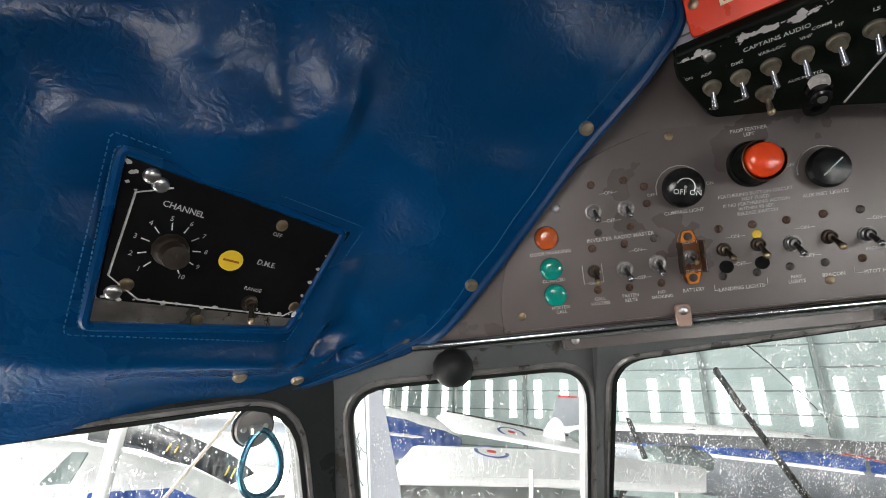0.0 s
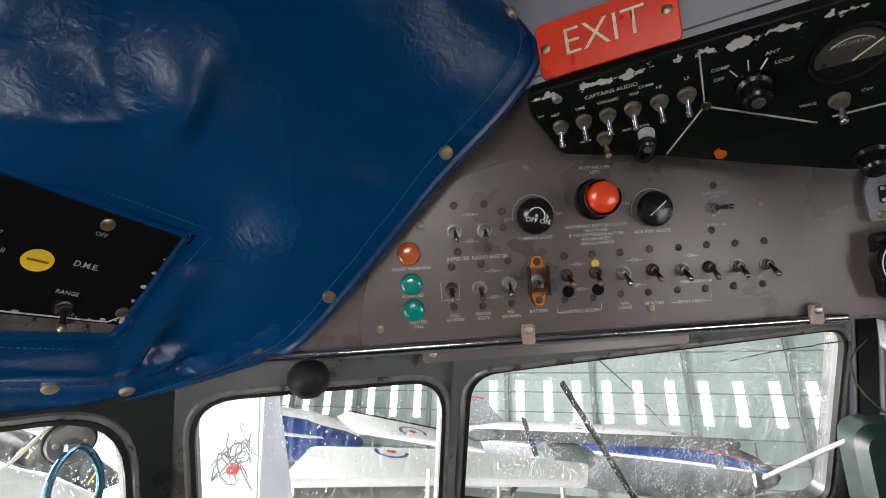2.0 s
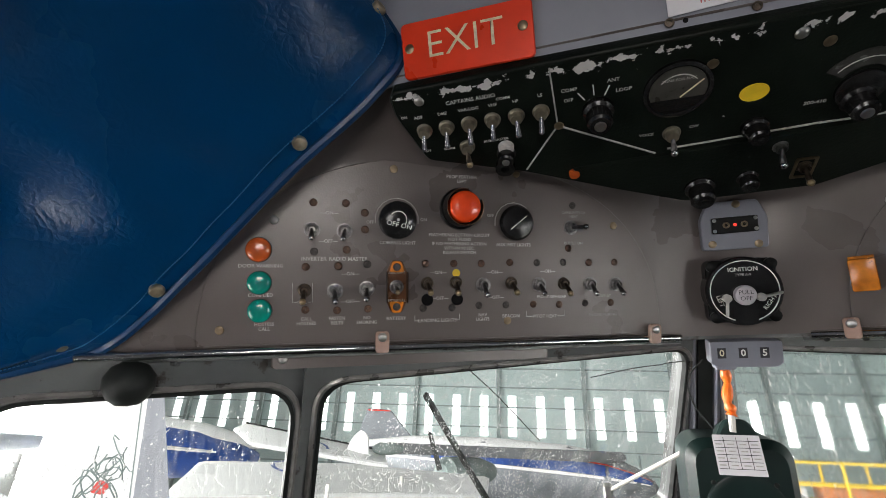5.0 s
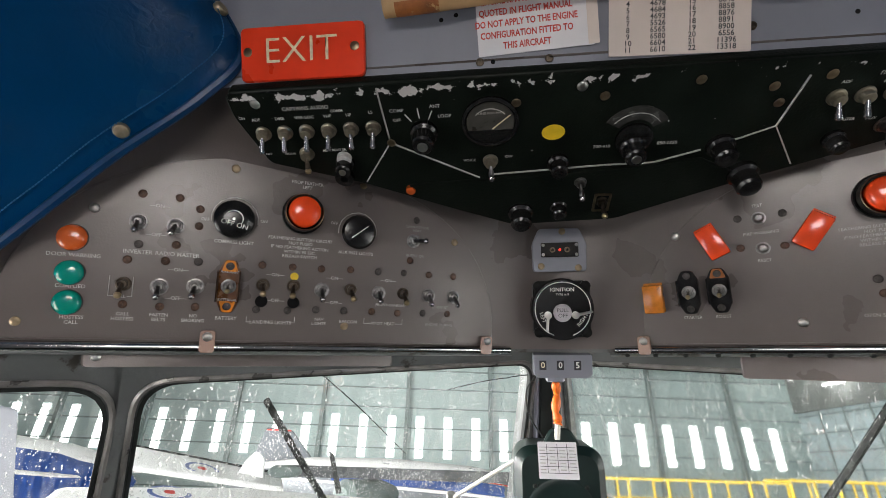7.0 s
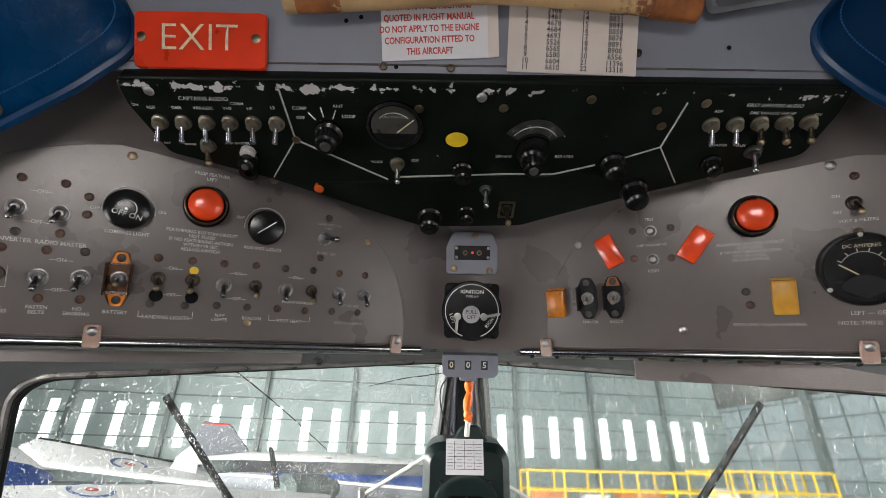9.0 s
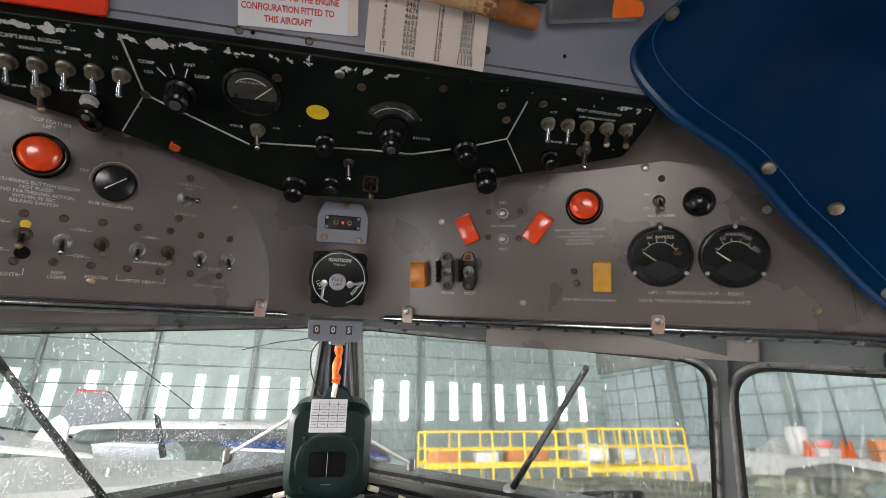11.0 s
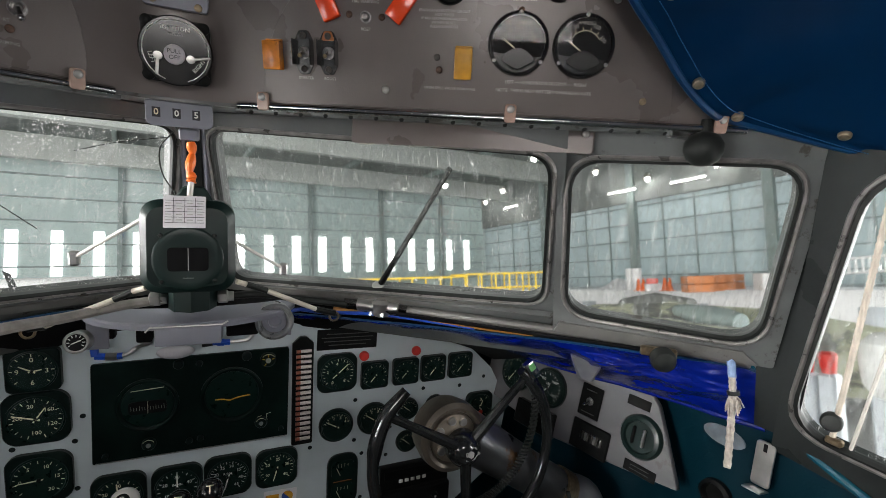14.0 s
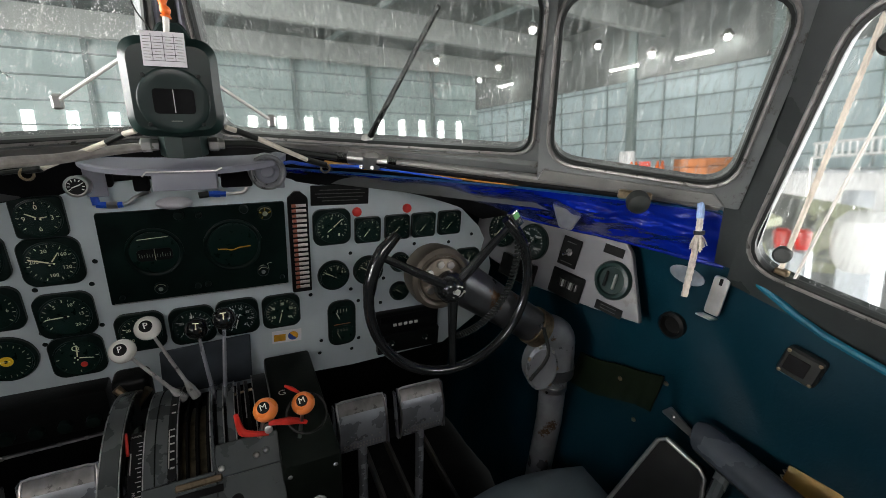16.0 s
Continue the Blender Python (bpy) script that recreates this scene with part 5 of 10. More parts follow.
BAT_A = mesh_of("audio_lever", turned([(0.0018, 0), (0.0020, 0.006), (0.0026, 0.0135), (0.0028, 0.0155), (0.0016, 0.0170), (0, 0.0172)], 12), material("polished_lever", (0.48, 0.48, 0.50), 0.22, 0.8, 0.15, 150, 0.05, 900))
for i in range(6):
    toggle(rb, at(-0.2999 + 0.0216 * i, -0.0400, 0), 42, (-6, 0, 3, 0, 5, -3)[i], base=NUT_A, bat=BAT_A)
for i in range(5):
    toggle(rb, at(0.2038 + 0.0212 * i, -0.0338 + 0.0012 * i, 0), (44, 44, 40, 36, 36)[i], 0, base=NUT_A, bat=BAT_A if i < 2 else OLD_LEVER, old=i > 1)
for x, y, t in ((-0.2642, -0.0645, 50), (-0.0837, -0.0835, 46), (0.006, -0.115, 40), (0.031, -0.143, 16), (0.2559, -0.0620, 40)):
    toggle(rb, at(x, y, 0.002), t, 5, old=x < -0.2 or 0.01 < x < 0.1, base=NUT_A if x < -0.05 else None, bat=OLD_LEVER if x < -0.2 else None)
KNOB = mesh_of("radio_knob", turned([(0.0105, 0), (0.0105, 0.004), (0.0085, 0.006), (0.0085, 0.016), (0.0070, 0.018), (0.0045, 0.0182), (0, 0.0182)], 14), BAKELITE)
for x, y, s in ((-0.229, -0.0785, 0.9), (-0.1445, -0.0475, 1.25), (-0.0185, -0.090, 1.0), (0.0480, -0.0740, 1.15), (0.127, -0.078, 1.2), (0.158, -0.112, 1.35), (-0.0525, -0.156, 1.3), (-0.0125, -0.150, 0.9), (0.2215, -0.0760, 0.9)):
    kb = part("knob", KNOB, None, rb, "black radio knob", m=at(x, y, 0.001) @ Matrix.Scale(s, 4))
    part("cap", turned([(0.0040, 0.018), (0.0036, 0.0195), (0, 0.0198)], 12), BARE if x in (-0.229, -0.1445, 0.0480) else BAKELITE, kb)
part("jack_cap", turned([(0.0095, 0), (0.0095, 0.006), (0.004, 0.0065), (0.0035, 0.002), (0, 0.002)], 20), BAKELITE, rb, m=at(-0.2325, -0.0935, 0.004))
part("button", turned([(0.0075, 0), (0.007, 0.005), (0, 0.0055)], 18), FADED, rb, "pale button", m=at(-0.228, -0.072, 0.002))
part("lamp", turned([(0.0055, 0), (0.005, 0.004), (0, 0.0048)], 16), ORANGE_LENS, rb, "small amber lamp", m=at(-0.1680, -0.1180, 0.001))
part("sticker", turned([(0.0115, 0), (0.0115, 0.0006), (0, 0.0008)], 24), YELLOW, rb, "yellow round sticker", m=at(-0.0255, -0.0550, 0.0006) @ Matrix.Diagonal((0.92, 0.72, 1, 1)))
dl = part("tuning_meter", turned([(0.026, 0), (0.026, 0.003), (0.0235, 0.0042), (0.0225, 0.0022), (0, 0.0022)], 32), BAKELITE, rb, "round tuning meter", m=at(-0.0830, -0.0400, 0.0004))
part("dial", plate(blank(), [Vector((0.0215 * math.cos(radians(a)), 0.0215 * math.sin(radians(a)), 0)) for a in range(-20, 201, 10)], 0.0004, at(0, 0, 0.0023)), material("smoky_meter_dial", (0.05, 0.048, 0.042), 0.3, 0.0, 0.3, 90, 0.0), dl, "smoky meter dial")
part("needle", tube(blank(), [(0.002, -0.006, 0.0034), (0.018, 0.008, 0.0034)], 0.0006, 4), CREAM, dl)
part("scale_arc", tube(blank(), [Vector((0.017 * math.cos(radians(a)), 0.017 * math.sin(radians(a)) - 0.002, 0.0030)) for a in range(40, 141, 10)], 0.0005, 4), FADED, dl)
lettering("TUNE FOR MAX", 0.0035, FADED, dl, at(0, 0.0105, 0.0030))
part("dial_window", plate(blank(), [Vector((0.031 * math.cos(radians(a)), 0.031 * math.sin(radians(a)), 0)) for a in range(30, 151, 10)] + [Vector((0.017 * math.cos(radians(a)), 0.017 * math.sin(radians(a)), 0)) for a in range(150, 29, -10)], 0.001, at(0.0475, -0.0625, 0.0005)), material("smoky_dial", (0.045, 0.045, 0.042), 0.25, 0, 0.3, 90, 0.05), rb, "smoky fan-shaped tuning dial window")
part("dial_scale", tube(blank(), [Vector((0.0475 + 0.024 * math.cos(radians(a)), -0.0625 + 0.024 * math.sin(radians(a)), 0.0018)) for a in range(36, 145, 9)], 0.0004, 4), FADED, rb)
part("dial_skirt", turned([(0.0165, 0), (0.0165, 0.003), (0.0120, 0.0045), (0, 0.0045)], 24), BAKELITE, rb, m=at(0.0480, -0.0660, 0.0005))
gd = part("switch_frame", cut_plate(blank(), rect(0.0175, 0.0250, 0.001, 1), rect(0.0125, 0.0200, 0.001, 1), 0.0012), BRASS, rb, "thin worn brass frame round a switch", m=at(0.031, -0.1440, 0.0042))
for pts in ([(-0.181, 0.0), (-0.179, -0.058), (-0.213, -0.106)], [(-0.179, -0.058), (-0.095, -0.1065)], [(-0.085, -0.103), (0.028, -0.0965), (0.072, -0.096), (0.112, -0.083)], [(0.134, -0.075), (0.168, -0.060), (0.199, -0.104)], [(0.168, -0.060), (0.174, -0.012)]):
    part("seam_line", tube(blank(), [Vector((x, y, 0.0006)) for x, y in pts], 0.0009, 4), FADED, rb, "pale engraved line")
for text, x, y, s in (("CAPTAINS AUDIO", -0.250, -0.0120, 0.0072), ("COMM", -0.222, -0.0165, 0.0052), ("ADF", -0.301, -0.0215, 0.0058), ("DME", -0.278, -0.0215, 0.0058), ("VAR-LOC", -0.254, -0.0215, 0.0058), ("VHF", -0.232, -0.0215, 0.0058), ("HF", -0.212, -0.0215, 0.0058),
                      ("LS", -0.191, -0.0200, 0.0058), ("ON", -0.314, -0.0190, 0.0050), ("OFF", -0.304, -0.0610, 0.0050), ("NORM", -0.282, -0.0620, 0.0048), ("AUX MASTER", -0.236, -0.0600, 0.0052), ("COMP", -0.167, -0.0230, 0.0062), ("ANT", -0.132, -0.0205, 0.0062), ("OFF", -0.168, -0.0330, 0.0060),
                      ("LOOP", -0.124, -0.0310, 0.0062), ("VOICE", -0.104, -0.0830, 0.0055), ("CW", -0.066, -0.0805, 0.0055), ("200-410", 0.0205, -0.0735, 0.0062), ("410-850", 0.0480, -0.0585, 0.0054), ("850-1750", 0.0790, -0.0725, 0.0062), ("FIRST OFFICERS AUDIO", 0.250, -0.0100, 0.0062),
                      ("ADF", 0.204, -0.0165, 0.0052), ("DME VAR-LOC VHF HF", 0.252, -0.0175, 0.0052), ("ON", 0.292, -0.0180, 0.0050), ("MASTER", 0.222, -0.0530, 0.0050), ("AUX", 0.242, -0.0530, 0.0050)):
    lettering(text, s * 0.76, PALE_TEXT, rb, at(x, y - (0.003 if x < -0.17 or x > 0.19 else 0.0), 0.0014), heavy=0.00004)
for a in (60, 95, 130):
    c, s = math.cos(radians(a)), math.sin(radians(a))
    part("tick", tube(blank(), [(-0.146 + 0.014 * c, -0.046 + 0.014 * s, 0.001), (-0.146 + 0.022 * c, -0.046 + 0.024 * s, 0.001)], 0.0006, 4), WHITE, rb)
for x, y in ((-0.005, -0.0095), (-0.295, -0.008), (0.090, -0.010), (-0.178, -0.058), (0.150, -0.020), (0.160, -0.036), (0.190, -0.012), (0.015, -0.020), (-0.060, -0.022)):
    part("screw", steel_screw if x in (-0.005, -0.295) else screw, None, rb, m=at(x, y, 0.0012))

# ---- notices on the ceiling strip ----
F_M = axes((0, -0.2372, 1.580), (1, 0, 0), (0, -0.256, 1.0))
ex = thing("exit_sign", F_M @ at(-0.2467, 0.0222, 0.0015, -0.4), "glossy red exit sign with white letters", "sign")
part("board", plate(blank(), rect(0.1135, 0.0475, 0.005), 0.004, Matrix(), 0.001), RED, ex)
lettering("EXIT", 0.0325, CREAM, ex, at(-0.001, 0.001, 0.0043), squeeze=1.02, heavy=-0.0003)
for x in (-0.050, 0.048):
    part("rivet", screw, None, ex, m=at(x, 0.002, 0.0038))
nt = thing("notice", F_M @ at(-0.0445, 0.0375, 0.0015, 2.7), "white paper notice with red capitals", "notice")
part("paper", plate(blank(), rect(0.096, 0.055, 0.001), 0.0008), PAPER, nt)
part("tape", plate(blank(), rect(0.009, 0.054, 0.001), 0.0004, at(0.0475, 0, 0.0006)), CARD, nt, "yellowed tape edge")
for i, line in enumerate(("ENGINE RPM RESTRICTIONS", "QUOTED IN FLIGHT MANUAL", "DO NOT APPLY TO THE ENGINE", "CONFIGURATION FITTED TO", "THIS AIRCRAFT")):
    lettering(line, 0.0079, RED_INK, nt, at(-0.007, 0.0175 - 0.0095 * i, 0.0010), squeeze=0.73, heavy=0.00022)
tb = thing("number_table", F_M @ at(0.0713, 0.0365, 0.0015, -1.4), "cream printed card with a table of numbers", "card")
part("card", plate(blank(), rect(0.110, 0.074, 0.001), 0.0009), CARD, tb)
COLS = (("2", "2988"), ("3", "3461"), ("4", "4678"), ("5", "4684"), ("6", "4693"), ("7", "5526"), ("8", "6565"), ("9", "6580"), ("10", "6604"), ("11", "6610"))
COLS_B = (("13", "8822"), ("14", "8831"), ("15", "8843"), ("16", "8858"), ("17", "8876"), ("18", "8891"), ("19", "8900"), ("20", "6556"), ("21", "11396"), ("22", "13318"))
for rows, x0, dx in ((COLS, -0.0400, 0.0235), (COLS_B, 0.0100, 0.0262)):
    for i, (a, b) in enumerate(rows):
        for text, x in ((a, x0), (b, x0 + dx)):
            lettering(text, 0.0062, INK, tb, at(x, 0.0155 - 0.00535 * i, 0.0011), heavy=0.00010)
for x, y in ((-0.0905, 0.0040), (0.1275, 0.0185), (-0.0325, 0.0035)):
    o = solid("ceiling_screw", turned([(0, 0.0002), (0.0016, 0.0002), (0.0018, 0.0010), (0.0032, 0.0009), (0.0036, 0)], 14), OLD_NUT.materials[0], "small hollow brass ceiling rivet", "screw", "ceiling screws", m=F_M @ at(x, y, 0.001))

# tools laid in the roof hatch rim
for x, y in ((-0.1229, 0.0422), (-0.1101, 0.0454), (-0.0794, 0.0036), (0.2050, 0.0240)):
    solid("ceiling_hole", turned([(0.0020, 0.0003), (0, 0.0004)], 10), DARK, "small dark rivet hole in the ceiling strip", "hole", "ceiling holes", m=F_M @ at(x, y, 0.0004))
RUST = material("rust_stain", (0.26, 0.085, 0.02), 0.6, 0.0, 0.5, 60, 0.4, 400, stain=(0.45, 0.28, 0.12), stain_scale=40, stain_at=0.60)
hm = thing("wooden_handle", F_M @ at(0.0, 0.063, 0.010), "worn wooden hammer handle wedged along the ceiling", "tool handle")
part("handle", tube(blank(), spline([(-0.168, -0.016, 0.012), (-0.10, -0.013, 0.012), (0.0, -0.008, 0.012), (0.10, -0.012, 0.012), (0.162, -0.018, 0.012)], 6), 0.008, 12, radii=[0.0075 + 0.002 * abs(math.cos(i * math.pi / 24)) for i in range(25)]), WOOD, hm)
part("grip", rod((0.128, -0.0135, 0.012), (0.166, -0.019, 0.012), 0.0112, 14, 0.0095), RUST, hm, "rust-stained end of the handle")
part("tape", rod((-0.158, -0.0158, 0.012), (-0.122, -0.0142, 0.012), 0.0094, 12), RUST, hm, "rust-stained band")
hr = thing("roof_hatch", F_M @ at(0.0, 0.126, 0.006), "oval grey metal rim of the roof hatch", "hatch")
part("rim", tube(blank(), [Vector((0.285 * math.cos(a), 0.060 * math.sin(a), 0)) for a in (2 * math.pi * i / 60 for i in range(60))], 0.010, 10, True), GREY_BLUE, hr)
# near-black plate stands in for the shade inside the hatch
part("inner", plate(blank(), [Vector((0.280 * math.cos(a), 0.055 * math.sin(a), 0)) for a in (2 * math.pi * i / 40 for i in range(40))], 0.003, at(0, 0, -0.006)), DARK, hr, "dark plate for the shaded opening inside the rim")
hd = thing("grab_handle", F_M @ at(0.222, 0.062, 0.012, 8), "pale metal hatch handle with red paint", "handle")
part("bar", plate(blank(), outline([(-0.045, -0.010), (0.050, -0.006), (0.052, 0.009), (-0.045, 0.012)], 0.007, 4), 0.010, Matrix(), 0.002), BARE, hd)
part("red_mark", plate(blank(), outline([(0.015, -0.008), (0.048, -0.006), (0.047, 0.008), (0.018, 0.010)], 0.005, 3), 0.0008, at(0, 0, 0.010)), ORANGE_PLASTIC, hd, "red-orange painted end")
# ---- main instrument panel ----
IP_M = axes((0, 0.297, 0.0), (1, 0, 0), (0, 0, 1))         # x right, y up, z towards the seats
INSTR_GREY = material("instrument_panel_grey", (0.49, 0.555, 0.575), 0.38, 0.0, 0.08, 10, 0.15, 500, stain=(0.33, 0.33, 0.35), stain_scale=9, stain_at=0.68)
ip = thing("instrument_panel", IP_M, "grey painted main instrument panel full of black gauges", "instrument panel")
half = [(0.0, 0.480), (0.30, 0.470), (0.56, 0.482), (0.672, 0.560), (0.690, 0.700), (0.671, 0.765), (0.640, 0.820), (0.581, 0.876), (0.510, 0.910), (0.427, 0.935), (0.320, 0.955), (0.219, 0.968), (0.10, 0.975)]
pts = [Vector((x, y, 0)) for x, y in half] + [Vector((-x, y, 0)) for x, y in reversed(half[1:])]
part("board", plate(blank(), pts, 0.004, at(0, 0, -0.004), 0.001), INSTR_GREY, ip)
GYRO_BLACK = material("matt_black_gyro_panel", (0.0028, 0.0085, 0.0072), 0.34, 0.0, 0.4, 18, 0.05, 500, spec=0.14)
GLOW = material("cream_dial_paint", (0.86, 0.80, 0.58), 0.6, 0, 0.2, 200, 0)
CASE = material("black_gauge_case", (0.005, 0.011, 0.0095), 0.33, 0.0, 0.3, 80, 0.1, 700, spec=0.2)
DIAL_GREEN = material("black_green_dial", (0.0035, 0.0135, 0.0110), 0.30, 0.0, 0.2, 90, 0.0, spec=0.2)


def gauge(parent, x, y, r, kind_of, needles, words=(), mat=None, ticks=12, start=-130, span=260, label="round black instrument", z0=0.0, m0=Matrix()):
    """One dial: case, recessed face, marks, needles and glass."""
    if kind_of == "square":
        g = part("gauge", plate(blank(), rect(2 * r, 2 * r, r * 0.28), 0.012, Matrix(), 0.002), CASE, parent, label, m=m0 @ at(x, y, z0))
    elif kind_of == "flange":
        k = r * 0.72
        o = outline([(-k, -r), (k, -r), (r, -k), (r, k), (k, r), (-k, r), (-r, k), (-r, -k)], r * 0.22, 4)
        g = part("gauge", plate(blank(), o, 0.010, Matrix(), 0.002), CASE, parent, label, m=m0 @ at(x, y, z0))
    else:
        g = part("gauge", turned([(r, 0), (r, 0.007), (r * 0.95, 0.010), (0, 0.010)], 36), CASE, parent, label, m=m0 @ at(x, y, z0))
    f = r * (0.84 if kind_of != "square" else 0.88)
    top = 0.012 if kind_of == "square" else 0.010
    part("bezel", turned([(f * 1.06, top), (f * 1.05, top + 0.0025), (f * 0.98, top + 0.003), (f * 0.95, top + 0.0006), (0, top + 0.0006)], 36), DIAL_GREEN, g)
    bm = blank()
    for i in range(ticks + 1):
        a = radians(90 - start - span * i / ticks)
        c, s = math.cos(a), math.sin(a)
        inner = 0.78 if i % 2 == 0 else 0.84
        tube(bm, [(f * inner * c, f * inner * s, top + 0.0010), (f * 0.91 * c, f * 0.91 * s, top + 0.0010)], 0.0004 if i % 2 else 0.0007, 4)
    part("dial_marks", bm, mat or GLOW, g)
    for a, ln, wd in needles:
        a = radians(90 - a)
        c, s = math.cos(a), math.sin(a)
        part("needle", tube(blank(), [(-f * 0.15 * c, -f * 0.15 * s, top + 0.0018), (f * ln * c, f * ln * s, top + 0.0018)], wd, 5, radii=(wd * 1.35, wd * 0.8)), mat or GLOW, g)
    part("spindle", turned([(r * 0.08, top + 0.001), (r * 0.07, top + 0.003), (0, top + 0.0032)], 10), BLACK, g)
    for text, tx, ty, s in words:
        lettering(text, s * 1.05, mat or GLOW, g, at(tx * f, ty * f, top + 0.0012), heavy=0.00004)
    part("glass", turned([(f * 0.97, top + 0.0034), (0, top + 0.0040)], 28), COVER_GLASS, g, "instrument glass").visible_shadow = False
    return g


def numbers(vals, rad=0.62, start=-130, span=260, s=0.0085):
    out = []
    for i, v in enumerate(vals):
        a = radians(90 - start - span * i / (len(vals) - 1))
        out.append((v, rad * math.cos(a), rad * math.sin(a), s))
    return out


gauge(ip, -0.244, 0.919, 0.037, "square", [(-60, 0.6, 0.0011), (80, 0.4, 0.001)], numbers("9 0 3 6".split(), 0.6, -90, 270, 0.011), label="square clock with cream needles")
gauge(ip, -0.244, 0.834, 0.046, "flange", [(-72, 0.85, 0.0012), (35, 0.6, 0.0011)], numbers(["200", "20", "160", "120", "100"], 0.62, -80, 260, 0.009), GLOW, 20, -160, 320, "airspeed dial")
gauge(ip, -0.245, 0.724, 0.046, "flange", [(-94, 0.8, 0.001)], numbers("0 5 10 15 20".split(), 0.65, -90, 230), None, 16)
gauge(ip, -0.244, 0.632, 0.044, "flange", [(100, 0.7, 0.0011), (5, 0.75, 0.0011)], [("Q", 0, 0.55, 0.016), ("\u00b7", -0.2, -0.3, 0.02)], None, 8, -180, 360, "dial with a red centre")
gauge(ip, -0.134, 0.664, 0.043, "flange", [(-5, 0.75, 0.0011)], numbers("10 20 30 40 50".split()), None, 16)
gauge(ip, -0.041, 0.661, 0.043, "flange", [(0, 0.8, 0.0011)], numbers("10 20 30 40 50".split()) + [("IN HG", 0, 0.2, 0.006)], WHITE, 16)
gauge(ip, 0.047, 0.664, 0.043, "flange", [(195, 0.75, 0.0011)], numbers("10 15 20 25 30 35 40 45".split(), 0.64, -150, 290) + [("R.P.M.", 0, 0.2, 0.0065)], WHITE, 28, -150, 290)
gauge(ip, 0.138, 0.662, 0.041, "flange", [(195, 0.75, 0.0011)], numbers("10 20 25 30 40".split(), 0.62, -120, 250), None, 20)
gauge(ip, 0.258, 0.854, 0.042, "flange", [(48, 0.8, 0.0011), (-130, 0.4, 0.001)], numbers("0 2 4 6 8".split(), 0.62, -150, 290), None, 20)
for i, x in enumerate((0.340, 0.412, 0.480, 0.550)):
    gauge(ip, x, 0.840, 0.0305, "square", [(-140, 0.62, 0.001)], (), None, 10, -120, 240, "small square dial")
gauge(ip, 0.259, 0.734, 0.037, "round", [(-60, 0.8, 0.0011)], numbers("1 2 3 4".split(), 0.66, -60, 120), None, 12, -70, 140)
gauge(ip, 0.342, 0.736, 0.037, "round", [(-55, 0.8, 0.0011)], numbers("1 2 3 4".split(), 0.66, -60, 120), None, 12, -70, 140)
for x, y in ((0.422, 0.747), (0.492, 0.745), (0.423, 0.667)):
    gauge(ip, x, y, 0.0255, "round", [(-50, 0.75, 0.0009)], (), None, 8, -70, 140, "small round dial")
gauge(ip, 0.610, 0.727, 0.036, "flange", [(160, 0.6, 0.001), (20, 0.6, 0.001)], [("0", 0, 0.6, 0.011)], None, 10, -180, 360, "altimeter dial with a red mark")
yg = gauge(ip, -0.348, 0.648, 0.046, "round", [(-90, 0.6, 0.0012)], (), None, 24, -180, 360, "round dial with a yellow centre")
part("yellow_disc", turned([(0.0105, 0.011), (0.0095, 0.0125), (0, 0.013)], 20), YELLOW, yg)
gauge(ip, -0.345, 0.752, 0.043, "flange", [(-30, 0.8, 0.0011)], numbers("0 3 6 9".split(), 0.6, -90, 270), None, 16)
gauge(ip, -0.345, 0.850, 0.043, "flange", [(40, 0.8, 0.0011)], numbers("0 2 4 6 8".split(), 0.62, -150, 290), None, 16)
for x, y in ((-0.236, 0.616), (0.611, 0.713)):
    part("red_mark", turned([(0.0060, 0), (0.0060, 0.001), (0, 0.0014)], 14), RED_PAINT, ip, "red dot", m=at(x, y, 0.0128))
part("gauge", plate(blank(), outline([(-0.034, -0.062), (0.034, -0.062), (0.034, 0.062), (-0.034, 0.062)], 0.028, 8), 0.007, at(0.276, 0.602, 0), 0.002), CASE, ip, "upright oval black dual gauge")
for y in (0.628, 0.574):
    part("gauge_window", plate(blank(), rect(0.050, 0.042, 0.012), 0.0006, at(0.276, y, 0.0071)), DIAL_GREEN, ip, "small dark dial")
    lettering("|  |  |  |", 0.009, GLOW, ip, at(0.276, y + 0.011, 0.0080))
    part("gauge_needle", tube(blank(), [(0.270, y - 0.012, 0.0082), (0.262, y + 0.006, 0.0082)], 0.0007, 4), GLOW, ip)
part("gauge_scale", slab((0.040, 0.0016, 0.0006), at(0.276, 0.601, 0.0074)), BROWN, ip)

DARK_SCREW = screw.copy()
DARK_SCREW.materials[0] = CASE
# gyro pilot unit in the middle
gy = thing("gyro_unit", IP_M @ at(-0.005, 0.824, 0), "black gyro pilot panel with compass card and horizon", "gyro panel")
part("panel", plate(blank(), outline([(-0.163, 0.094), (0.165, 0.096), (0.163, -0.095), (-0.167, -0.093)], 0.004, 2), 0.006, Matrix(), 0.001), GYRO_BLACK, gy)
part("edge", tube(blank(), [(-0.162, -0.091, 0.006), (0.161, -0.093, 0.006)], 0.0010, 4), BARE, gy, "bare lower edge")
for x, r in ((-0.080, 0.050), (0.060, 0.056)):
    part("bezel", turned([(r, 0.005), (r, 0.0085), (r * 0.95, 0.010), (r * 0.86, 0.0085), (r * 0.84, 0.0062), (0, 0.0062)], 40), GYRO_BLACK, gy, m=at(x, 0.010, 0))
for x, r in ((-0.080, 0.050), (0.060, 0.056)):
    part("dial_face", turned([(r * 0.83, 0.0062), (r * 0.80, 0.0066), (0, 0.0066)], 36), DIAL_GREEN, gy, "dull green-black dial", m=at(x, 0.010, 0))
part("card_window", plate(blank(), rect(0.060, 0.024, 0.008), 0.0014, at(-0.080, 0.006, 0.0068)), DIAL, gy)
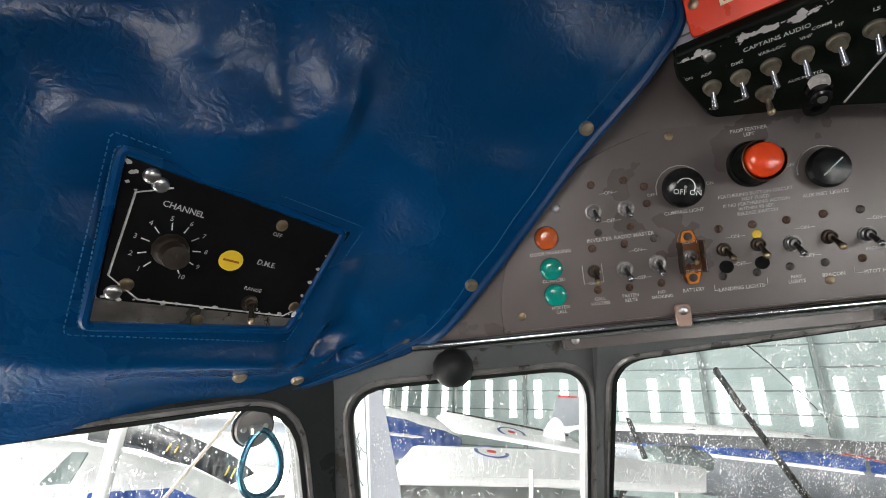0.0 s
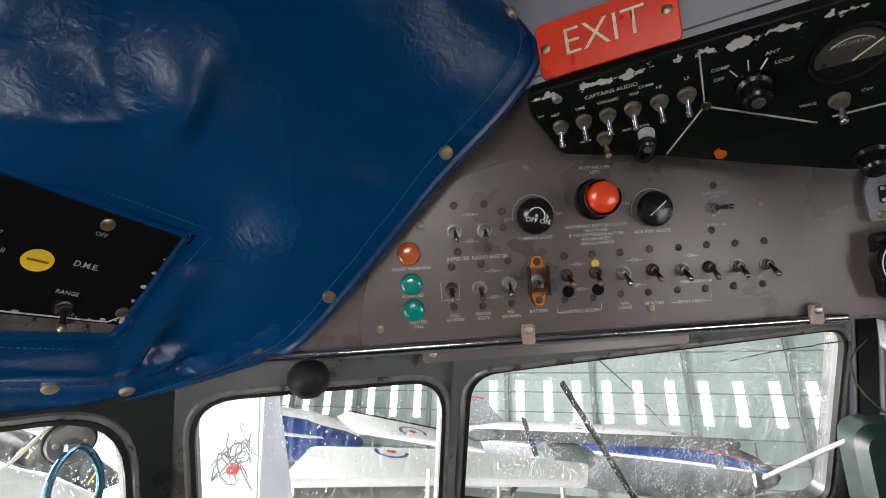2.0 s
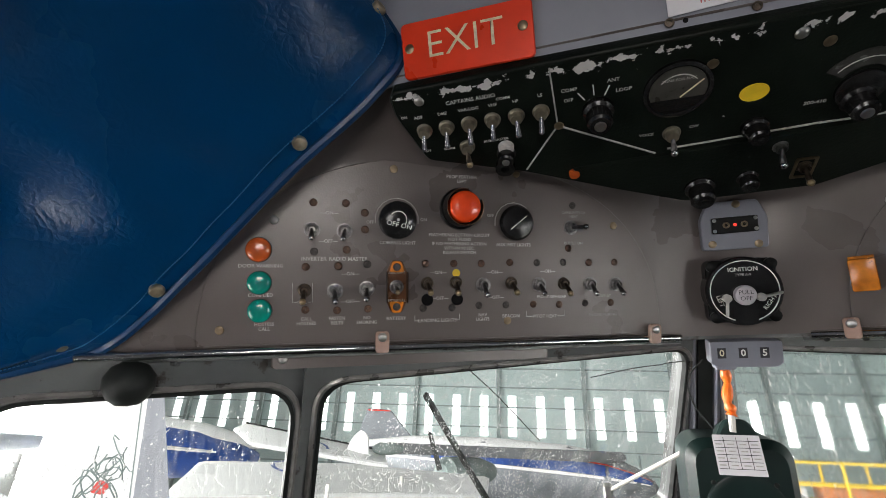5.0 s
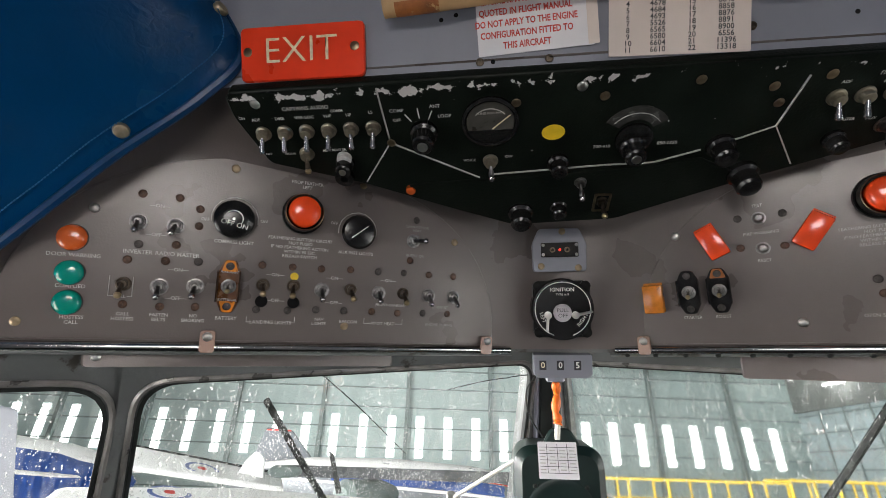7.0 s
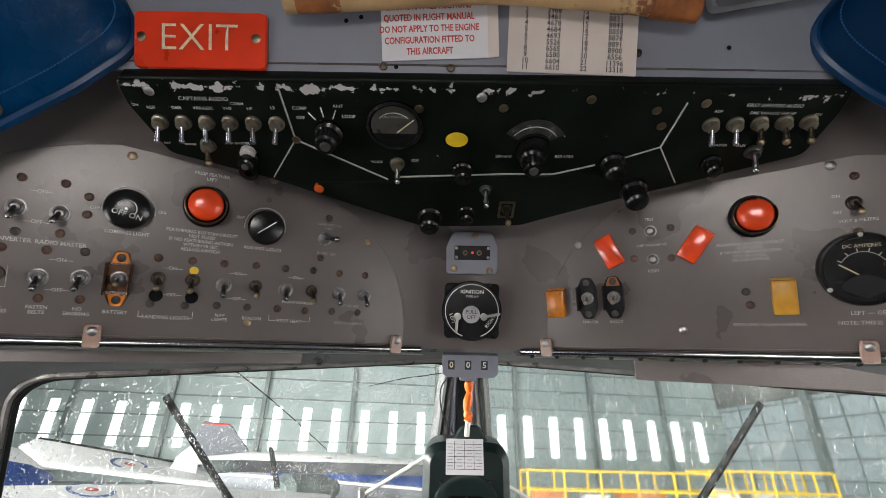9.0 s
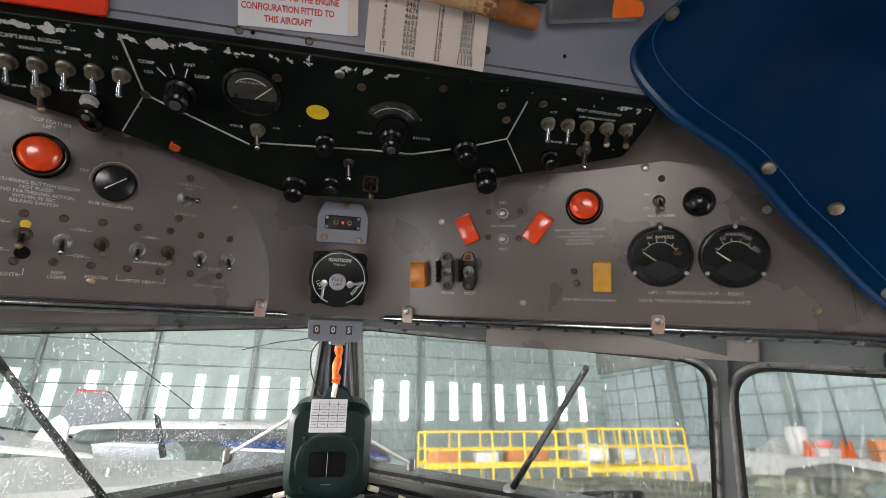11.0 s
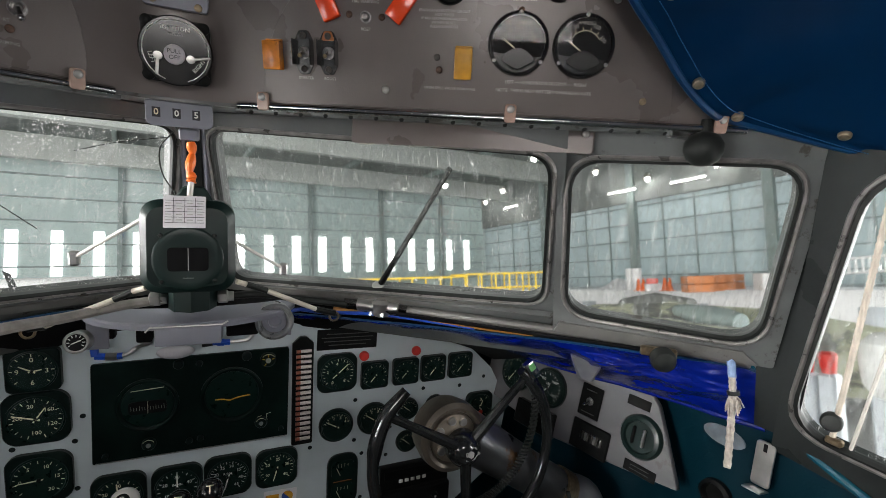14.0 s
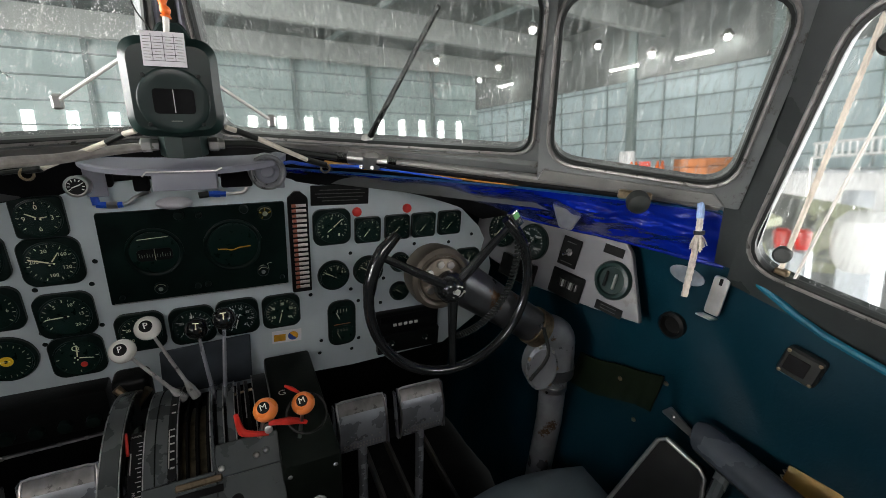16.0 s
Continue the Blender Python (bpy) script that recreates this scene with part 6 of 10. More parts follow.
part("lubber_line", tube(blank(), [(-0.080, -0.006, 0.0086), (-0.080, 0.018, 0.0086)], 0.0005, 4), GLOW, gy)
bm = blank()
for i in range(13):
    tube(bm, [(-0.106 + 0.0043 * i, 0.001, 0.0080), (-0.106 + 0.0043 * i, 0.007 + 0.003 * (i % 3 == 0), 0.0080)], 0.0004, 4)
part("compass_marks", bm, material("dim_card_marks", (0.30, 0.34, 0.28), 0.6, 0, 0.3, 200, 0), gy)
part("horizon_bar", tube(blank(), spline([(0.030, 0.004, 0.0085), (0.045, 0.003, 0.0085), (0.056, 0.000, 0.0085), (0.070, 0.004, 0.0085), (0.092, 0.006, 0.0085)], 4), 0.0013, 5), AMBER, gy, "yellow horizon bar")
part("index_line", tube(blank(), [(-0.106, 0.038, 0.0070), (-0.054, 0.041, 0.0070)], 0.0007, 4), GLOW, gy)
for x, y, r in ((-0.080, -0.066, 0.012), (-0.030, 0.082, 0.009), (0.125, 0.075, 0.015), (0.112, -0.055, 0.012), (0.004, 0.080, 0.006), (0.004, -0.070, 0.006), (0.086, 0.086, 0.009), (0.150, -0.075, 0.005), (-0.015, -0.072, 0.006), (-0.147, -0.078, 0.005)):
    k = part("knob", turned([(r, 0.004), (r, 0.010), (r * 0.8, 0.014), (r * 0.35, 0.0145), (0, 0.0145)], 20), CASE, gy, m=at(x, y, 0))
    if r > 0.01:
        part("cap", turned([(r * 0.35, 0.0145), (r * 0.3, 0.017), (0, 0.0172)], 12), BARE, k)
        part("mark_arc", tube(blank(), [Vector((r * 0.85 * math.cos(radians(a)), r * 0.85 * math.sin(radians(a)), 0.0138)) for a in range(30, 151, 20)], 0.0005, 4), GLOW, k)
for x, y, w in ((0.108, -0.050, 0.006), (0.124, -0.046, 0.006)):
    part("bracket_mark", tube(blank(), [(x, y - 0.008, 0.0068), (x - 0.002, y + 0.006, 0.0068), (x + w, y + 0.008, 0.0068)], 0.0005, 4), GLOW, gy)
for a in (20, 90, 160, 235):
    part("corner_mark", tube(blank(), [(0.125 + 0.007 * math.cos(radians(a)), 0.075 + 0.007 * math.sin(radians(a)), 0.0148), (0.125 + 0.012 * math.cos(radians(a)), 0.075 + 0.012 * math.sin(radians(a)), 0.0146)], 0.0008, 4), YELLOW, gy)
fs = thing("fuse_block", IP_M @ at(0.187, 0.818, 0), "black fuse block with a row of white-banded fuses", "fuse block")
part("base", plate(blank(), outline([(-0.021, -0.113), (0.021, -0.113), (0.021, 0.108), (0.006, 0.122), (-0.006, 0.122), (-0.021, 0.108)], 0.003, 2), 0.008, Matrix(), 0.001), BLACK, fs)
FUSE = mesh_of("fuse", rod((-0.014, 0, 0), (0.014, 0, 0), 0.0034, 8), material("fuse_body", (0.55, 0.50, 0.48), 0.4, 0, 0.2, 200, 0))
FUSE_B = mesh_of("fuse_end", rod((-0.0155, 0, 0), (-0.007, 0, 0), 0.0038, 8), material("fuse_copper", (0.25, 0.08, 0.05), 0.4, 0.4, 0.3, 200, 0))
for i in range(18):
    f = part("fuse", FUSE, None, fs, m=at(0.002, 0.092 - 0.0112 * i, 0.010))
    part("cap", FUSE_B, None, f)
WORN_TEXT = material("worn_dark_lettering", (0.045, 0.047, 0.045), 0.6, 0.0, 0.6, 160, 0.0)
pl = thing("data_plate", IP_M @ at(0.279, 0.926, 0.0, -1.5), "black data plate with worn lines of text", "plate")
part("plate", slab((0.128, 0.045, 0.003), at(0, 0, 0.0015), 0.001, 1), BLACK, pl)
for y, w in ((0.012, 0.09), (0.004, 0.11), (-0.004, 0.10), (-0.012, 0.08)):
    part("text_bar", slab((w, 0.0018, 0.0004), at(0, y, 0.0032)), WORN_TEXT, pl)
for x in (0.316, 0.437):
    part("warning_lamp", lens(0.0105), RED_PAINT, ip, "dull red warning lamp", m=at(x, 0.884, 0))
for x, y in ((-0.183, 0.825), (-0.281, 0.780), (-0.196, 0.780), (-0.290, 0.690), (-0.290, 0.665), (-0.196, 0.690), (0.300, 0.784), (0.300, 0.690), (0.225, 0.560), (0.318, 0.548), (0.318, 0.655), (0.382, 0.707), (0.460, 0.790), (0.555, 0.785), (0.545, 0.690), (0.205, 0.690), (0.22, 0.525), (0.30, 0.520), (0.375, 0.640), (-0.30, 0.94), (0.62, 0.80)):
    part("screw", DARK_SCREW, None, ip, m=at(x, y, 0.0006) @ Matrix.Scale(1.05, 4))
rd = thing("radio_set", IP_M @ at(0.445, 0.555, 0), "two black radio control heads below the dials", "radio")
part("upper_head", slab((0.172, 0.058, 0.020), at(0.0, 0.030, 0.006), 0.003, 2), BLACK, rd)
part("lower_head", slab((0.172, 0.056, 0.024), at(0.005, -0.034, 0.006), 0.003, 2), BLACK, rd)
part("display", slab((0.150, 0.020, 0.001), at(0, 0.040, 0.0165)), DIAL, rd)
for i in range(5):
    part("button", slab((0.0095, 0.0075, 0.004), at(-0.036 + 0.0145 * i, 0.022, 0.018), 0.001, 1), WHITE_KNOB, rd)
for x in (-0.045, 0.050):
    part("knob", turned([(0.008, 0), (0.007, 0.010), (0, 0.011)], 14), CASE, rd, m=at(x, -0.030, 0.018))
    part("cap", turned([(0.003, 0.0), (0, 0.001)], 8), WHITE, rd, m=at(x, -0.030, 0.029))
st = thing("round_logo_sticker", IP_M @ at(0.146, 0.590, 0, -3), "white and yellow sticker with a dark round emblem", "sticker")
part("paper", plate(blank(), rect(0.066, 0.032, 0.002), 0.0008), PAPER, st)
part("yellow_band", plate(blank(), rect(0.026, 0.018, 0.001), 0.0003, at(-0.016, -0.002, 0.0008)), AMBER, st)
part("emblem", turned([(0.0115, 0.0008), (0.0115, 0.0012), (0, 0.0012)], 20), AIR_BLUE, st, m=at(0.014, 0, 0))
part("emblem_half", plate(blank(), [Vector((0.0115 * math.cos(radians(a)), 0.0115 * math.sin(radians(a)), 0)) for a in range(-45, 136, 15)], 0.0003, at(0.014, 0, 0.0013)), AMBER, st)
# black radio trays under the left part of the panel
tr = thing("radio_tray", IP_M @ at(-0.300, 0.525, 0), "black radio tray with knobs under the panel", "radio")
part("box", slab((0.190, 0.085, 0.07), at(0, 0, 0.010), 0.004, 2), BLACK, tr)
for i in range(4):
    part("knob", turned([(0.013, 0), (0.012, 0.012), (0.005, 0.014), (0, 0.014)], 16), CASE, tr, m=at(-0.07 + 0.045 * i, -0.020, 0.045))
part("rail", tube(blank(), [(-0.2, -0.075, 0.040), (0.10, -0.062, 0.040)], 0.004, 6), BARE, tr, "bare metal rail below the tray")
for i in range(7):
    part("screw", steel_screw, None, tr, m=at(-0.18 + 0.045 * i, -0.0725 + 0.002 * i, 0.044))

# ---- coaming, compass and pipework under the windscreen ----
def coaming(a, b):
    x = -0.66 + 1.32 * a
    ax = abs(x)
    far_y = 0.425 - 0.475 * min(1, ax / 0.54) if ax < 0.54 else -0.05 - (ax - 0.54) * 0.85
    zt = 0.970 - 0.62 * max(0, ax - 0.25) ** 2
    lo, hi = Vector((x, min(0.315, max(far_y, 0.315)), zt - 0.03)), Vector((x, far_y, 1.028))
    return lo.lerp(hi, b)


# sheet in near-black, put where only a shaded void lies below the windscreen
solid("coaming", sheet(blank(), coaming, 44, 5, 0.004), DARK, "dark sheet for the shaded void between panel and windscreen", "coaming", kind="structure")
OLD_TEXT = material("dim_lettering", (0.12, 0.13, 0.12), 0.6, 0.0, 0.2, 100, 0.0)
cp = thing("magnetic_compass", Matrix.Translation((0.0, 0.098, 1.085)), "dark green magnetic compass with a paper correction card", "compass")
part("housing", plate(blank(), outline([(-0.062, 0.0), (0.062, 0.0), (0.061, 0.135), (-0.061, 0.135)], 0.030, 8), 0.085, axes((0, 0.085, -0.004), (1, 0, 0), (0, 0.04, 1)), 0.012), GREEN_BLACK, cp)
fr = axes((0, 0.0012, 0.050), (1, 0, 0), (0, 0.04, 1))
part("bezel", turned([(0.046, 0), (0.0455, 0.0005), (0.043, 0.0010), (0.036, 0.0012), (0.034, 0.001), (0, 0.001)], 40), GREEN_BLACK, cp, m=fr)
part("window", plate(blank(), rect(0.052, 0.034, 0.006), 0.0016, fr @ at(0, 0, 0.0015)), DARK, cp, "dark compass window")
part("lubber_line", tube(blank(), [fr @ Vector((0, -0.016, 0.0036)), fr @ Vector((0, 0.016, 0.0036))], 0.0006, 4), FADED, cp)
for x, y in ((-0.034, -0.032), (0.034, -0.032), (-0.034, 0.034), (0.034, 0.034)):
    part("screw", rv, None, cp, m=fr @ at(x, y, 0.001))
part("text_bar", slab((0.014, 0.0012, 0.0005), fr @ at(0, -0.027, 0.0035)), OLD_TEXT, cp)
cm = axes((-0.003, -0.0035, 0.118), (1, 0, 0), (0, 0.35, 1))
cd = part("correction_card", plate(blank(), rect(0.052, 0.046, 0.001), 0.0012, Matrix()), PAPER, cp, "white ruled correction card", m=cm)
for i in range(5):
    part("ruled_line", slab((0.048, 0.0006, 0.0003), at(0, 0.016 - 0.008 * i, 0.0014)), INK, cd)
for x in (-0.014, 0.000, 0.013):
    part("ruled_line", slab((0.0006, 0.036, 0.0003), at(x, 0.002, 0.0014)), INK, cd)
for i in range(4):
    for x in (-0.020, -0.007, 0.0065, 0.019):
        part("text_bar", slab((0.0075, 0.0014, 0.0003), at(x, 0.012 - 0.008 * i, 0.0015)), FADED, cd)
part("hood", plate(blank(), outline([(-0.030, 0), (0.030, 0), (0.014, 0.030), (-0.014, 0.030)], 0.008, 4), 0.040, axes((0.006, 0.060, 0.115), (1, 0, 0), (0, 0.3, 1)), 0.004), GREEN_BLACK, cp, "dark bracket behind the compass")
part("foot", turned([(0.034, -0.052), (0.034, -0.020), (0.030, -0.016), (0, -0.016)], 8), GREEN_BLACK, cp, m=Matrix.Translation((0, 0.065, 0.014)))
part("foot_bolt", turned([(0.006, 0), (0.006, 0.004), (0, 0.005)], 6), BARE, cp, m=Matrix.Translation((0, 0.045, -0.002)))
sh = thing("compass_shelf", label="blue-grey crescent shelf that carries the compass", category="shelf")
front_arc = [Vector((0.165 * math.sin(a), 0.255 - 0.125 * math.cos(a), 0)) for a in (radians(-88 + 11 * i) for i in range(17))]
rear_arc = [Vector((0.150 * math.sin(a), 0.262 - 0.035 * math.cos(a), 0)) for a in (radians(88 - 22 * i) for i in range(9))]
part("shelf", plate(blank(), front_arc + rear_arc, 0.010, Matrix.Translation((0, 0, 1.020)), 0.003), GREY_BLUE, sh)
bxm = axes((-0.004, 0.126, 1.0115), (1, -0.03, 0), (0, 0.10, 1))
part("box", slab((0.090, 0.028, 0.060), bxm @ at(0, 0, -0.030), 0.002, 2), GREY_BLUE, sh, "grey box under the shelf")
part("box_lip", slab((0.104, 0.003, 0.022), bxm @ at(0, 0.0155, -0.008), 0.001, 1), GREY_BLUE, sh)
part("rubbed_lip", tube(blank(), [bxm @ Vector((x, y, 0.0035)) for x, y in ((-0.056, 0.010), (-0.050, 0.0165), (0.046, 0.0165), (0.055, 0.021))], 0.0013, 6), BARE, sh, "bright rubbed edge of the box")
for s in (-1, 1):
    part("bracket", slab((0.030, 0.004, 0.060), pose(s * 0.142, 0.235, 0.995, 0, 0, 0), 0.001, 1), GREY_BLUE, sh)
part("cushion", turned([(0, 0.018), (0.020, 0.015), (0.033, 0.006), (0.036, 0), (0, 0)], 20), material("grey_rubber", (0.50, 0.49, 0.52), 0.5, 0, 0.1, 30, 0.1), sh, "pale moulded lamp pad", m=axes((-0.038, 0.282, 0.9331), (1, 0, 0), (0, 0, 1)) @ Matrix.Diagonal((0.86, 0.34, 1, 1)))
# dark slabs put the shade between shelf, box and brackets into colour
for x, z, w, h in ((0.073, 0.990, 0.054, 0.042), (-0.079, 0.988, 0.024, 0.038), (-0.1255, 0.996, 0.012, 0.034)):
    part("recess_shade", slab((w, 0.020, h), Matrix.Translation((x, 0.246, z)), 0.004, 2), DARK, sh, "dark slab for the shade under the shelf")
sg = thing("suction_gauge", axes((-0.153, 0.170, 1.000), (1, 0, 0), (0, 0.2, 1)), "small white-faced gauge in a bright ring", "gauge")
part("case", turned([(0.0165, -0.02), (0.0165, 0.002), (0.0150, 0.0035), (0.0135, 0.0015), (0, 0.0015)], 24), BARE, sg)
part("face", turned([(0.0125, 0.0020), (0, 0.0022)], 20), DIAL, sg)
for i in range(9):
    part("mark", slab((0.0035, 0.0010, 0.0004), at(0, 0, 0.0026) @ at(0, 0, 0, 30 * i - 30) @ at(0.0095, 0, 0)), WHITE, sg)
part("needle", tube(blank(), [(-0.006, -0.002, 0.003), (0.006, 0.003, 0.003)], 0.0009, 5), WHITE, sg)
sv = thing("eyeball_vent", axes((0.124, 0.185, 1.008), (1, 0, 0), (0, 0.1, 1)), "round grey air vent beside the compass shelf", "vent")
part("ring", turned([(0.032, -0.03), (0.032, 0.002), (0.028, 0.006), (0.024, 0.004), (0.022, -0.004), (0.010, -0.012), (0, -0.012)], 28), material("vent_grey", (0.20, 0.205, 0.21), 0.30, 0.3, 0.3, 60, 0.1), sv)
part("ball", turned([(0.021, -0.006), (0.016, 0.0), (0.011, 0.002), (0.010, -0.006), (0, -0.006)], 24), GREY_BLUE, sv, "grey nozzle ball")


def pipe(name, pts, r, mat, label, category="pipe", group="", seg=8, n=6):
    return solid(name, tube(blank(), spline(pts, n), r, seg), mat, label, category, group)


CABLE_RUNS = ([(-0.0555, 0.112, 1.092), (-0.0719, 0.118, 1.0862), (-0.0951, 0.125, 1.0738), (-0.1794, 0.140, 1.0362), (-0.2016, 0.150, 1.0315), (-0.235, 0.170, 1.024)],
              [(0.0629, 0.112, 1.0974), (0.0768, 0.120, 1.0907), (0.1075, 0.130, 1.0770), (0.1886, 0.155, 1.0349), (0.2236, 0.170, 1.0213), (0.240, 0.200, 1.006)])
for run in CABLE_RUNS:
    q = [Vector(p) for p in run]
    t = thing("lamp_cable", label="cable with white sleeving running from the compass", category="cable", group="compass cables")
    part("ferrule", rod(q[0], q[1], 0.0040, 8), WIRE_WHITE, t)
    part("black_sleeve", rod(q[1], q[2], 0.0050, 8), RUBBER, t)
    part("white_sleeve", rod(q[2], q[3], 0.0040, 8), WIRE_WHITE, t, "white fabric sleeving")
    part("connector", rod(q[3], q[4], 0.0058, 8), RUBBER, t)
    part("clip_ring", tube(blank(), [q[4] + Vector((0.008 * math.cos(a), 0, 0.008 * math.sin(a) - 0.006)) for a in (2 * math.pi * k / 14 for k in range(14))], 0.0020, 6, True), BRASS, t, "brass ring clip")
    part("tail", rod(q[4], q[5], 0.0035, 8), RUBBER, t)
CLOTH = material("grey_cloth_wrap", (0.25, 0.23, 0.21), 0.55, 0.0, 0.25, 60, 0.3, 500)
pipe("air_pipe", [(-0.036, 0.162, 1.062), (-0.092, 0.150, 1.058), (-0.1480, 0.105, 1.056), (-0.195, 0.020, 1.067), (-0.25, -0.06, 1.062), (-0.40, -0.10, 1.04)], 0.0072, CLOTH, "grey cloth-wrapped air pipe", seg=10)
pipe("air_pipe", [(0.036, 0.160, 1.063), (0.10, 0.175, 1.060), (0.17, 0.20, 1.042), (0.25, 0.19, 1.030)], 0.0060, RUBBER, "black rubber air hose", seg=10)
for s in (-1, 1):
    o = solid("pipe_union", turned([(0.008, -0.012), (0.011, -0.010), (0.011, 0.002), (0.008, 0.004), (0.008, 0.012)], 6), BARE, "bare metal pipe union", "union", "pipe unions", m=Matrix.Translation((s * 0.047, 0.161, 1.063)) @ pose(0, 0, 0, 0, 90, 0))
va = thing("shuttle_valve", axes((0.306, 0.168, 1.030), (0.80, -0.60, 0.0), (0, 0.2, 1)), "bare alloy valve with hexagon unions", "valve")
part("barrel", rod((-0.040, 0, 0), (0.040, 0, 0), 0.0125, 16), BARE, va)
part("boss", turned([(0.018, -0.014), (0.018, 0.010), (0.010, 0.016), (0, 0.016)], 16), BARE, va, m=pose(0.006, 0, 0, -70, 0, 0))
for x in (-0.054, 0.052):
    part("union", turned([(0.009, -0.014), (0.009, 0.014)], 6, pose(x, 0, 0, 0, 90, 0)), STEEL, va)
for x in (-0.010, 0.012):
    part("bolt", turned([(0.004, 0), (0.004, 0.004), (0, 0.004)], 6), STEEL, va, m=at(x, -0.014, 0.010))
pipe("sill_tube", [(0.350, 0.130, 1.030), (0.42, 0.070, 1.031), (0.545, -0.038, 1.032), (0.66, -0.135, 1.030), (0.765, -0.232, 1.024)], 0.0080, SILL_METAL, "scuffed alloy tube along the window sill", seg=10)
LOOM = material("ochre_loom_wrap", (0.38, 0.17, 0.03), 0.55, 0.0, 0.35, 60, 0.3, 400)
pipe("wiring_loom", [(0.235, 0.225, 1.012), (0.33, 0.160, 1.016), (0.44, 0.066, 1.018), (0.53, -0.012, 1.018)], 0.0075, LOOM, "brown wrapped wiring loom", "loom", seg=10)
pipe("blue_cable", [(0.130, 0.230, 1.000), (0.165, 0.225, 1.016), (0.21, 0.220, 1.010), (0.32, 0.160, 1.014), (0.45, 0.055, 1.012)], 0.0036, WIRE_BLUE, "bright blue plastic sleeved cable", "cable", "blue cables")
pipe("blue_cable", [(-0.10, 0.24, 1.028), (-0.18, 0.235, 1.030), (-0.28, 0.18, 1.026)], 0.0022, PIPING, "bright blue plastic sleeved cable", "cable", "blue cables")
for elbow, nuts, line in (([(-0.1560, 0.268, 0.9585), (-0.1537, 0.265, 0.9427)], [(-0.1537, 0.265, 0.9427), (-0.1385, 0.263, 0.9416), (-0.1225, 0.262, 0.9408), (-0.1150, 0.262, 0.9415)], [(-0.1150, 0.262, 0.9415), (-0.1065, 0.262, 0.9440), (-0.0930, 0.262, 0.9540), (-0.0700, 0.250, 0.9660)]),
                          ([(0.0058, 0.262, 0.9506), (0.0228, 0.262, 0.9524)], [(0.0228, 0.262, 0.9524), (0.0300, 0.262, 0.9520), (0.0420, 0.262, 0.9512), (0.0520, 0.262, 0.9509)], [(0.0520, 0.262, 0.9509), (0.0700, 0.262, 0.9510), (0.0850, 0.262, 0.9545), (0.0925, 0.262, 0.9680)])):
    t = thing("fuel_line", label="thin alloy pipe with blue anodised fittings", category="pipe", group="fuel lines")
    left = elbow[0][0] < 0
    part("pipe", tube(blank(), spline(line, 6), 0.0034, 8), BARE, t)
    part("elbow", rod(*elbow, 0.0062, 10), WIRE_BLUE if left else RUBBER, t)
    for i in range(3):
        part("nut", rod(nuts[i], nuts[i + 1], (0.0060, 0.0072, 0.0058)[i], 6), BARE if (i == 1) == left and i == 1 else WIRE_BLUE, t, "blue anodised fitting" if i != 1 else "plain hexagon nut")
# screen wiper rods and demist arms beside the compass
for s, e in ((-1, (-0.154, 0.196, 1.125)), (1, (0.139, 0.245, 1.093))):
    t = thing("demist_arm", label="white rod with a small metal clamp against the windscreen", category="rod", group="demist arms")
    part("rod", rod((s * 0.058, 0.155, 1.190 if s < 0 else 1.155), e, 0.0030, 8), WHITE_KNOB, t)
    part("clamp", slab((0.014, 0.014, 0.022), Matrix.Translation(Vector(e) + Vector((s * 0.004, 0.004, -0.004))), 0.003, 1), BARE, t)

# bright blue vinyl under the right-hand windows
TOPB = even(spline([(0.13, 0.300, 0.992), (0.25, 0.215, 0.997), (0.40, 0.088, 1.006), (0.54, -0.032, 1.013), (0.66, -0.135, 1.015), (0.765, -0.222, 1.014), (0.778, -0.246, 1.010)], 8), 41)
LOWB = even(spline([(0.20, 0.300, 0.972), (0.34, 0.296, 0.955), (0.50, 0.290, 0.918), (0.62, 0.270, 0.885), (0.70, 0.120, 0.885), (0.765, -0.060, 0.900), (0.800, -0.220, 0.915), (0.806, -0.246, 0.918)], 8), 41)


def vinyl_strip(a, b):
    k = min(39, int(a * 40))
    p, q = TOPB[k].lerp(TOPB[k + 1], a * 40 - k), LOWB[k].lerp(LOWB[k + 1], a * 40 - k)
    n = 0.024 * math.sin(b * math.pi) ** 0.8 * (0.9 + 1.6 * noise.noise(Vector((a * 9, b * 3, 2.0)))) + 0.014 * min(1, 4 * b) * noise.noise(Vector((a * 22, b * 5 + a * 8, 5.0))) + 0.010 * min(1, 4 * b) * abs(noise.noise(Vector((a * 26 + b * 9, b * 5 - a * 4, 9.0)))) - 0.008 * min(1, 3 * b) * abs(noise.noise(Vector((a * 15 - b * 7, b * 4 + a * 6, 13.0))))
    return p.lerp(q, b) + Vector((-0.6, -0.7, 0.2)) * n * (0.15 + 0.85 * min(1, 7 * (1 - a)))


ap = thing("vinyl_apron", label="creased bright blue vinyl apron tucked below the window sill", category="cover")
part("vinyl", sheet(blank(), vinyl_strip, 150, 40), BRIGHT_BLUE, ap)
part("hem", tube(blank(), [vinyl_strip(i / 40, 1.0) for i in range(41)], 0.004, 8), BRIGHT_BLUE, ap, "rolled lower hem")
part("top_cord", tube(blank(), [vinyl_strip(i / 40, 0.0) for i in range(41)], 0.0022, 8), PIPING, ap, "blue edging cord")
tb_ = thing("bracket_tab", axes((0.634, -0.030, 0.953), (0.80, -0.60, 0.0), (0.05, 0.0, 1.0)), "dull grey metal bracket poking out under the blue apron", "bracket")
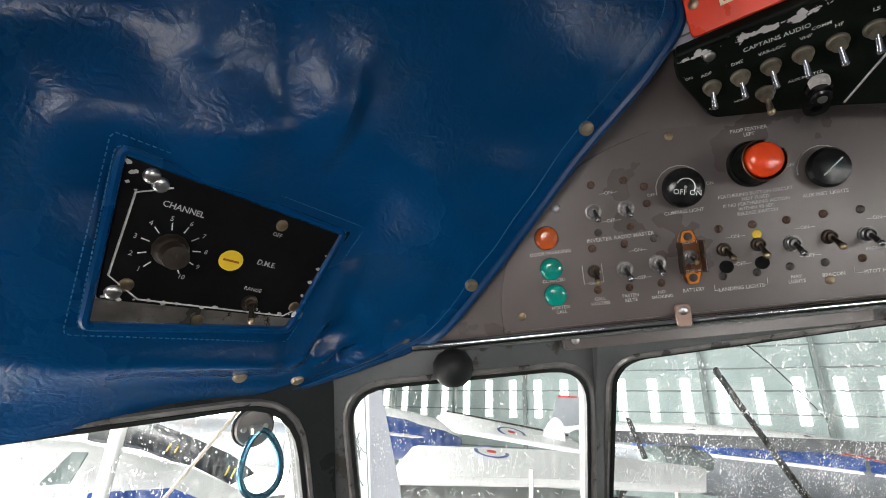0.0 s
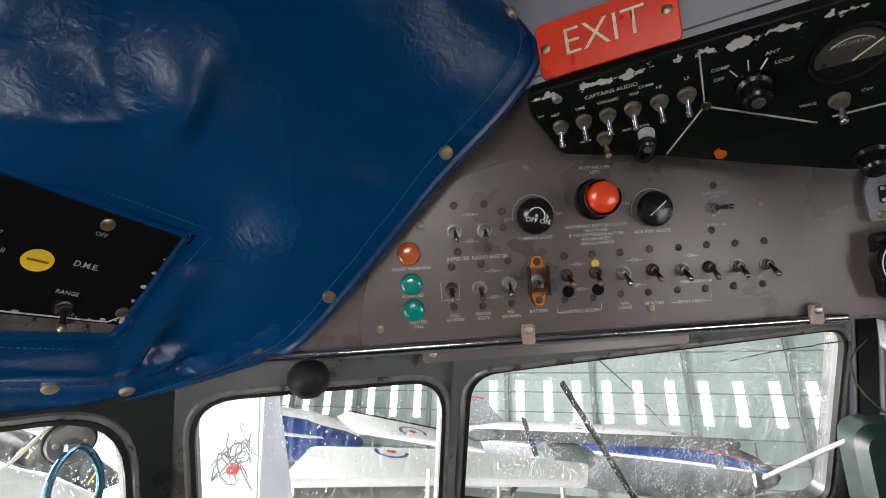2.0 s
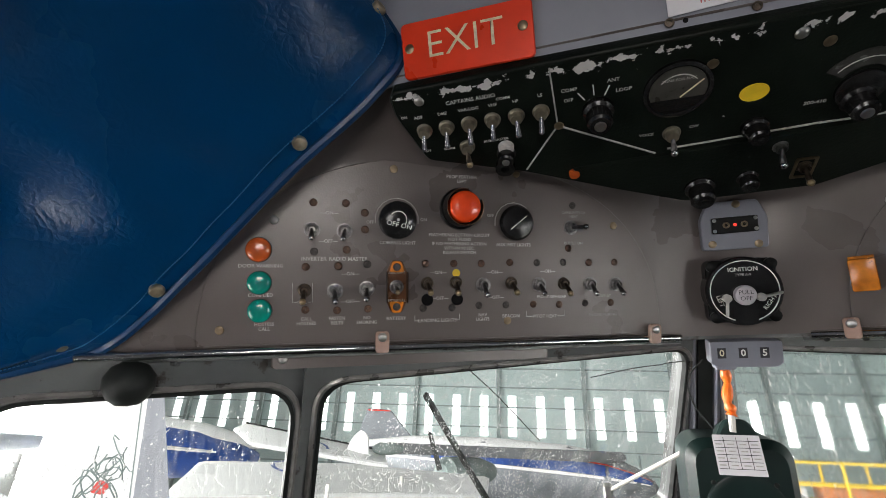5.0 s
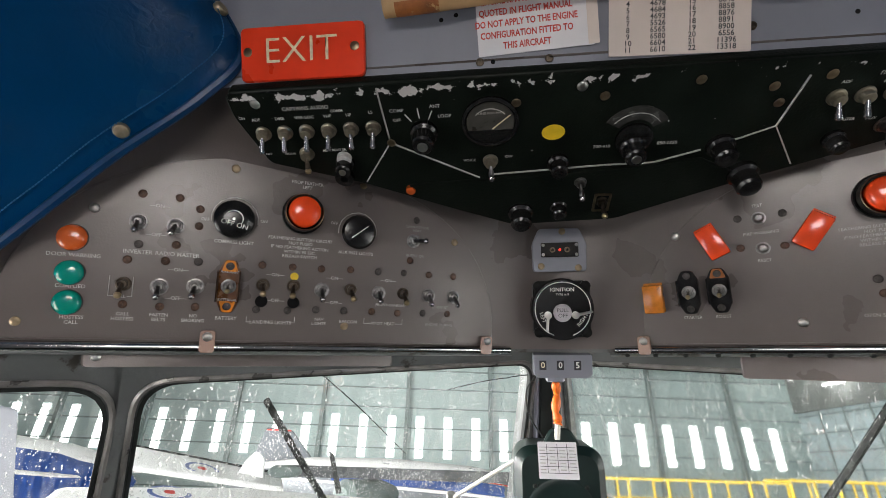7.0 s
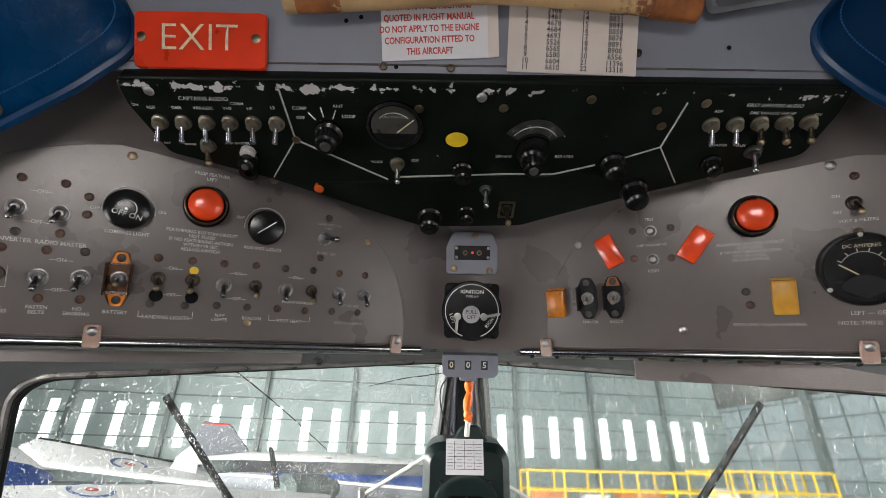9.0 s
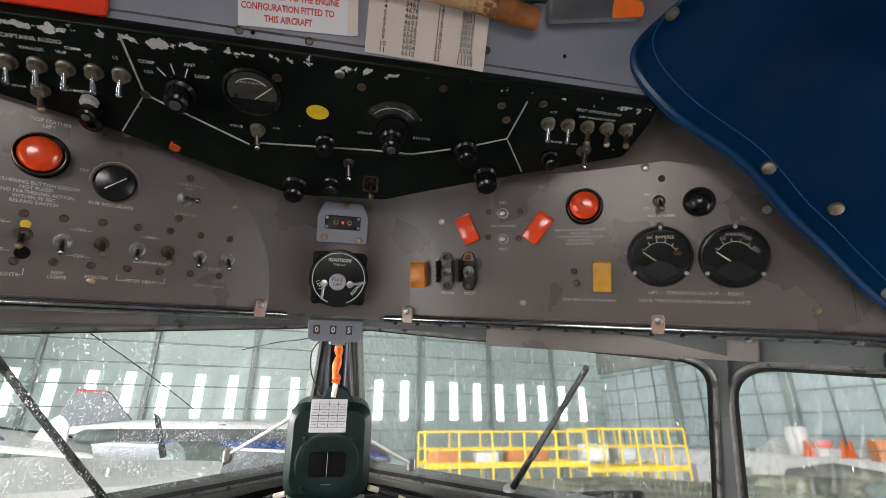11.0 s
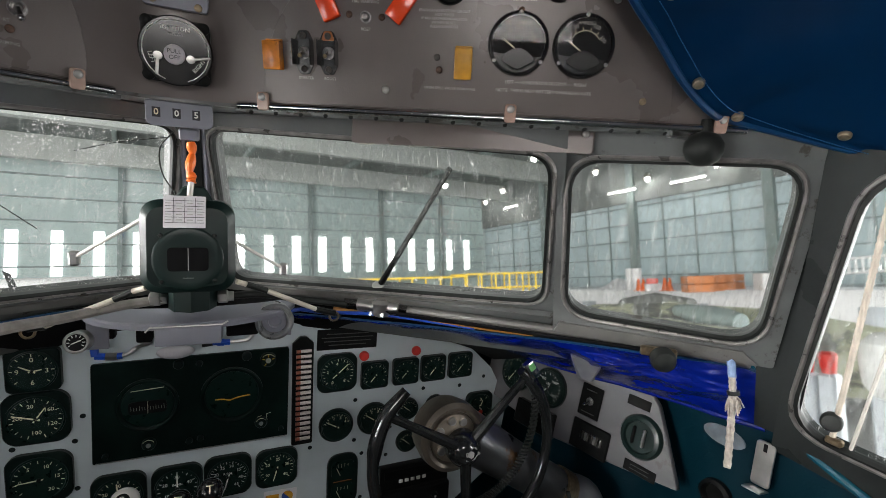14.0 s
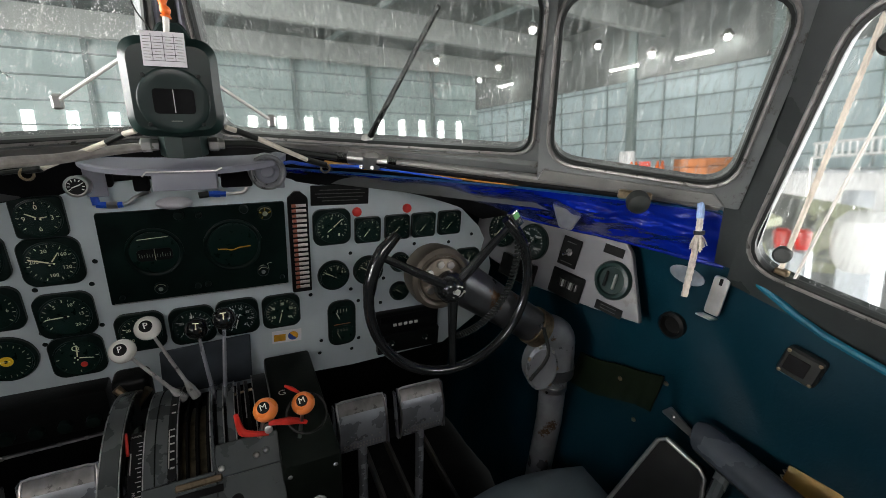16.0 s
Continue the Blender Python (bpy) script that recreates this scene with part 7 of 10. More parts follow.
part("tab", plate(blank(), outline([(-0.028, 0.024), (0.034, 0.020), (0.014, -0.024), (-0.010, -0.020)], 0.006, 4), 0.016, Matrix(), 0.005), material("dull_tab", (0.12, 0.125, 0.135), 0.4, 0.3, 0.2, 40, 0.1), tb_)
kn = thing("rubber_stop", Matrix.Translation((0.628, -0.192, 1.030)), "black rubber knob under the window sill", "stop", "rubber stops")
part("ball", turned([(0.017, -0.006), (0.018, 0.004), (0.0155, 0.011), (0.008, 0.015), (0, 0.016)], 20), RUBBER, kn, m=Vector((-0.5, -0.75, -0.2)).to_track_quat("Z", "Y").to_matrix().to_4x4())
part("bracket", slab((0.050, 0.010, 0.014), pose(0.004, 0.012, 0.006, 0, 0, -40), 0.002, 1), BRASS, kn)
# ---- right-hand side console ----
SC_M = axes((0.734, 0.013, 0.811), (0.23, -0.973, 0.0), (0.20, 0.05, 0.97))
sc = thing("side_console", SC_M, "grey side console with gauges beside the control wheel", "console")
part("board", plate(blank(), outline([(-0.330, 0.032), (-0.09, 0.080), (0.080, 0.092), (0.103, 0.072), (0.164, -0.054), (0.06, -0.068), (-0.118, -0.086), (-0.330, -0.060)], 0.004, 3), 0.012, at(0, 0, -0.012), 0.002), material("console_grey_paint", (0.135, 0.135, 0.14), 0.42, 0.0, 0.15, 12, 0.15, 500, stain=(0.12, 0.115, 0.11), stain_scale=11, stain_at=0.64), sc)
gauge(sc, -0.235, 0.014, 0.044, "round", [(-150, 0.7, 0.001)], numbers("0 5 10 15".split(), 0.62, -140, 280), None, 16)
gauge(sc, -0.135, 0.015, 0.044, "round", [(-140, 0.7, 0.001)], numbers("600 800 1000 1200".split(), 0.6, -120, 240, 0.0075) + [("LBS", 0, 0.25, 0.007)], WHITE, 20)
sp = part("switch_plate", slab((0.050, 0.066, 0.004), at(-0.032, 0.026, 0.002), 0.002, 1), BLACK, sc)
toggle(sc, at(-0.032, 0.026, 0.004), 20, 0)
part("text_bar", slab((0.024, 0.002, 0.0006), at(-0.032, 0.048, 0.0044)), WORN_TEXT, sc)
part("text_bar", slab((0.030, 0.002, 0.0006), at(-0.032, 0.002, 0.0044)), WORN_TEXT, sc)
part("light_plate", slab((0.088, 0.060, 0.006), at(-0.016, -0.046, 0.003), 0.003, 1), BLACK, sc)
part("light_bar", slab((0.050, 0.018, 0.008), at(-0.010, -0.042, 0.008), 0.003, 2), material("smoky_lens", (0.055, 0.054, 0.05), 0.2, 0, 0.4, 60, 0.02), sc, "smoky ribbed light")
for i in range(5):
    part("rib", slab((0.0045, 0.016, 0.003), at(-0.030 + 0.010 * i, -0.042, 0.0125), 0.001, 1), BARE if i in (1, 3) else BAKELITE, sc)
rg = part("regulator", turned([(0.041, 0), (0.041, 0.004), (0.037, 0.010), (0.030, 0.012), (0.028, 0.006), (0, 0.006)], 32), GREEN_BLACK, sc, "round dark regulator", m=at(0.084, 0.006, 0))
for x in (-0.012, 0.008):
    part("pin", slab((0.006, 0.034, 0.006), at(x, 0, 0.010), 0.002, 1), BARE if x > 0 else DARK, rg)
part("label_plate", slab((0.046, 0.019, 0.002), at(0.066, 0.064, 0.001), 0.001, 1), BLACK, sc)
part("label_plate", slab((0.062, 0.020, 0.003), at(0.094, -0.054, 0.0015), 0.001, 1), BLACK, sc)
for y in (-0.050, -0.057):
    part("text_bar", slab((0.036, 0.0016, 0.0005), at(0.094, y, 0.0033)), WORN_TEXT, sc)
part("dark_unit", slab((0.105, 0.055, 0.03), at(-0.155, -0.062, 0.0), 0.003, 1), BLACK, sc, "black unit below the gauges")

# ---- control wheel and column ----
WH_M = axes((0.415, -0.010, 0.822), (1, 0, 0), (0, 0.12, 0.99))
wh = thing("control_wheel", WH_M, "glossy black three-spoked control wheel with open top", "control wheel")
R = 0.163
GLOSS = material("gloss_black_wheel", (0.010, 0.011, 0.011), 0.16, 0.0, 0.3, 30, 0.04, 200, coat=0.4, stain=(0.05, 0.05, 0.05), stain_scale=30, stain_at=0.72)
arc = [Vector((R * math.cos(radians(a)), R * math.sin(radians(a)), 0.004)) for a in range(140, 411, 6)]
arc[0] += Vector((0.016, 0.012, 0))
part("rim", tube(blank(), arc, 0.0098, 12, radii=[0.0085 if i in (0, len(arc) - 1) else 0.0118 if i < 6 or i > len(arc) - 7 else 0.0094 for i in range(len(arc))]), GLOSS, wh)
for a in (150, 44, 270):
    c, s = math.cos(radians(a)), math.sin(radians(a))
    part("spoke", tube(blank(), [(0.018 * c, 0.018 * s, -0.002), (0.7 * R * c, 0.7 * R * s, 0.0), (R * c, R * s, 0.004)], 0.007, 10, radii=(0.0105, 0.0075, 0.0068)), GLOSS, wh)
part("hub", turned([(0.030, -0.022), (0.030, -0.004), (0.024, 0.006), (0.018, 0.012), (0.010, 0.016), (0, 0.017)], 28), GLOSS, wh)
bm = blank()
rnd = random.Random(4)
for i in range(16):
    a, r0 = rnd.uniform(0, 6.28), rnd.uniform(0.0, 0.016)
    o = Vector((r0 * math.cos(a), r0 * math.sin(a), 0.0172 - 0.25 * r0))
    plate(bm, [Vector((rnd.uniform(0.002, 0.0055) * math.cos(t), rnd.uniform(0.002, 0.0055) * math.sin(t), 0)) for t in (0.785 * j for j in range(8))], 0.0005, Matrix.Translation(o))
part("worn_emblem", bm, CHIP, wh, "worn silver emblem on the hub")
coil = []
for i in range(241):
    t = i / 240
    a = radians(38 - 118 * t)
    rr = 0.70 * R + 0.34 * R * (1 - t) ** 3 - 0.10 * R * t
    c0 = Vector((rr * math.cos(a), rr * math.sin(a) - 0.012, -0.020 + 0.024 * (1 - t)))
    n1 = Vector((math.cos(a), math.sin(a), 0))
    ph = i * 2 * math.pi / 6
    coil.append(c0 + n1 * (0.0062 * math.cos(ph)) + Vector((0, 0, 0.0062 * math.sin(ph))))
part("coiled_lead", tube(blank(), coil, 0.0022, 5), RUBBER, wh, "coiled black microphone lead")
cl = part("switch_clip", slab((0.020, 0.034, 0.014), pose(R * 0.74, R * 0.78, 0.012, 0, 0, 32), 0.003, 2), STEEL, wh, "bright press-to-talk switch with green patches")
part("green_patch", slab((0.012, 0.012, 0.003), pose(R * 0.72, R * 0.82, 0.020, 0, 0, 32), 0.001, 1), material("green_patch", (0.10, 0.30, 0.10), 0.4, 0, 0.2, 80, 0), wh)
co = thing("control_column", label="worn alloy control column with elbow joint", category="column")
hubc = WH_M @ Vector((-0.010, 0.012, -0.030))
ax_m = axes(hubc, (1, 0, 0), (0, 0.12, 0.99))
part("drum", turned([(0.058, -0.050), (0.062, -0.020), (0.060, 0.0), (0.052, 0.006), (0.046, 0.004), (0.044, -0.002), (0, -0.002)], 36), material("worn_cream_drum", (0.12, 0.105, 0.085), 0.36, 0.6, 0.3, 30, 0.2, 400, stain=(0.10, 0.06, 0.035), stain_scale=28, stain_at=0.58), co, "bare metal drum behind the wheel", m=ax_m)
part("drum_face", turned([(0.043, -0.004), (0.041, 0.004), (0.020, 0.005), (0, 0.005)], 30), material("worn_bronze_face", (0.30, 0.26, 0.21), 0.36, 0.8, 0.4, 40, 0.15, 400), co, m=ax_m)
for a in (60, 100, 150, 215, 330):
    part("bolt", turned([(0.0075, 0.004), (0.0070, 0.009), (0, 0.0095)], 10), BARE, co, m=ax_m @ at(0.031 * math.cos(radians(a)), 0.031 * math.sin(radians(a)), 0))
A0, A1, A2, A3 = hubc + Vector((0.03, 0.030, -0.01)), Vector((0.650, 0.010, 0.675)), Vector((0.702, 0.000, 0.615)), Vector((0.718, 0.000, 0.40))
part("arm", tube(blank(), [A0, A0.lerp(A1, 0.5), A1], 0.040, 24, radii=(0.046, 0.040, 0.038)), COLUMN, co)
part("arm_collar", tube(blank(), [A1.lerp(A0, 0.10), A1], 0.043, 24), BRASS, co, "rust-stained collar")
part("elbow", tube(blank(), spline([A1, A1.lerp(A2, 0.55) + Vector((0.016, 0, 0.012)), A2, A2 + Vector((0.006, 0, -0.05))], 6), 0.040, 20), LIT_COLUMN, co)
part("chain_case", turned([(0.040, -0.018), (0.040, 0.018), (0.034, 0.024), (0, 0.024)], 24), LIT_COLUMN, co, m=Matrix.Translation((0.645, -0.015, 0.600)) @ pose(0, 0, 0, 80, 0, -20) @ Matrix.Diagonal((0.9, 1.35, 1, 1)))
part("tube", tube(blank(), [A2 + Vector((0.003, 0, -0.03)), A3, Vector((0.712, 0.0, 0.06))], 0.031, 20), LIT_COLUMN, co)
part("tube_band", tube(blank(), [A2.lerp(A3, 0.42), A2.lerp(A3, 0.50)], 0.033, 20), BARE, co, "polished band")
for i in range(7):
    a = 2 * math.pi * i / 7
    part("elbow_bolt", turned([(0.0055, 0), (0.0050, 0.004), (0, 0.005)], 8), BRASS if i % 3 == 0 else BARE, co, m=Matrix.Translation((0.645, -0.015, 0.600)) @ pose(0, 0, 0, 80, 0, -20) @ at(0.032 * math.cos(a), 0.048 * math.sin(a), 0.018))
part("elbow_collar", tube(blank(), [A2 + Vector((0.004, 0, -0.035)), A2 + Vector((0.006, 0, -0.062))], 0.043, 20), COLUMN, co, "dark clamp ring under the elbow")
part("floor_boot", turned([(0.075, 0), (0.07, 0.02), (0.045, 0.06), (0.036, 0.08)], 20), RUBBER, co, m=Matrix.Translation((0.712, 0.0, 0.0)))
part("hose", tube(blank(), spline([A1 + Vector((-0.02, -0.035, 0.03)), A1 + Vector((-0.012, -0.055, -0.03)), A1 + Vector((-0.045, -0.050, -0.09))], 6), 0.004, 8), RUBBER, co)

# ---- rudder pedals ----
def pedal(x):
    p = thing("rudder_pedal", axes((x, 0.19, 0.36), (1, 0, 0), (0, 0.30, 1.0)), "bare alloy rudder pedal with a row of rivets", "pedal", "rudder pedals")
    part("plate", sheet(blank(), lambda a, b: Vector((-0.060 + 0.120 * a, -0.052 + 0.132 * b, 0.030 * math.cos((b - 0.55) * 2.7) + 0.006 * (1 - b))), 6, 12, 0.004), PEDAL, p)
    def face(a, b):
        return Vector((-0.060 + 0.120 * a, -0.052 + 0.132 * b, 0.030 * math.cos((b - 0.55) * 2.7) + 0.006 * (1 - b) + 0.003))
    part("rolled_edge", tube(blank(), [face(0.01, i / 10) for i in range(10)] + [face(0.03, 0.98)] + [face(i / 8, 1.0) for i in range(1, 8)] + [face(0.97, 0.98)] + [face(0.99, i / 10) for i in range(9, -1, -1)], 0.0026, 6), BARE, p, "bright rubbed edge")
    for s in (-1, 1):
        part("side_arm", slab((0.005, 0.125, 0.018), at(s * 0.0645, 0.010, 0.008), 0.002, 1), PEDAL, p)
    part("top_band", sheet(blank(), lambda a, b: face(0.04 + 0.92 * a, 0.78 + 0.20 * b) + Vector((0, 0, 0.0015)), 6, 4, 0.0015), BEAD, p, "paler band along the top")
    for k in range(2):
        for i in range(13):
            q = face(0.10 + 0.065 * i, 0.10 + 0.075 * k)
            part("rivet", steel_screw, None, p, m=Matrix.Translation(q + Vector((0, 0, 0.001))) @ Matrix.Scale(0.55, 4))
    for i in range(5):
        part("rivet", steel_screw, None, p, m=Matrix.Translation(face(0.16 + 0.165 * i, 0.30) + Vector((0, 0, 0.001))) @ Matrix.Scale(0.5, 4))
    part("hanger", tube(blank(), [(0, -0.045, 0.0), (0.0, -0.20, -0.03), (0.0, -0.33, -0.06)], 0.012, 10), PEDAL, p)
    part("track", slab((0.115, 0.30, 0.006), pose(0, -0.33, -0.01, 60, 0, 0), 0.001, 1), DARK, p, "black foot track")
    for s in (-1, 1):
        part("track_edge", slab((0.006, 0.30, 0.014), pose(s * 0.060, -0.33, -0.006, 60, 0, 0), 0.001, 1), BARE, p)
    return p


for x in (0.293, 0.448, -0.293, -0.448):
    pedal(x)

for x in (0.315, 0.512, -0.315, -0.512):
    fc = thing("foot_channel", Matrix.Translation((x, 0.30, 0.0)), "dark foot well between two scuffed metal rails", "foot channel", "foot channels")
    part("well", slab((0.112, 0.34, 0.012), at(0, 0, -0.004), 0.002, 1), DARK, fc, "black well")
    for q in (-1, 1):
        part("rail", slab((0.012, 0.36, 0.036), at(q * 0.061, 0, 0.012), 0.003, 1), SILL_METAL, fc)

# ---- throttle pedestal ----
pd = thing("throttle_pedestal", Matrix.Translation((0.0, 0.0, 0.0)), "dark grey throttle pedestal with curved quadrant", "pedestal")
C_Y, C_Z, RQ = 0.02, 0.455, 0.203
WORN = material("worn_brass_slot", (0.10, 0.085, 0.05), 0.45, 0.6, 0.6, 60, 0.2, 300)
EDGE = material("rubbed_edge", (0.42, 0.42, 0.40), 0.3, 0.7, 0.4, 90, 0.1, 500)


def drum(x0, x1, r, a0=-40, a1=33, n=20):
    bm = blank()
    rows = []
    for x in (x0, x1):
        rows.append([bm.verts.new((x, C_Y - r * math.sin(radians(a)), C_Z + r * math.cos(radians(a)))) for a in (a0 + (a1 - a0) * i / n for i in range(n + 1))])
    for i in range(n):
        bm.faces.new((rows[0][i], rows[0][i + 1], rows[1][i + 1], rows[1][i]))
    for k in (0, 1):
        c = bm.verts.new(((x0, x1)[k], C_Y, C_Z - 0.08))
        for i in range(n):
            bm.faces.new((rows[k][i], rows[k][i + 1], c))
    return bm


def rim_line(x, r, a0=-40, a1=33):
    """A rubbed bright edge along the quadrant."""
    return tube(blank(), [(x, C_Y - r * math.sin(radians(a)), C_Z + r * math.cos(radians(a))) for a in (a0 + (a1 - a0) * i / 18 for i in range(19))], 0.0011, 4)


def quad_m(x, a, r, lift=0.0):
    """Axes on the quadrant at angle a: x across, y up the curve, z outwards."""
    a = radians(a)
    return axes((x, C_Y - (r + lift) * math.sin(a), C_Z + (r + lift) * math.cos(a)), (1, 0, 0), (0, math.cos(a), math.sin(a)))


part("left_housing", drum(-0.099, -0.068, RQ), PEDESTAL, pd)
part("housing_groove", rim_line(-0.0845, RQ + 0.0003), DARK, pd)
part("rubbed_edge", rim_line(-0.099, RQ), EDGE, pd, "rubbed bright edge")
part("scale_strip", drum(-0.068, -0.0555, RQ + 0.001), BLACK, pd, "black strip with white marks")
part("rubbed_edge", rim_line(-0.0555, RQ + 0.001), EDGE, pd)
for i, a in enumerate((-6, 0, 10, 13.5, 17, 20.5, 24, 27.5)):
    part("scale_mark", slab((0.0058, 0.0022, 0.0008), quad_m(-0.0618, a, RQ, 0.0015)), FADED, pd)
part("arrow_mark", slab((0.0012, 0.062, 0.0008), quad_m(-0.0660, 19, RQ, 0.0012)), FADED, pd)
part("end_knob", turned([(0.0065, 0), (0.0062, 0.004), (0, 0.0045)], 12), BLACK, pd, m=quad_m(-0.062, 31, RQ, 0.002))
part("slot_floor", drum(-0.0555, -0.010, RQ - 0.042), WORN, pd, "dark worn lever slots")
for x0, x1 in ((-0.0475, -0.0445), (-0.034, -0.030), (-0.0185, -0.0155)):
    part("slot_rib", drum(x0, x1, RQ - 0.022), DARK, pd)
part("slot_wall", drum(-0.0105, -0.006, RQ), PEDESTAL, pd)
part("rubbed_edge", rim_line(-0.0105, RQ), EDGE, pd)
RR = RQ - 0.008
part("rib_floor", drum(-0.006, 0.058, RR - 0.020), DARK, pd)
for x0, x1 in ((0.000, 0.009), (0.0145, 0.0265)):
    part("slot_rib", drum(x0, x1, RR), PEDESTAL, pd)
    part("rubbed_edge", rim_line(x1, RR), EDGE, pd)
for x0, x1 in ((0.032, 0.037), (0.044, 0.050)):
    part("slot_rib", drum(x0, x1, RR - 0.004), BLACK, pd)
    part("rubbed_edge", rim_line(x0, RR - 0.004, -40, 10), EDGE, pd)
part("stop_rail", rod((0.026, C_Y + 0.050, C_Z + 0.176), (0.060, C_Y + 0.050, C_Z + 0.180), 0.0025, 6), BRASS, pd)
part("arch_strip", drum(0.058, 0.083, RR + 0.004), BLACK, pd, "black arched strip with white lettering")
part("rubbed_edge", rim_line(0.058, RR + 0.004, -40, 20), EDGE, pd)
part("rubbed_edge", rim_line(0.083, RR + 0.004, -40, 20), EDGE, pd)
# sloping front plates
FP = quad_m(0.0, 33, RQ)
part("front_plate", slab((0.096, 0.190, 0.006), FP @ at(-0.053, -0.095, -0.003), 0.002, 1), PEDESTAL, pd)
part("front_plate", slab((0.094, 0.170, 0.006), FP @ at(0.0405, -0.092, -0.007), 0.002, 1), PEDESTAL, pd)
part("cover_plate", slab((0.092, 0.050, 0.006), FP @ at(0.0405, 0.012, -0.003), 0.002, 1), PEDESTAL, pd, "grey cover plate")
part("stop_bar", slab((0.062, 0.010, 0.006), FP @ at(-0.028, -0.012, 0.002), 0.002, 1), BRASS, pd, "worn brass stop bar")
part("stop_slot", slab((0.062, 0.010, 0.002), FP @ at(-0.028, -0.026, 0.0006), 0.0008, 1), DARK, pd)
part("round_hole", turned([(0.0085, 0), (0.0085, 0.0008), (0, 0.0008)], 18), DARK, pd, m=FP @ at(0.020, -0.048, -0.004))
for x, y in ((0.052, 0.006), (0.066, 0.010), (0.002, 0.000)):
    part("screw", steel_screw, None, pd, m=FP @ at(x, y, 0.0005))
# elevator trim wheel with its scale
rim_m = pose(-0.138, C_Y, C_Z, 0, 90, 0)
part("trim_wheel", turned([(0.150, -0.004), (0.204, -0.006), (0.208, -0.013), (0.214, -0.011), (0.214, 0.011), (0.208, 0.013), (0.204, 0.006), (0.150, 0.004), (0.150, -0.004)], 64), PEDESTAL, pd, "grey elevator trim wheel", m=rim_m)
for k in range(6):
    a = radians(60 * k + 20)
    part("wheel_spoke", slab((0.012, 0.150, 0.020), pose(-0.138, C_Y - 0.078 * math.sin(a), C_Z + 0.078 * math.cos(a), 90 + math.degrees(a), 0, 0), 0.002, 1), PEDESTAL, pd)
for x in (-0.1505, -0.1255):
    part("rubbed_edge", tube(blank(), [(x, C_Y - 0.2125 * math.sin(radians(a)), C_Z + 0.2125 * math.cos(radians(a))) for a in range(-40, 61, 5)], 0.0011, 4), EDGE, pd)
part("trim_scale", drum(-0.1185, -0.1005, RQ - 0.004, 6, 60), BLACK, pd, "black trim scale")
for i in range(24):
    part("trim_mark", slab((0.0075 if i % 3 == 0 else 0.0045, 0.0012, 0.0006), quad_m(-0.1040 - (0.0012 if i % 3 == 0 else 0), 12 + 1.9 * i, RQ - 0.003)), FADED, pd)
part("trim_arrow", slab((0.0014, 0.032, 0.0006), quad_m(-0.1155, 21, RQ - 0.003)), FADED, pd)
lettering("NOSE", 0.0052, FADED, pd, quad_m(-0.1105, 8.5, RQ - 0.0028))
lettering("DN", 0.0056, FADED, pd, quad_m(-0.1105, 34, RQ - 0.0028) @ at(0, 0, 0, 90))
part("red_pointer", slab((0.004, 0.040, 0.006), quad_m(-0.1215, 12, RQ + 0.0) @ at(0, 0, 0, 8), 0.001, 1), RED_PAINT, pd, "red trim pointer")
part("right_box", slab((0.090, 0.30, 0.37), at(0.130, 0.02, 0.445), 0.006, 2), CHIPPED, pd, "black mixture control box")
part("lower_body", slab((0.270, 0.36, 0.42), at(0.015, 0.05, 0.21), 0.006, 2), PEDESTAL, pd)


LEVER_STEEL = material("grey_lever_steel", (0.46, 0.46, 0.45), 0.3, 0.45, 0.25, 60, 0.1, 500)


def lever(thick, base, top, knob, r, letter, ink, arm_mat, label):
    lv = part("control_lever", tube(blank(), [base, Vector(base).lerp(Vector(top), 0.12), Vector(base).lerp(Vector(top), 0.24), top], 0.0032, 8, radii=(thick, thick * 0.9, 0.0034, 0.0026)), arm_mat, pd, "bare steel lever")
    km = (axes(top, (0.95, 0, 0.22), (0, 0.80, 0.58)) if knob is ORANGE_KNOB else axes(top, (1, 0, 0), (0, 0.62, 0.76))) @ at(0, 0, 0, letter[1])
    kb = part("knob", turned([(0, -r), (0.5 * r, -0.87 * r), (0.87 * r, -0.5 * r), (r, 0), (0.87 * r, 0.5 * r), (0.5 * r, 0.87 * r), (0, r)], 24), knob, lv, label, m=km)
    bm = turned([(r * 0.48, r * 0.885), (r * 0.25, r * 0.985), (0, r * 1.012)], 24)
    if ink is not None:
        dsc = bpy.data.objects.new("letter_disc", mesh_of("letter_disc", bm, ink))
        scene.collection.objects.link(dsc)
        dsc.parent, dsc.matrix_basis = lv, km
    lettering(letter[0], r * (0.72 if knob is not GLOSS else 0.9), WHITE if knob is not GLOSS else CREAM, lv, km @ at(0, 0, r * 1.03))


lever(0.0085, (-0.051, 0.075, 0.640), (-0.124, 0.082, 0.752), WHITE_KNOB, 0.0195, ("P", 10), DIAL, LEVER_STEEL, "white propeller lever knob")
lever(0.0085, (-0.032, 0.070, 0.645), (-0.084, 0.080, 0.788), WHITE_KNOB, 0.0195, ("P", 10), DIAL, LEVER_STEEL, "white propeller lever knob")
lever(0.0042, (-0.003, 0.060, 0.630), (-0.014, 0.055, 0.787), GLOSS, 0.0180, ("T", -5), None, PEDAL, "black throttle knob")
lever(0.0042, (0.012, 0.050, 0.630), (0.028, 0.030, 0.812), GLOSS, 0.0180, ("T", 0), None, PEDAL, "black throttle knob")
lever(0.0050, (0.060, -0.060, 0.640), (0.070, -0.130, 0.748), ORANGE_KNOB, 0.0170, ("M", 0), DIAL, BARE, "orange mixture lever knob")
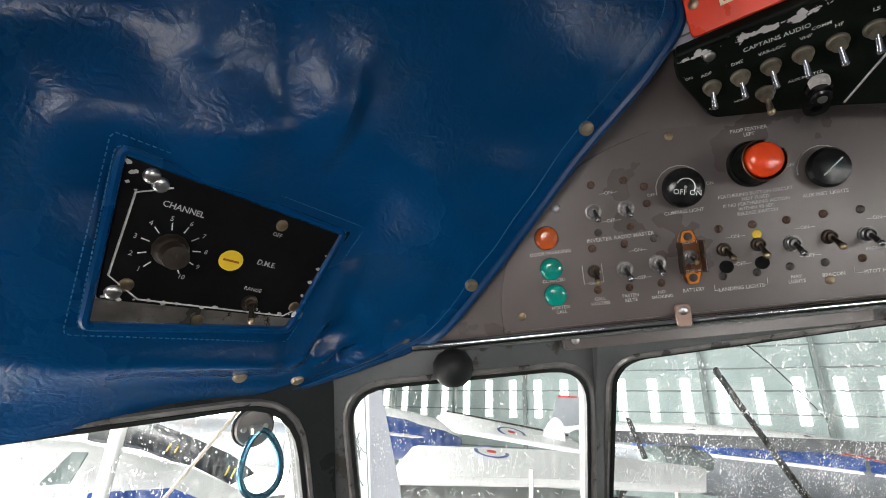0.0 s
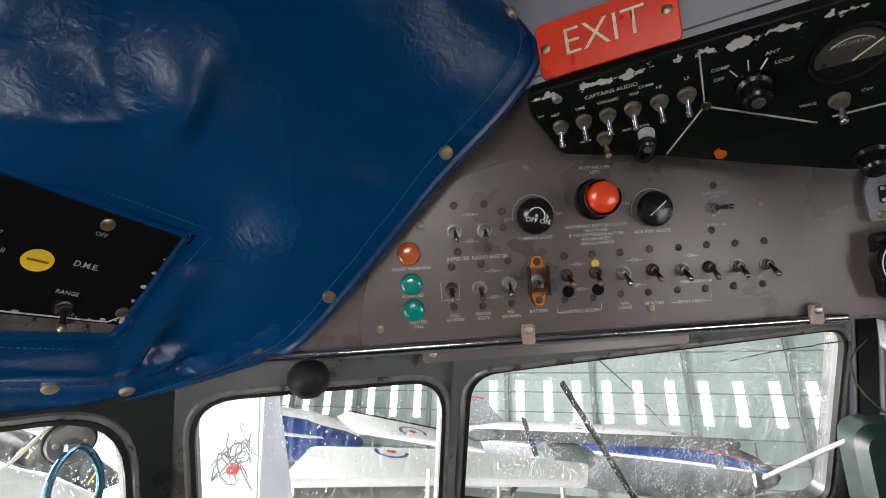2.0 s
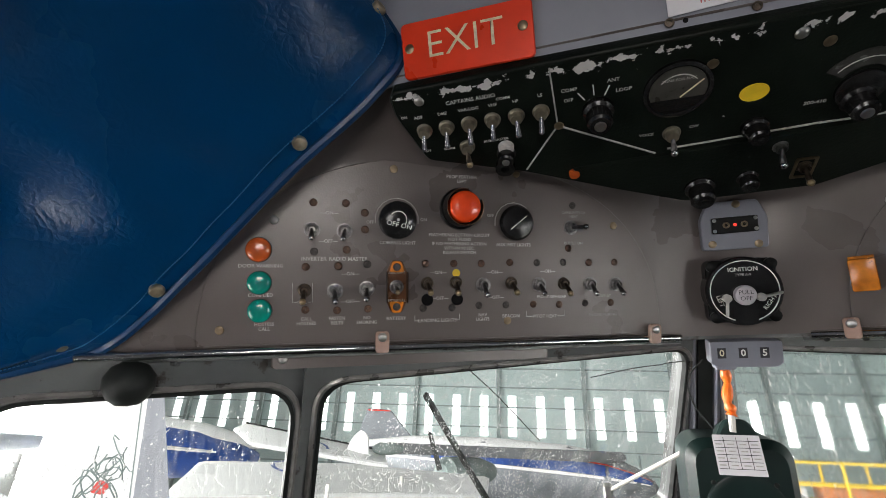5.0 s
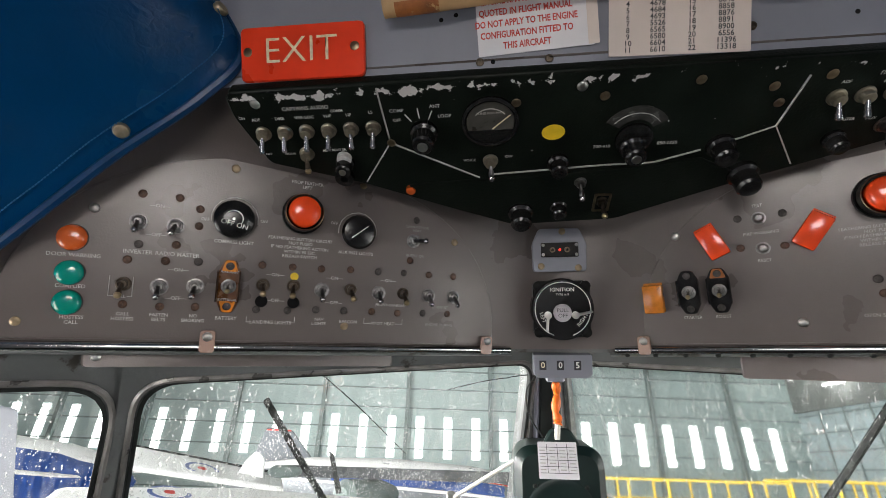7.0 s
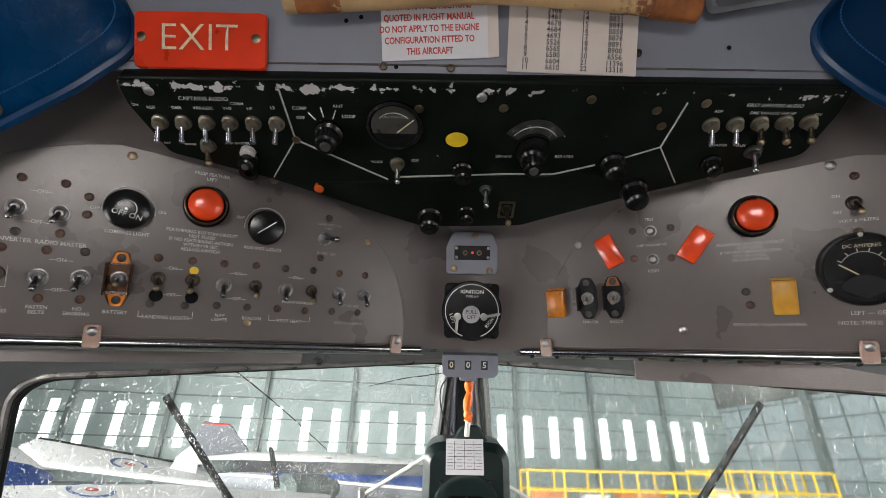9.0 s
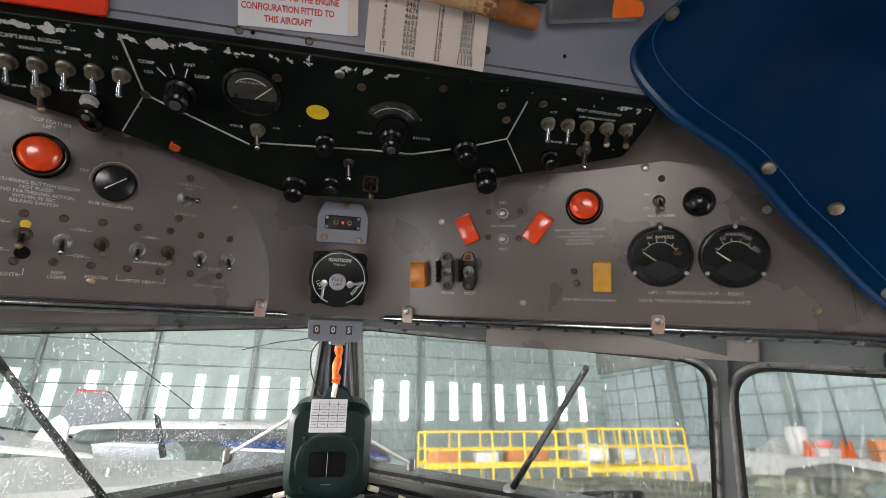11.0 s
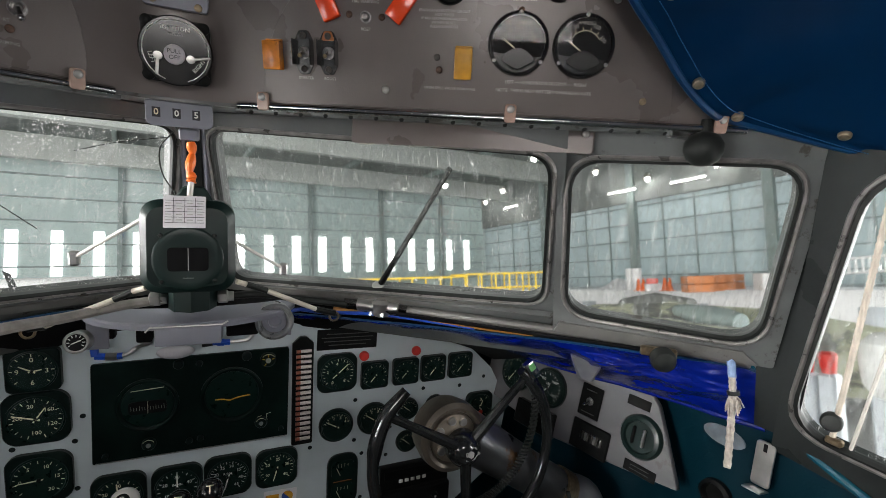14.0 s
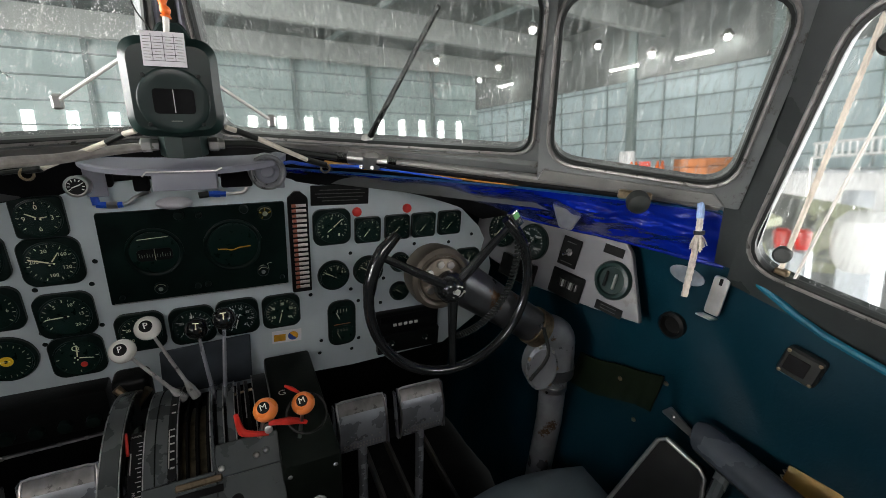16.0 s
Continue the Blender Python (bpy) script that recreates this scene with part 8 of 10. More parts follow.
lever(0.0050, (0.118, -0.060, 0.600), (0.122, -0.120, 0.736), ORANGE_KNOB, 0.0168, ("M", 0), DIAL, BARE, "orange mixture lever knob")
for pts, rr in (([(0.031, -0.095, 0.722), (0.0345, -0.098, 0.698), (0.042, -0.100, 0.688), (0.072, -0.100, 0.678)], 0.0062), ([(0.073, -0.100, 0.697), (0.092, -0.100, 0.694), (0.110, -0.098, 0.688), (0.128, -0.095, 0.677)], 0.0062), ([(0.104, -0.050, 0.719), (0.114, -0.050, 0.711), (0.126, -0.050, 0.699)], 0.0036)):
    pp = spline(pts, 5)
    part("red_lever", tube(blank(), pp, rr, 8, radii=[rr * (1.0 - 0.45 * abs(2 * i / (len(pp) - 1) - 1)) for i in range(len(pp))]), RED_PAINT, pd, "red painted lock lever")
part("lever_boss", turned([(0.006, -0.01), (0.006, 0.004), (0, 0.005)], 12), BARE, pd, m=axes((0.072, -0.104, 0.690), (1, 0, 0), (0, 0.5, 1)))
part("auto_plate", plate(blank(), rect(0.024, 0.050, 0.003), 0.002, quad_m(0.0705, 6, RR + 0.004), 0.0008), BLACK, pd)
lettering("AUTO\nLEAN", 0.0070, WHITE, pd, quad_m(0.0705, 9, RR + 0.0066))
lettering("G", 0.020, WHITE, pd, axes((0.106, 0.045, 0.6312), (1, 0, 0), (0, 1, 0)))
part("rod_ring", tube(blank(), [(0.130 + 0.030 * math.cos(t), -0.09 + 0.020 * math.sin(t), 0.690 + 0.022 * math.sin(t)) for t in (2 * math.pi * k / 24 for k in range(24))], 0.0022, 6, True), BLACK, pd, "thin black guard ring")
part("lower_knob", turned([(0.020, 0), (0.020, 0.010), (0.015, 0.014), (0, 0.014)], 20), CASE, pd, m=axes((0.120, -0.131, 0.50), (1, 0, 0), (0, 0.3, 1)))
part("lower_knob_mark", slab((0.004, 0.020, 0.002), axes((0.120, -0.1465, 0.50), (1, 0, 0), (0, 0.3, 1))), WHITE, pd)
part("crank", tube(blank(), spline([(0.128, -0.134, 0.545), (0.132, -0.150, 0.525), (0.126, -0.152, 0.500), (0.122, -0.150, 0.470)], 5), 0.0075, 10), CASE, pd, "black crank on the control box")
part("crank_ring", tube(blank(), [(0.132 + 0.013 * math.cos(t), -0.140, 0.550 + 0.013 * math.sin(t)) for t in (2 * math.pi * k / 18 for k in range(18))], 0.0022, 6, True), EDGE, pd, "worn bright ring")
for x, z in ((0.160, 0.500), (0.095, 0.610), (0.164, 0.610), (0.098, 0.520)):
    part("screw", steel_screw, None, pd, m=axes((x, -0.1305, z), (1, 0, 0), (0, 0, 1)) @ Matrix.Scale(0.8, 4))
gp = thing("glare_plate", axes((-0.020, 0.225, 0.628), (1, -0.03, 0), (0, 0.1, 1)), "dark grey sheet fixed behind the throttle levers", "plate")
part("sheet", plate(blank(), outline([(-0.085, -0.080), (0.082, -0.075), (0.086, 0.030), (-0.080, 0.020)], 0.003, 2), 0.004, Matrix(), 0.001), material("dark_sheet", (0.05, 0.06, 0.07), 0.35, 0.2, 0.25, 20, 0.08), gp)
cw = thing("cowl_cluster", Matrix.Translation((-0.145, 0.19, 0.60)), "dark cluster of linkages beside the quadrant", "linkage")
part("body", slab((0.060, 0.05, 0.075), Matrix(), 0.012, 3), BLACK, cw)
part("link", tube(blank(), [(-0.02, -0.03, 0.03), (0.01, -0.04, -0.01), (0.03, -0.035, 0.02)], 0.008, 8), BRASS, cw)

# ---- fittings on the right-hand wall ----
hk = thing("hook_bracket", axes((0.796, -0.2585, 0.868), (0.16, -0.98, 0), (0.05, 0.0, 1)), "bent bare metal hook screwed to the wall", "hook")
part("strap", plate(blank(), rect(0.026, 0.070, 0.006), 0.003, at(0, 0.004, 0.006), 0.001), BARE, hk)
part("lip", slab((0.026, 0.003, 0.032), pose(0, -0.032, 0.022, -12, 0, 0), 0.001, 1), BARE, hk)
part("slot", slab((0.005, 0.012, 0.001), at(0, 0.030, 0.0095)), DARK, hk)
rp = thing("rope_pull", label="frayed cream cotton rope hanging from the window sill", category="rope")
GD = Vector((0, -0.225, -0.974))
T0 = Vector((0.722, -0.230, 1.035))
rope_pts = [T0, T0 + GD * 0.03, T0 + GD * 0.06 + Vector((-0.004, 0, 0)), T0 + GD * 0.105 + Vector((-0.014, 0, 0)), T0 + GD * 0.150 + Vector((-0.026, 0, 0))]
part("cord", tube(blank(), spline(rope_pts, 8), 0.0050, 10, radii=[0.0045 + 0.0009 * (i % 2) for i in range(33)]), ROPE, rp)
part("blue_sleeve", tube(blank(), [T0 + GD * -0.004, T0 + GD * 0.026], 0.0056, 10), material("pale_blue_tape", (0.20, 0.30, 0.50), 0.5, 0.0, 0.3, 80, 0.1), rp, "pale blue taped end")
bm = blank()
rnd = random.Random(9)
for i in range(26):
    a = rnd.uniform(0, 6.28)
    p = T0 + GD * 0.050
    tube(bm, [p, p + GD * 0.008 + Vector((0.010 * math.cos(a), 0.006 * math.sin(a), 0)), p + GD * rnd.uniform(0.018, 0.030) + Vector((0.015 * math.cos(a), 0.010 * math.sin(a), 0))], 0.0011, 4)
tagged(part("fray", bm, ROPE, rp), kind="stuff")
part("wire_tie", tube(blank(), [T0 + GD * 0.046, T0 + GD * 0.052], 0.0085, 10), RUBBER, rp)
cu = thing("wall_socket", axes((0.800, -0.192, 0.775), (0.10, -0.99, 0), (0, 0, 1)), "dark round socket in the wall lining", "socket")
part("ring", turned([(0.026, 0), (0.026, 0.010), (0.020, 0.014), (0.016, 0.004), (0, 0.002)], 24), BLACK, cu)
pad = thing("wall_patch", axes((0.800, -0.190, 0.878), (0.10, -0.99, 0), (0, 0, 1)), "worn grey patch on the teal wall lining", "patch")
part("patch", plate(blank(), [Vector((0.034 * math.cos(a), 0.016 * math.sin(a), 0)) for a in (2 * math.pi * i / 24 for i in range(24))], 0.002), material("worn_patch", (0.12, 0.14, 0.16), 0.5, 0, 0.3, 50, 0.1), pad)
br = thing("ashtray_bracket", axes((0.815, -0.400, 0.822), (0.16, -0.98, -0.1), (0.05, 0, 1)), "dull metal box bracket on the wall lining", "bracket")
part("box", plate(blank(), rect(0.052, 0.046, 0.008), 0.018, Matrix(), 0.004), material("dull_bracket", (0.016, 0.017, 0.015), 0.35, 0.4, 0.3, 40, 0.1), br)
# dark slab drawn for the shaded hollow of the box
part("recess_shade", slab((0.030, 0.026, 0.002), at(-0.004, 0, 0.0185), 0.001, 1), DARK, br)
for x, y in ((-0.021, 0.018), (0.021, 0.018), (-0.021, -0.018), (0.021, -0.018)):
    part("screw", screw, None, br, m=at(x, y, 0.018) @ Matrix.Scale(0.7, 4))
sn = mesh_of("lining_stud", turned([(0.0055, 0), (0.004, 0.003), (0, 0.004)], 10), BRASS)
ln = thing("lining_studs", label="small brass studs holding the wall lining", category="stud")
for y, z in ((-0.12, 0.60), (-0.05, 0.58), (-0.22, 0.66), (-0.18, 0.54), (-0.30, 0.60)):
    part("stud", sn, None, ln, m=Matrix.Translation((0.795 - 0.10 * (1 - z / 0.92) ** 2, y, z)) @ pose(0, 0, 0, 0, -90, 0))

tabm = thing("wall_tab", axes((0.786, -0.268, 0.612), (0.10, -0.99, 0.05), (0, 0.05, 1)), "small grey triangular metal tab on the wall", "bracket")
part("tab", plate(blank(), outline([(-0.038, -0.006), (-0.022, 0.016), (0.040, -0.012), (0.030, -0.020)], 0.004, 3), 0.004, Matrix(), 0.001), BARE, tabm)
part("rivet", steel_screw, None, tabm, m=at(-0.012, -0.002, 0.004))

# ---- right-hand seat ----
se = thing("pilot_seat", label="dark grey vinyl cockpit seat with padded armrest", category="seat")
part("cushion", sheet(blank(), lambda a, b: Vector((0.36 + 0.34 * a, -0.60 + 0.455 * b + 0.03 * math.sin(math.pi * a), 0.405 + 0.035 * math.sin(math.pi * a) ** 0.5 * math.sin(math.pi * b) ** 0.4)), 20, 16, 0.06), SEAT_VINYL, se)
part("frame", slab((0.40, 0.48, 0.05), at(0.52, -0.37, 0.36), 0.01, 2), PEDESTAL, se)
# backrest is out of view, added to shade the lower side wall
part("backrest", sheet(blank(), lambda a, b: Vector((0.27 + 0.50 * a, -0.735 - 0.10 * b + 0.03 * math.sin(math.pi * a), 0.42 + 0.70 * b)), 12, 12, 0.07), SEAT_VINYL, se)
for x in (0.36, 0.68):
    for y in (-0.56, -0.18):
        part("leg", slab((0.03, 0.03, 0.36), at(x, y, 0.17), 0.003, 1), PEDESTAL, se)
part("armrest", tube(blank(), spline([(0.757, -0.325, 0.632), (0.757, -0.340, 0.636), (0.757, -0.39, 0.634), (0.757, -0.50, 0.630), (0.760, -0.62, 0.626)], 6), 0.030, 16, radii=[0.019, 0.025] + [0.029] * 23), material("armrest_vinyl", (0.035, 0.042, 0.052), 0.26, 0, 0.15, 10, 0.15, 300), se, "padded dark armrest")
for y in (-0.34, -0.58):
    part("arm_post", rod((0.757, y - 0.04, 0.61), (0.735, y - 0.04, 0.36), 0.012, 10), PEDESTAL, se)
mc = thing("map_case", axes((0.730, -0.300, 0.528), (0.35, -0.94, 0), (0.25, 0.10, 1)), "black open map case with a bright metal rim", "case")
part("body", plate(blank(), outline([(-0.085, -0.16), (0.10, -0.16), (0.06, 0.055), (-0.02, 0.075)], 0.010, 3), 0.020, Matrix(), 0.002), BLACK, mc)
part("rim", tube(blank(), [Vector((x, y, 0.020)) for x, y in ((-0.085, -0.16), (-0.024, 0.066), (-0.012, 0.075), (0.050, 0.057), (0.062, 0.045), (0.10, -0.16))], 0.004, 8), BARE, mc, "bright metal rim")
BOOK = material("book_cover", (0.30, 0.17, 0.02), 0.5, 0.0, 0.15, 40, 0.05)
bk = thing("flight_book", axes((0.80, -0.500, 0.585), (0.25, -0.97, 0), (0.5, 0.12, 0.86)), "yellow spiral-bound booklet in the side pocket", "book")
part("cover", slab((0.12, 0.15, 0.010), Matrix(), 0.001, 1), BOOK, bk)
part("spine_wire", tube(blank(), [Vector((-0.06 + 0.004 * math.cos(i * 1.6), -0.07 + 0.14 * i / 60, 0.004 * math.sin(i * 1.6))) for i in range(61)], 0.001, 4), WIRE_WHITE, bk)
# ---- left side: radio head in the padded cover, suction handle ----
def radio_head(side, mm, words):
    d = thing("dme_radio", mm, "black radio control head set into the blue cover", "radio", "cover radios")
    part("face", plate(blank(), outline([(-0.096, 0.058), (0.092, 0.060), (0.076, -0.036), (-0.078, -0.046)], 0.003, 2), 0.004, at(0, 0, 0.004), 0.001), DIAL, d)
    part("lower_rail", plate(blank(), outline([(-0.080, -0.047), (0.078, -0.035), (0.080, -0.052), (-0.082, -0.068)], 0.003, 2), 0.003, at(0, 0, 0.003), 0.001), material("worn_rail", (0.26, 0.24, 0.215), 0.30, 0.7, 0.6, 28, 0.15, 300, stain=(0.05, 0.04, 0.03), stain_scale=30, stain_at=0.58), d, "worn metal rail")
    # stitched border of the opening
    loop = outline([(-0.099, 0.0585), (0.084, 0.0565), (0.0738, -0.0475), (-0.0785, -0.067)], 0.006, 5)
    n = len(loop)
    part("border", tube(blank(), [p + Vector((0, 0, LIP - 0.004)) for p in loop], 0.0035, 8, True), BLUE, d, "rolled blue vinyl border")
    bm = blank()
    big = outline([(-0.1075, 0.067), (0.1035, 0.068), (0.0770, -0.0595), (-0.0875, -0.0745)], 0.004, 5)
    for row in (loop, big):
        pts = even([p for p in row] + [row[0]], 150)
        for i in range(0, 149):
            k = 1.04 if row is loop else 1.0
            a, b = pts[i] * k, pts[i].lerp(pts[i + 1], 0.6) * k
            tube(bm, [a + Vector((0, 0, LIP - 0.003)), b + Vector((0, 0, LIP - 0.003))], 0.0005, 4)
    part("stitching", bm, THREAD, d, "pale stitches round the opening")
    part("white_outline", tube(blank(), [Vector((x, y, 0.0086)) for x, y in ((-0.062, 0.045), (-0.082, 0.034), (-0.077, -0.027), (-0.054, -0.041), (0.062, -0.0345), (0.073, -0.0255))], 0.0008, 4), FADED, d)
    for x, y in ((-0.070, 0.044), (-0.0645, -0.032), (0.0694, -0.0245), (0.076, -0.031), (-0.070, -0.039), (-0.0075, -0.051), (0.0247, 0.044), (-0.077, 0.048)):
        part("screw", steel_screw if x in (-0.070, 0.076, -0.077) else screw, None, d, m=at(x, y, 0.008) @ Matrix.Scale(1.2, 4))
    k = part("channel_knob", turned([(0.0125, 0.008), (0.0120, 0.013), (0.0095, 0.016), (0.009, 0.026), (0.006, 0.027), (0, 0.027)], 12), material("worn_brown_knob", (0.020, 0.013, 0.007), 0.5, 0.0, 0.5, 150, 0.2, 500), d, m=at(-0.0475, 0.001, 0))
    for i in range(10):
        a = radians(-125 - 32.0 * i + 0)
        c, s = math.cos(a), math.sin(a)
        part("tick", tube(blank(), [(-0.0475 + 0.0150 * c, 0.001 + 0.0150 * s, 0.0086), (-0.0475 + 0.0205 * c, 0.001 + 0.0205 * s, 0.0086)], 0.0005, 4), WHITE, d)
        lettering(str(i + 1), 0.0052, FADED, d, at(-0.0475 + 0.0245 * c, 0.001 + 0.0235 * s, 0.0086))
    lettering("CHANNEL", 0.0062, FADED, d, at(-0.050, 0.0325, 0.0086), heavy=0.0001)
    lettering("D.M.E.", 0.0064, FADED, d, at(0.0265, 0.0085, 0.0086), heavy=0.0001)
    lettering("OFF", 0.0048, FADED, d, at(0.0242, 0.0352, 0.0086))
    lettering("RANGE", 0.0048, FADED, d, at(0.0249, -0.0160, 0.0086))
    lettering("x10", 0.0040, FADED, d, at(0.0340, -0.0330, 0.0086))
    part("sticker", turned([(0.0105, 0.0082), (0.0105, 0.0088), (0, 0.0090)], 24), YELLOW, d, "round yellow sticker", m=at(-0.0029, 0.004, 0) @ Matrix.Diagonal((0.92, 0.82, 1, 1)))
    part("text_bar", slab((0.013, 0.0018, 0.0002), at(-0.0029, 0.004, 0.0092)), BROWN, d)
    toggle(d, at(0.027, -0.028, 0.008), 40, 0, True)
    rnd = random.Random(3)
    for x, y in [(-0.088 + rnd.uniform(-0.005, 0.012), 0.046 + rnd.uniform(-0.012, 0.010)) for _ in range(7)] + [(-0.075 + 0.0095 * i, -0.0435 + 0.0007 * i + rnd.uniform(-0.001, 0.001)) for i in range(16)] + [(0.072 + 0.0016 * i, -0.012 + 0.014 * i) for i in range(4)]:
        r = rnd.uniform(0.0006, 0.0022)
        part("paint_chip", plate(blank(), [Vector((r * math.cos(t) * rnd.uniform(0.5, 1.6), r * math.sin(t) * rnd.uniform(0.5, 1.1), 0)) for t in (0.785 * j for j in range(8))], 0.0003, at(x, y, 0.0082)), FADED, d, "chip of pale paint")


radio_head(-1, DME_M @ at(0, 0, 0.004), "dme")
# the right-hand opening: a black box hung in a torn gap of brown lining
g2 = thing("radio_box", GAP_M, "black radio box hung in an open gap of the blue cover", "radio", "cover radios")
LINING = material("brown_lining", (0.46, 0.22, 0.10), 0.36, 0.2, 0.35, 30, 0.2, 200)
part("lining", plate(blank(), outline([(-0.135, 0.110), (0.13, 0.115), (0.13, -0.075), (-0.125, -0.045)], 0.008, 3), 0.003, at(0, 0, -0.024)), LINING, g2, "brown metal lining behind the cover")
part("lining_side", plate(blank(), outline([(-0.122, 0.098), (-0.108, -0.034), (-0.108, -0.036), (-0.124, 0.099)], 0.0005, 1), 0.045, at(0, 0, -0.038)), LINING, g2)
part("box", slab((0.20, 0.150, 0.040), pose(0.012, 0.018, -0.014, 0, 0, -8), 0.004, 2), material("grey_black_box", (0.022, 0.025, 0.026), 0.35, 0.0, 0.25, 40, 0.2, 600), g2)
part("knob", KNOB, None, g2, "black knob", m=at(-0.040, 0.050, 0.006) @ Matrix.Scale(1.2, 4))
lettering("CW", 0.011, WHITE, g2, pose(-0.066, 0.072, 0.0065, 0, 0, -8))
part("screw", steel_screw, None, g2, m=at(-0.088, 0.082, 0.006) @ Matrix.Scale(1.6, 4))
part("screw", screw, None, g2, m=at(-0.101, -0.026, -0.030) @ Matrix.Scale(1.4, 4))
part("border", tube(blank(), [Vector((x, y, LIP - 0.001)) for x, y in ((0.122, 0.102), (-0.119, 0.097), (-0.108, -0.031), (0.122, -0.062))], 0.0035, 8, True), BLUE, g2, "rolled blue vinyl border")

sq = thing("suction_grip", axes((-0.735, -0.393, 1.286), (0.25, 1.0, 0.0), (0.22, -0.05, 1.0)), "grey suction disc with blue metal ring on the side window", "grip")
part("disc", turned([(0.0188, -0.004), (0.0188, 0.002), (0.0172, 0.0042), (0.010, 0.0052), (0, 0.0052)], 32), material("dull_disc", (0.20, 0.19, 0.18), 0.45, 0.5, 0.2, 40, 0.1), sq)
part("rubber_rim", tube(blank(), [Vector((0.0190 * math.cos(a), 0.0190 * math.sin(a), -0.002)) for a in (2 * math.pi * i / 28 for i in range(28))], 0.0022, 6, True), RUBBER, sq)
for a in (200, 340):
    part("rivet", steel_screw, None, sq, m=at(0.011 * math.cos(radians(a)), 0.011 * math.sin(radians(a)) + 0.004, 0.0045) @ Matrix.Scale(0.7, 4))
ringp = [Vector((0.0040 + 0.0190 * math.sin(a) * (1 - 0.25 * math.cos(a)), -0.032 + 0.031 * math.cos(a), 0.012 + 0.004 * (1 - math.cos(a)))) for a in (2 * math.pi * i / 36 for i in range(36))]
part("ring", tube(blank(), ringp, 0.0034, 10, True), material("blue_ring_metal", (0.10, 0.25, 0.34), 0.25, 0.8, 0.2, 60, 0.05), sq, "blue metal ring")
part("boss", slab((0.012, 0.010, 0.010), at(0, 0.0, 0.010), 0.002, 1), BARE, sq)

cord_m = axes((-0.7365, -0.393, 1.286), (0.25, 1.0, 0.0), (0.22, -0.05, 1.0))
solid("cord", tube(blank(), [cord_m @ Vector((0.0024 - 0.085 * i / 60, 0.0358 - 0.095 * i / 60, -0.004)) for i in range(61)], 0.0018, 6, radii=[0.0016 + 0.0004 * (i % 2) for i in range(61)]), WIRE_WHITE, "cream twisted cord across the side window", "cord")

# sliding rail of the right-hand side window, with two rubber knobs
sl = thing("window_slide", label="cream sliding strip and thin rail on the side window", category="rail")
part("strip", tube(blank(), [Vector((0.718, -0.379, 1.298)).lerp(Vector((0.803, -0.330, 0.945)), i / 90) for i in range(91)], 0.0034, 8, radii=[0.0032 + 0.0009 * (i % 2) for i in range(91)]), WIRE_WHITE, sl, "cream twisted cord")
part("rail", tube(blank(), [(0.730, -0.425, 1.290), (0.744, -0.402, 1.207), (0.808, -0.350, 0.945)], 0.0022, 6), WHITE_KNOB, sl)
for p in ((0.728, -0.390, 1.260), (0.795, -0.330, 0.978)):
    kk = part("knob", turned([(0.0125, 0), (0.0125, 0.012), (0.010, 0.016), (0, 0.017)], 18), RUBBER, sl, "black rubber knob", m=Matrix.Translation(p) @ Vector((-0.9, -0.35, 0.1)).to_track_quat("Z", "Y").to_matrix().to_4x4())
part("latch", slab((0.010, 0.020, 0.010), Matrix.Translation((0.799, -0.335, 0.950)), 0.002, 1), BRASS, sl)

# ---- outside the windscreen: wipers and cables ----
for s, b, t in ((1, (0.307, 0.172, 1.068), (0.372, 0.030, 1.290)), (-1, (0.312, 0.190, 1.052), (0.377, 0.003, 1.286))):
    b, t = Vector((s * b[0], *b[1:])), Vector((s * t[0], *t[1:]))
    wp = thing("windscreen_wiper", label="black windscreen wiper resting on the outer glass", category="wiper", group="wipers")
    part("arm", tube(blank(), [b, b.lerp(t, 0.55)], 0.0045, 8, radii=(0.0062, 0.0035)), BLACK, wp)
    part("blade", slab(((t - b).length * 0.72, 0.005, 0.009), axes(b.lerp(t, 0.64) + Vector((0, -0.003, 0)), t - b, (1, 0.8 * s, 0)), 0.002, 1), RUBBER, wp)
    part("pivot", turned([(0.014, -0.02), (0.014, 0.0), (0.006, 0.008), (0, 0.008)], 14), BARE, wp, m=Matrix.Translation(b) @ pose(0, 0, 0, 40, 0, 0))
pipe("aerial_cable", [(-0.372, 0.110, 1.332), (-0.33, 0.26, 1.25), (-0.285, 0.47, 1.135)], 0.0010, RUBBER, "thin dark twisted aerial cable", "cable", "aerial cables", 5)
pipe("aerial_cable", [(-0.170, 0.270, 1.282), (-0.10, 0.23, 1.300), (-0.032, 0.200, 1.310)], 0.0009, RUBBER, "thin dark twisted aerial cable", "cable", "aerial cables", 5)
pipe("lamp_lead", [(-0.020, 0.140, 1.315), (-0.038, 0.150, 1.290), (-0.036, 0.150, 1.255), (-0.018, 0.140, 1.225)], 0.0011, RUBBER, "thin grey lamp lead beside the post", "cable", "", 5)
for x in (-0.016, 0.016):
    solid("post_channel", tube(blank(), [(x, 0.200, 1.352), (x * 1.1, 0.372, 1.050)], 0.0055, 8), GREY_BLUE, "grey channel on the centre post", "channel", "post channels")
solid("post_groove", slab((0.020, 0.006, 0.345), axes((0, 0.288, 1.200), (1, 0, 0), (0, -0.172, 0.302)) @ pose(0, 0, 0.004, 90, 0, 0)), RUBBER, "dark groove in the centre post", "groove")
# ---- the hangar and what stands in it ----
ground = solid("ground", slab((400, 400, 0.2), at(0, 0, -0.1)), CONCRETE, "smooth grey hangar concrete floor", "floor", kind="structure", outside=True)
WALL_K = 0.165
wall_dir = Vector((1, WALL_K, 0)).normalized()
wall_in = Vector((WALL_K, -1, 0)).normalized()
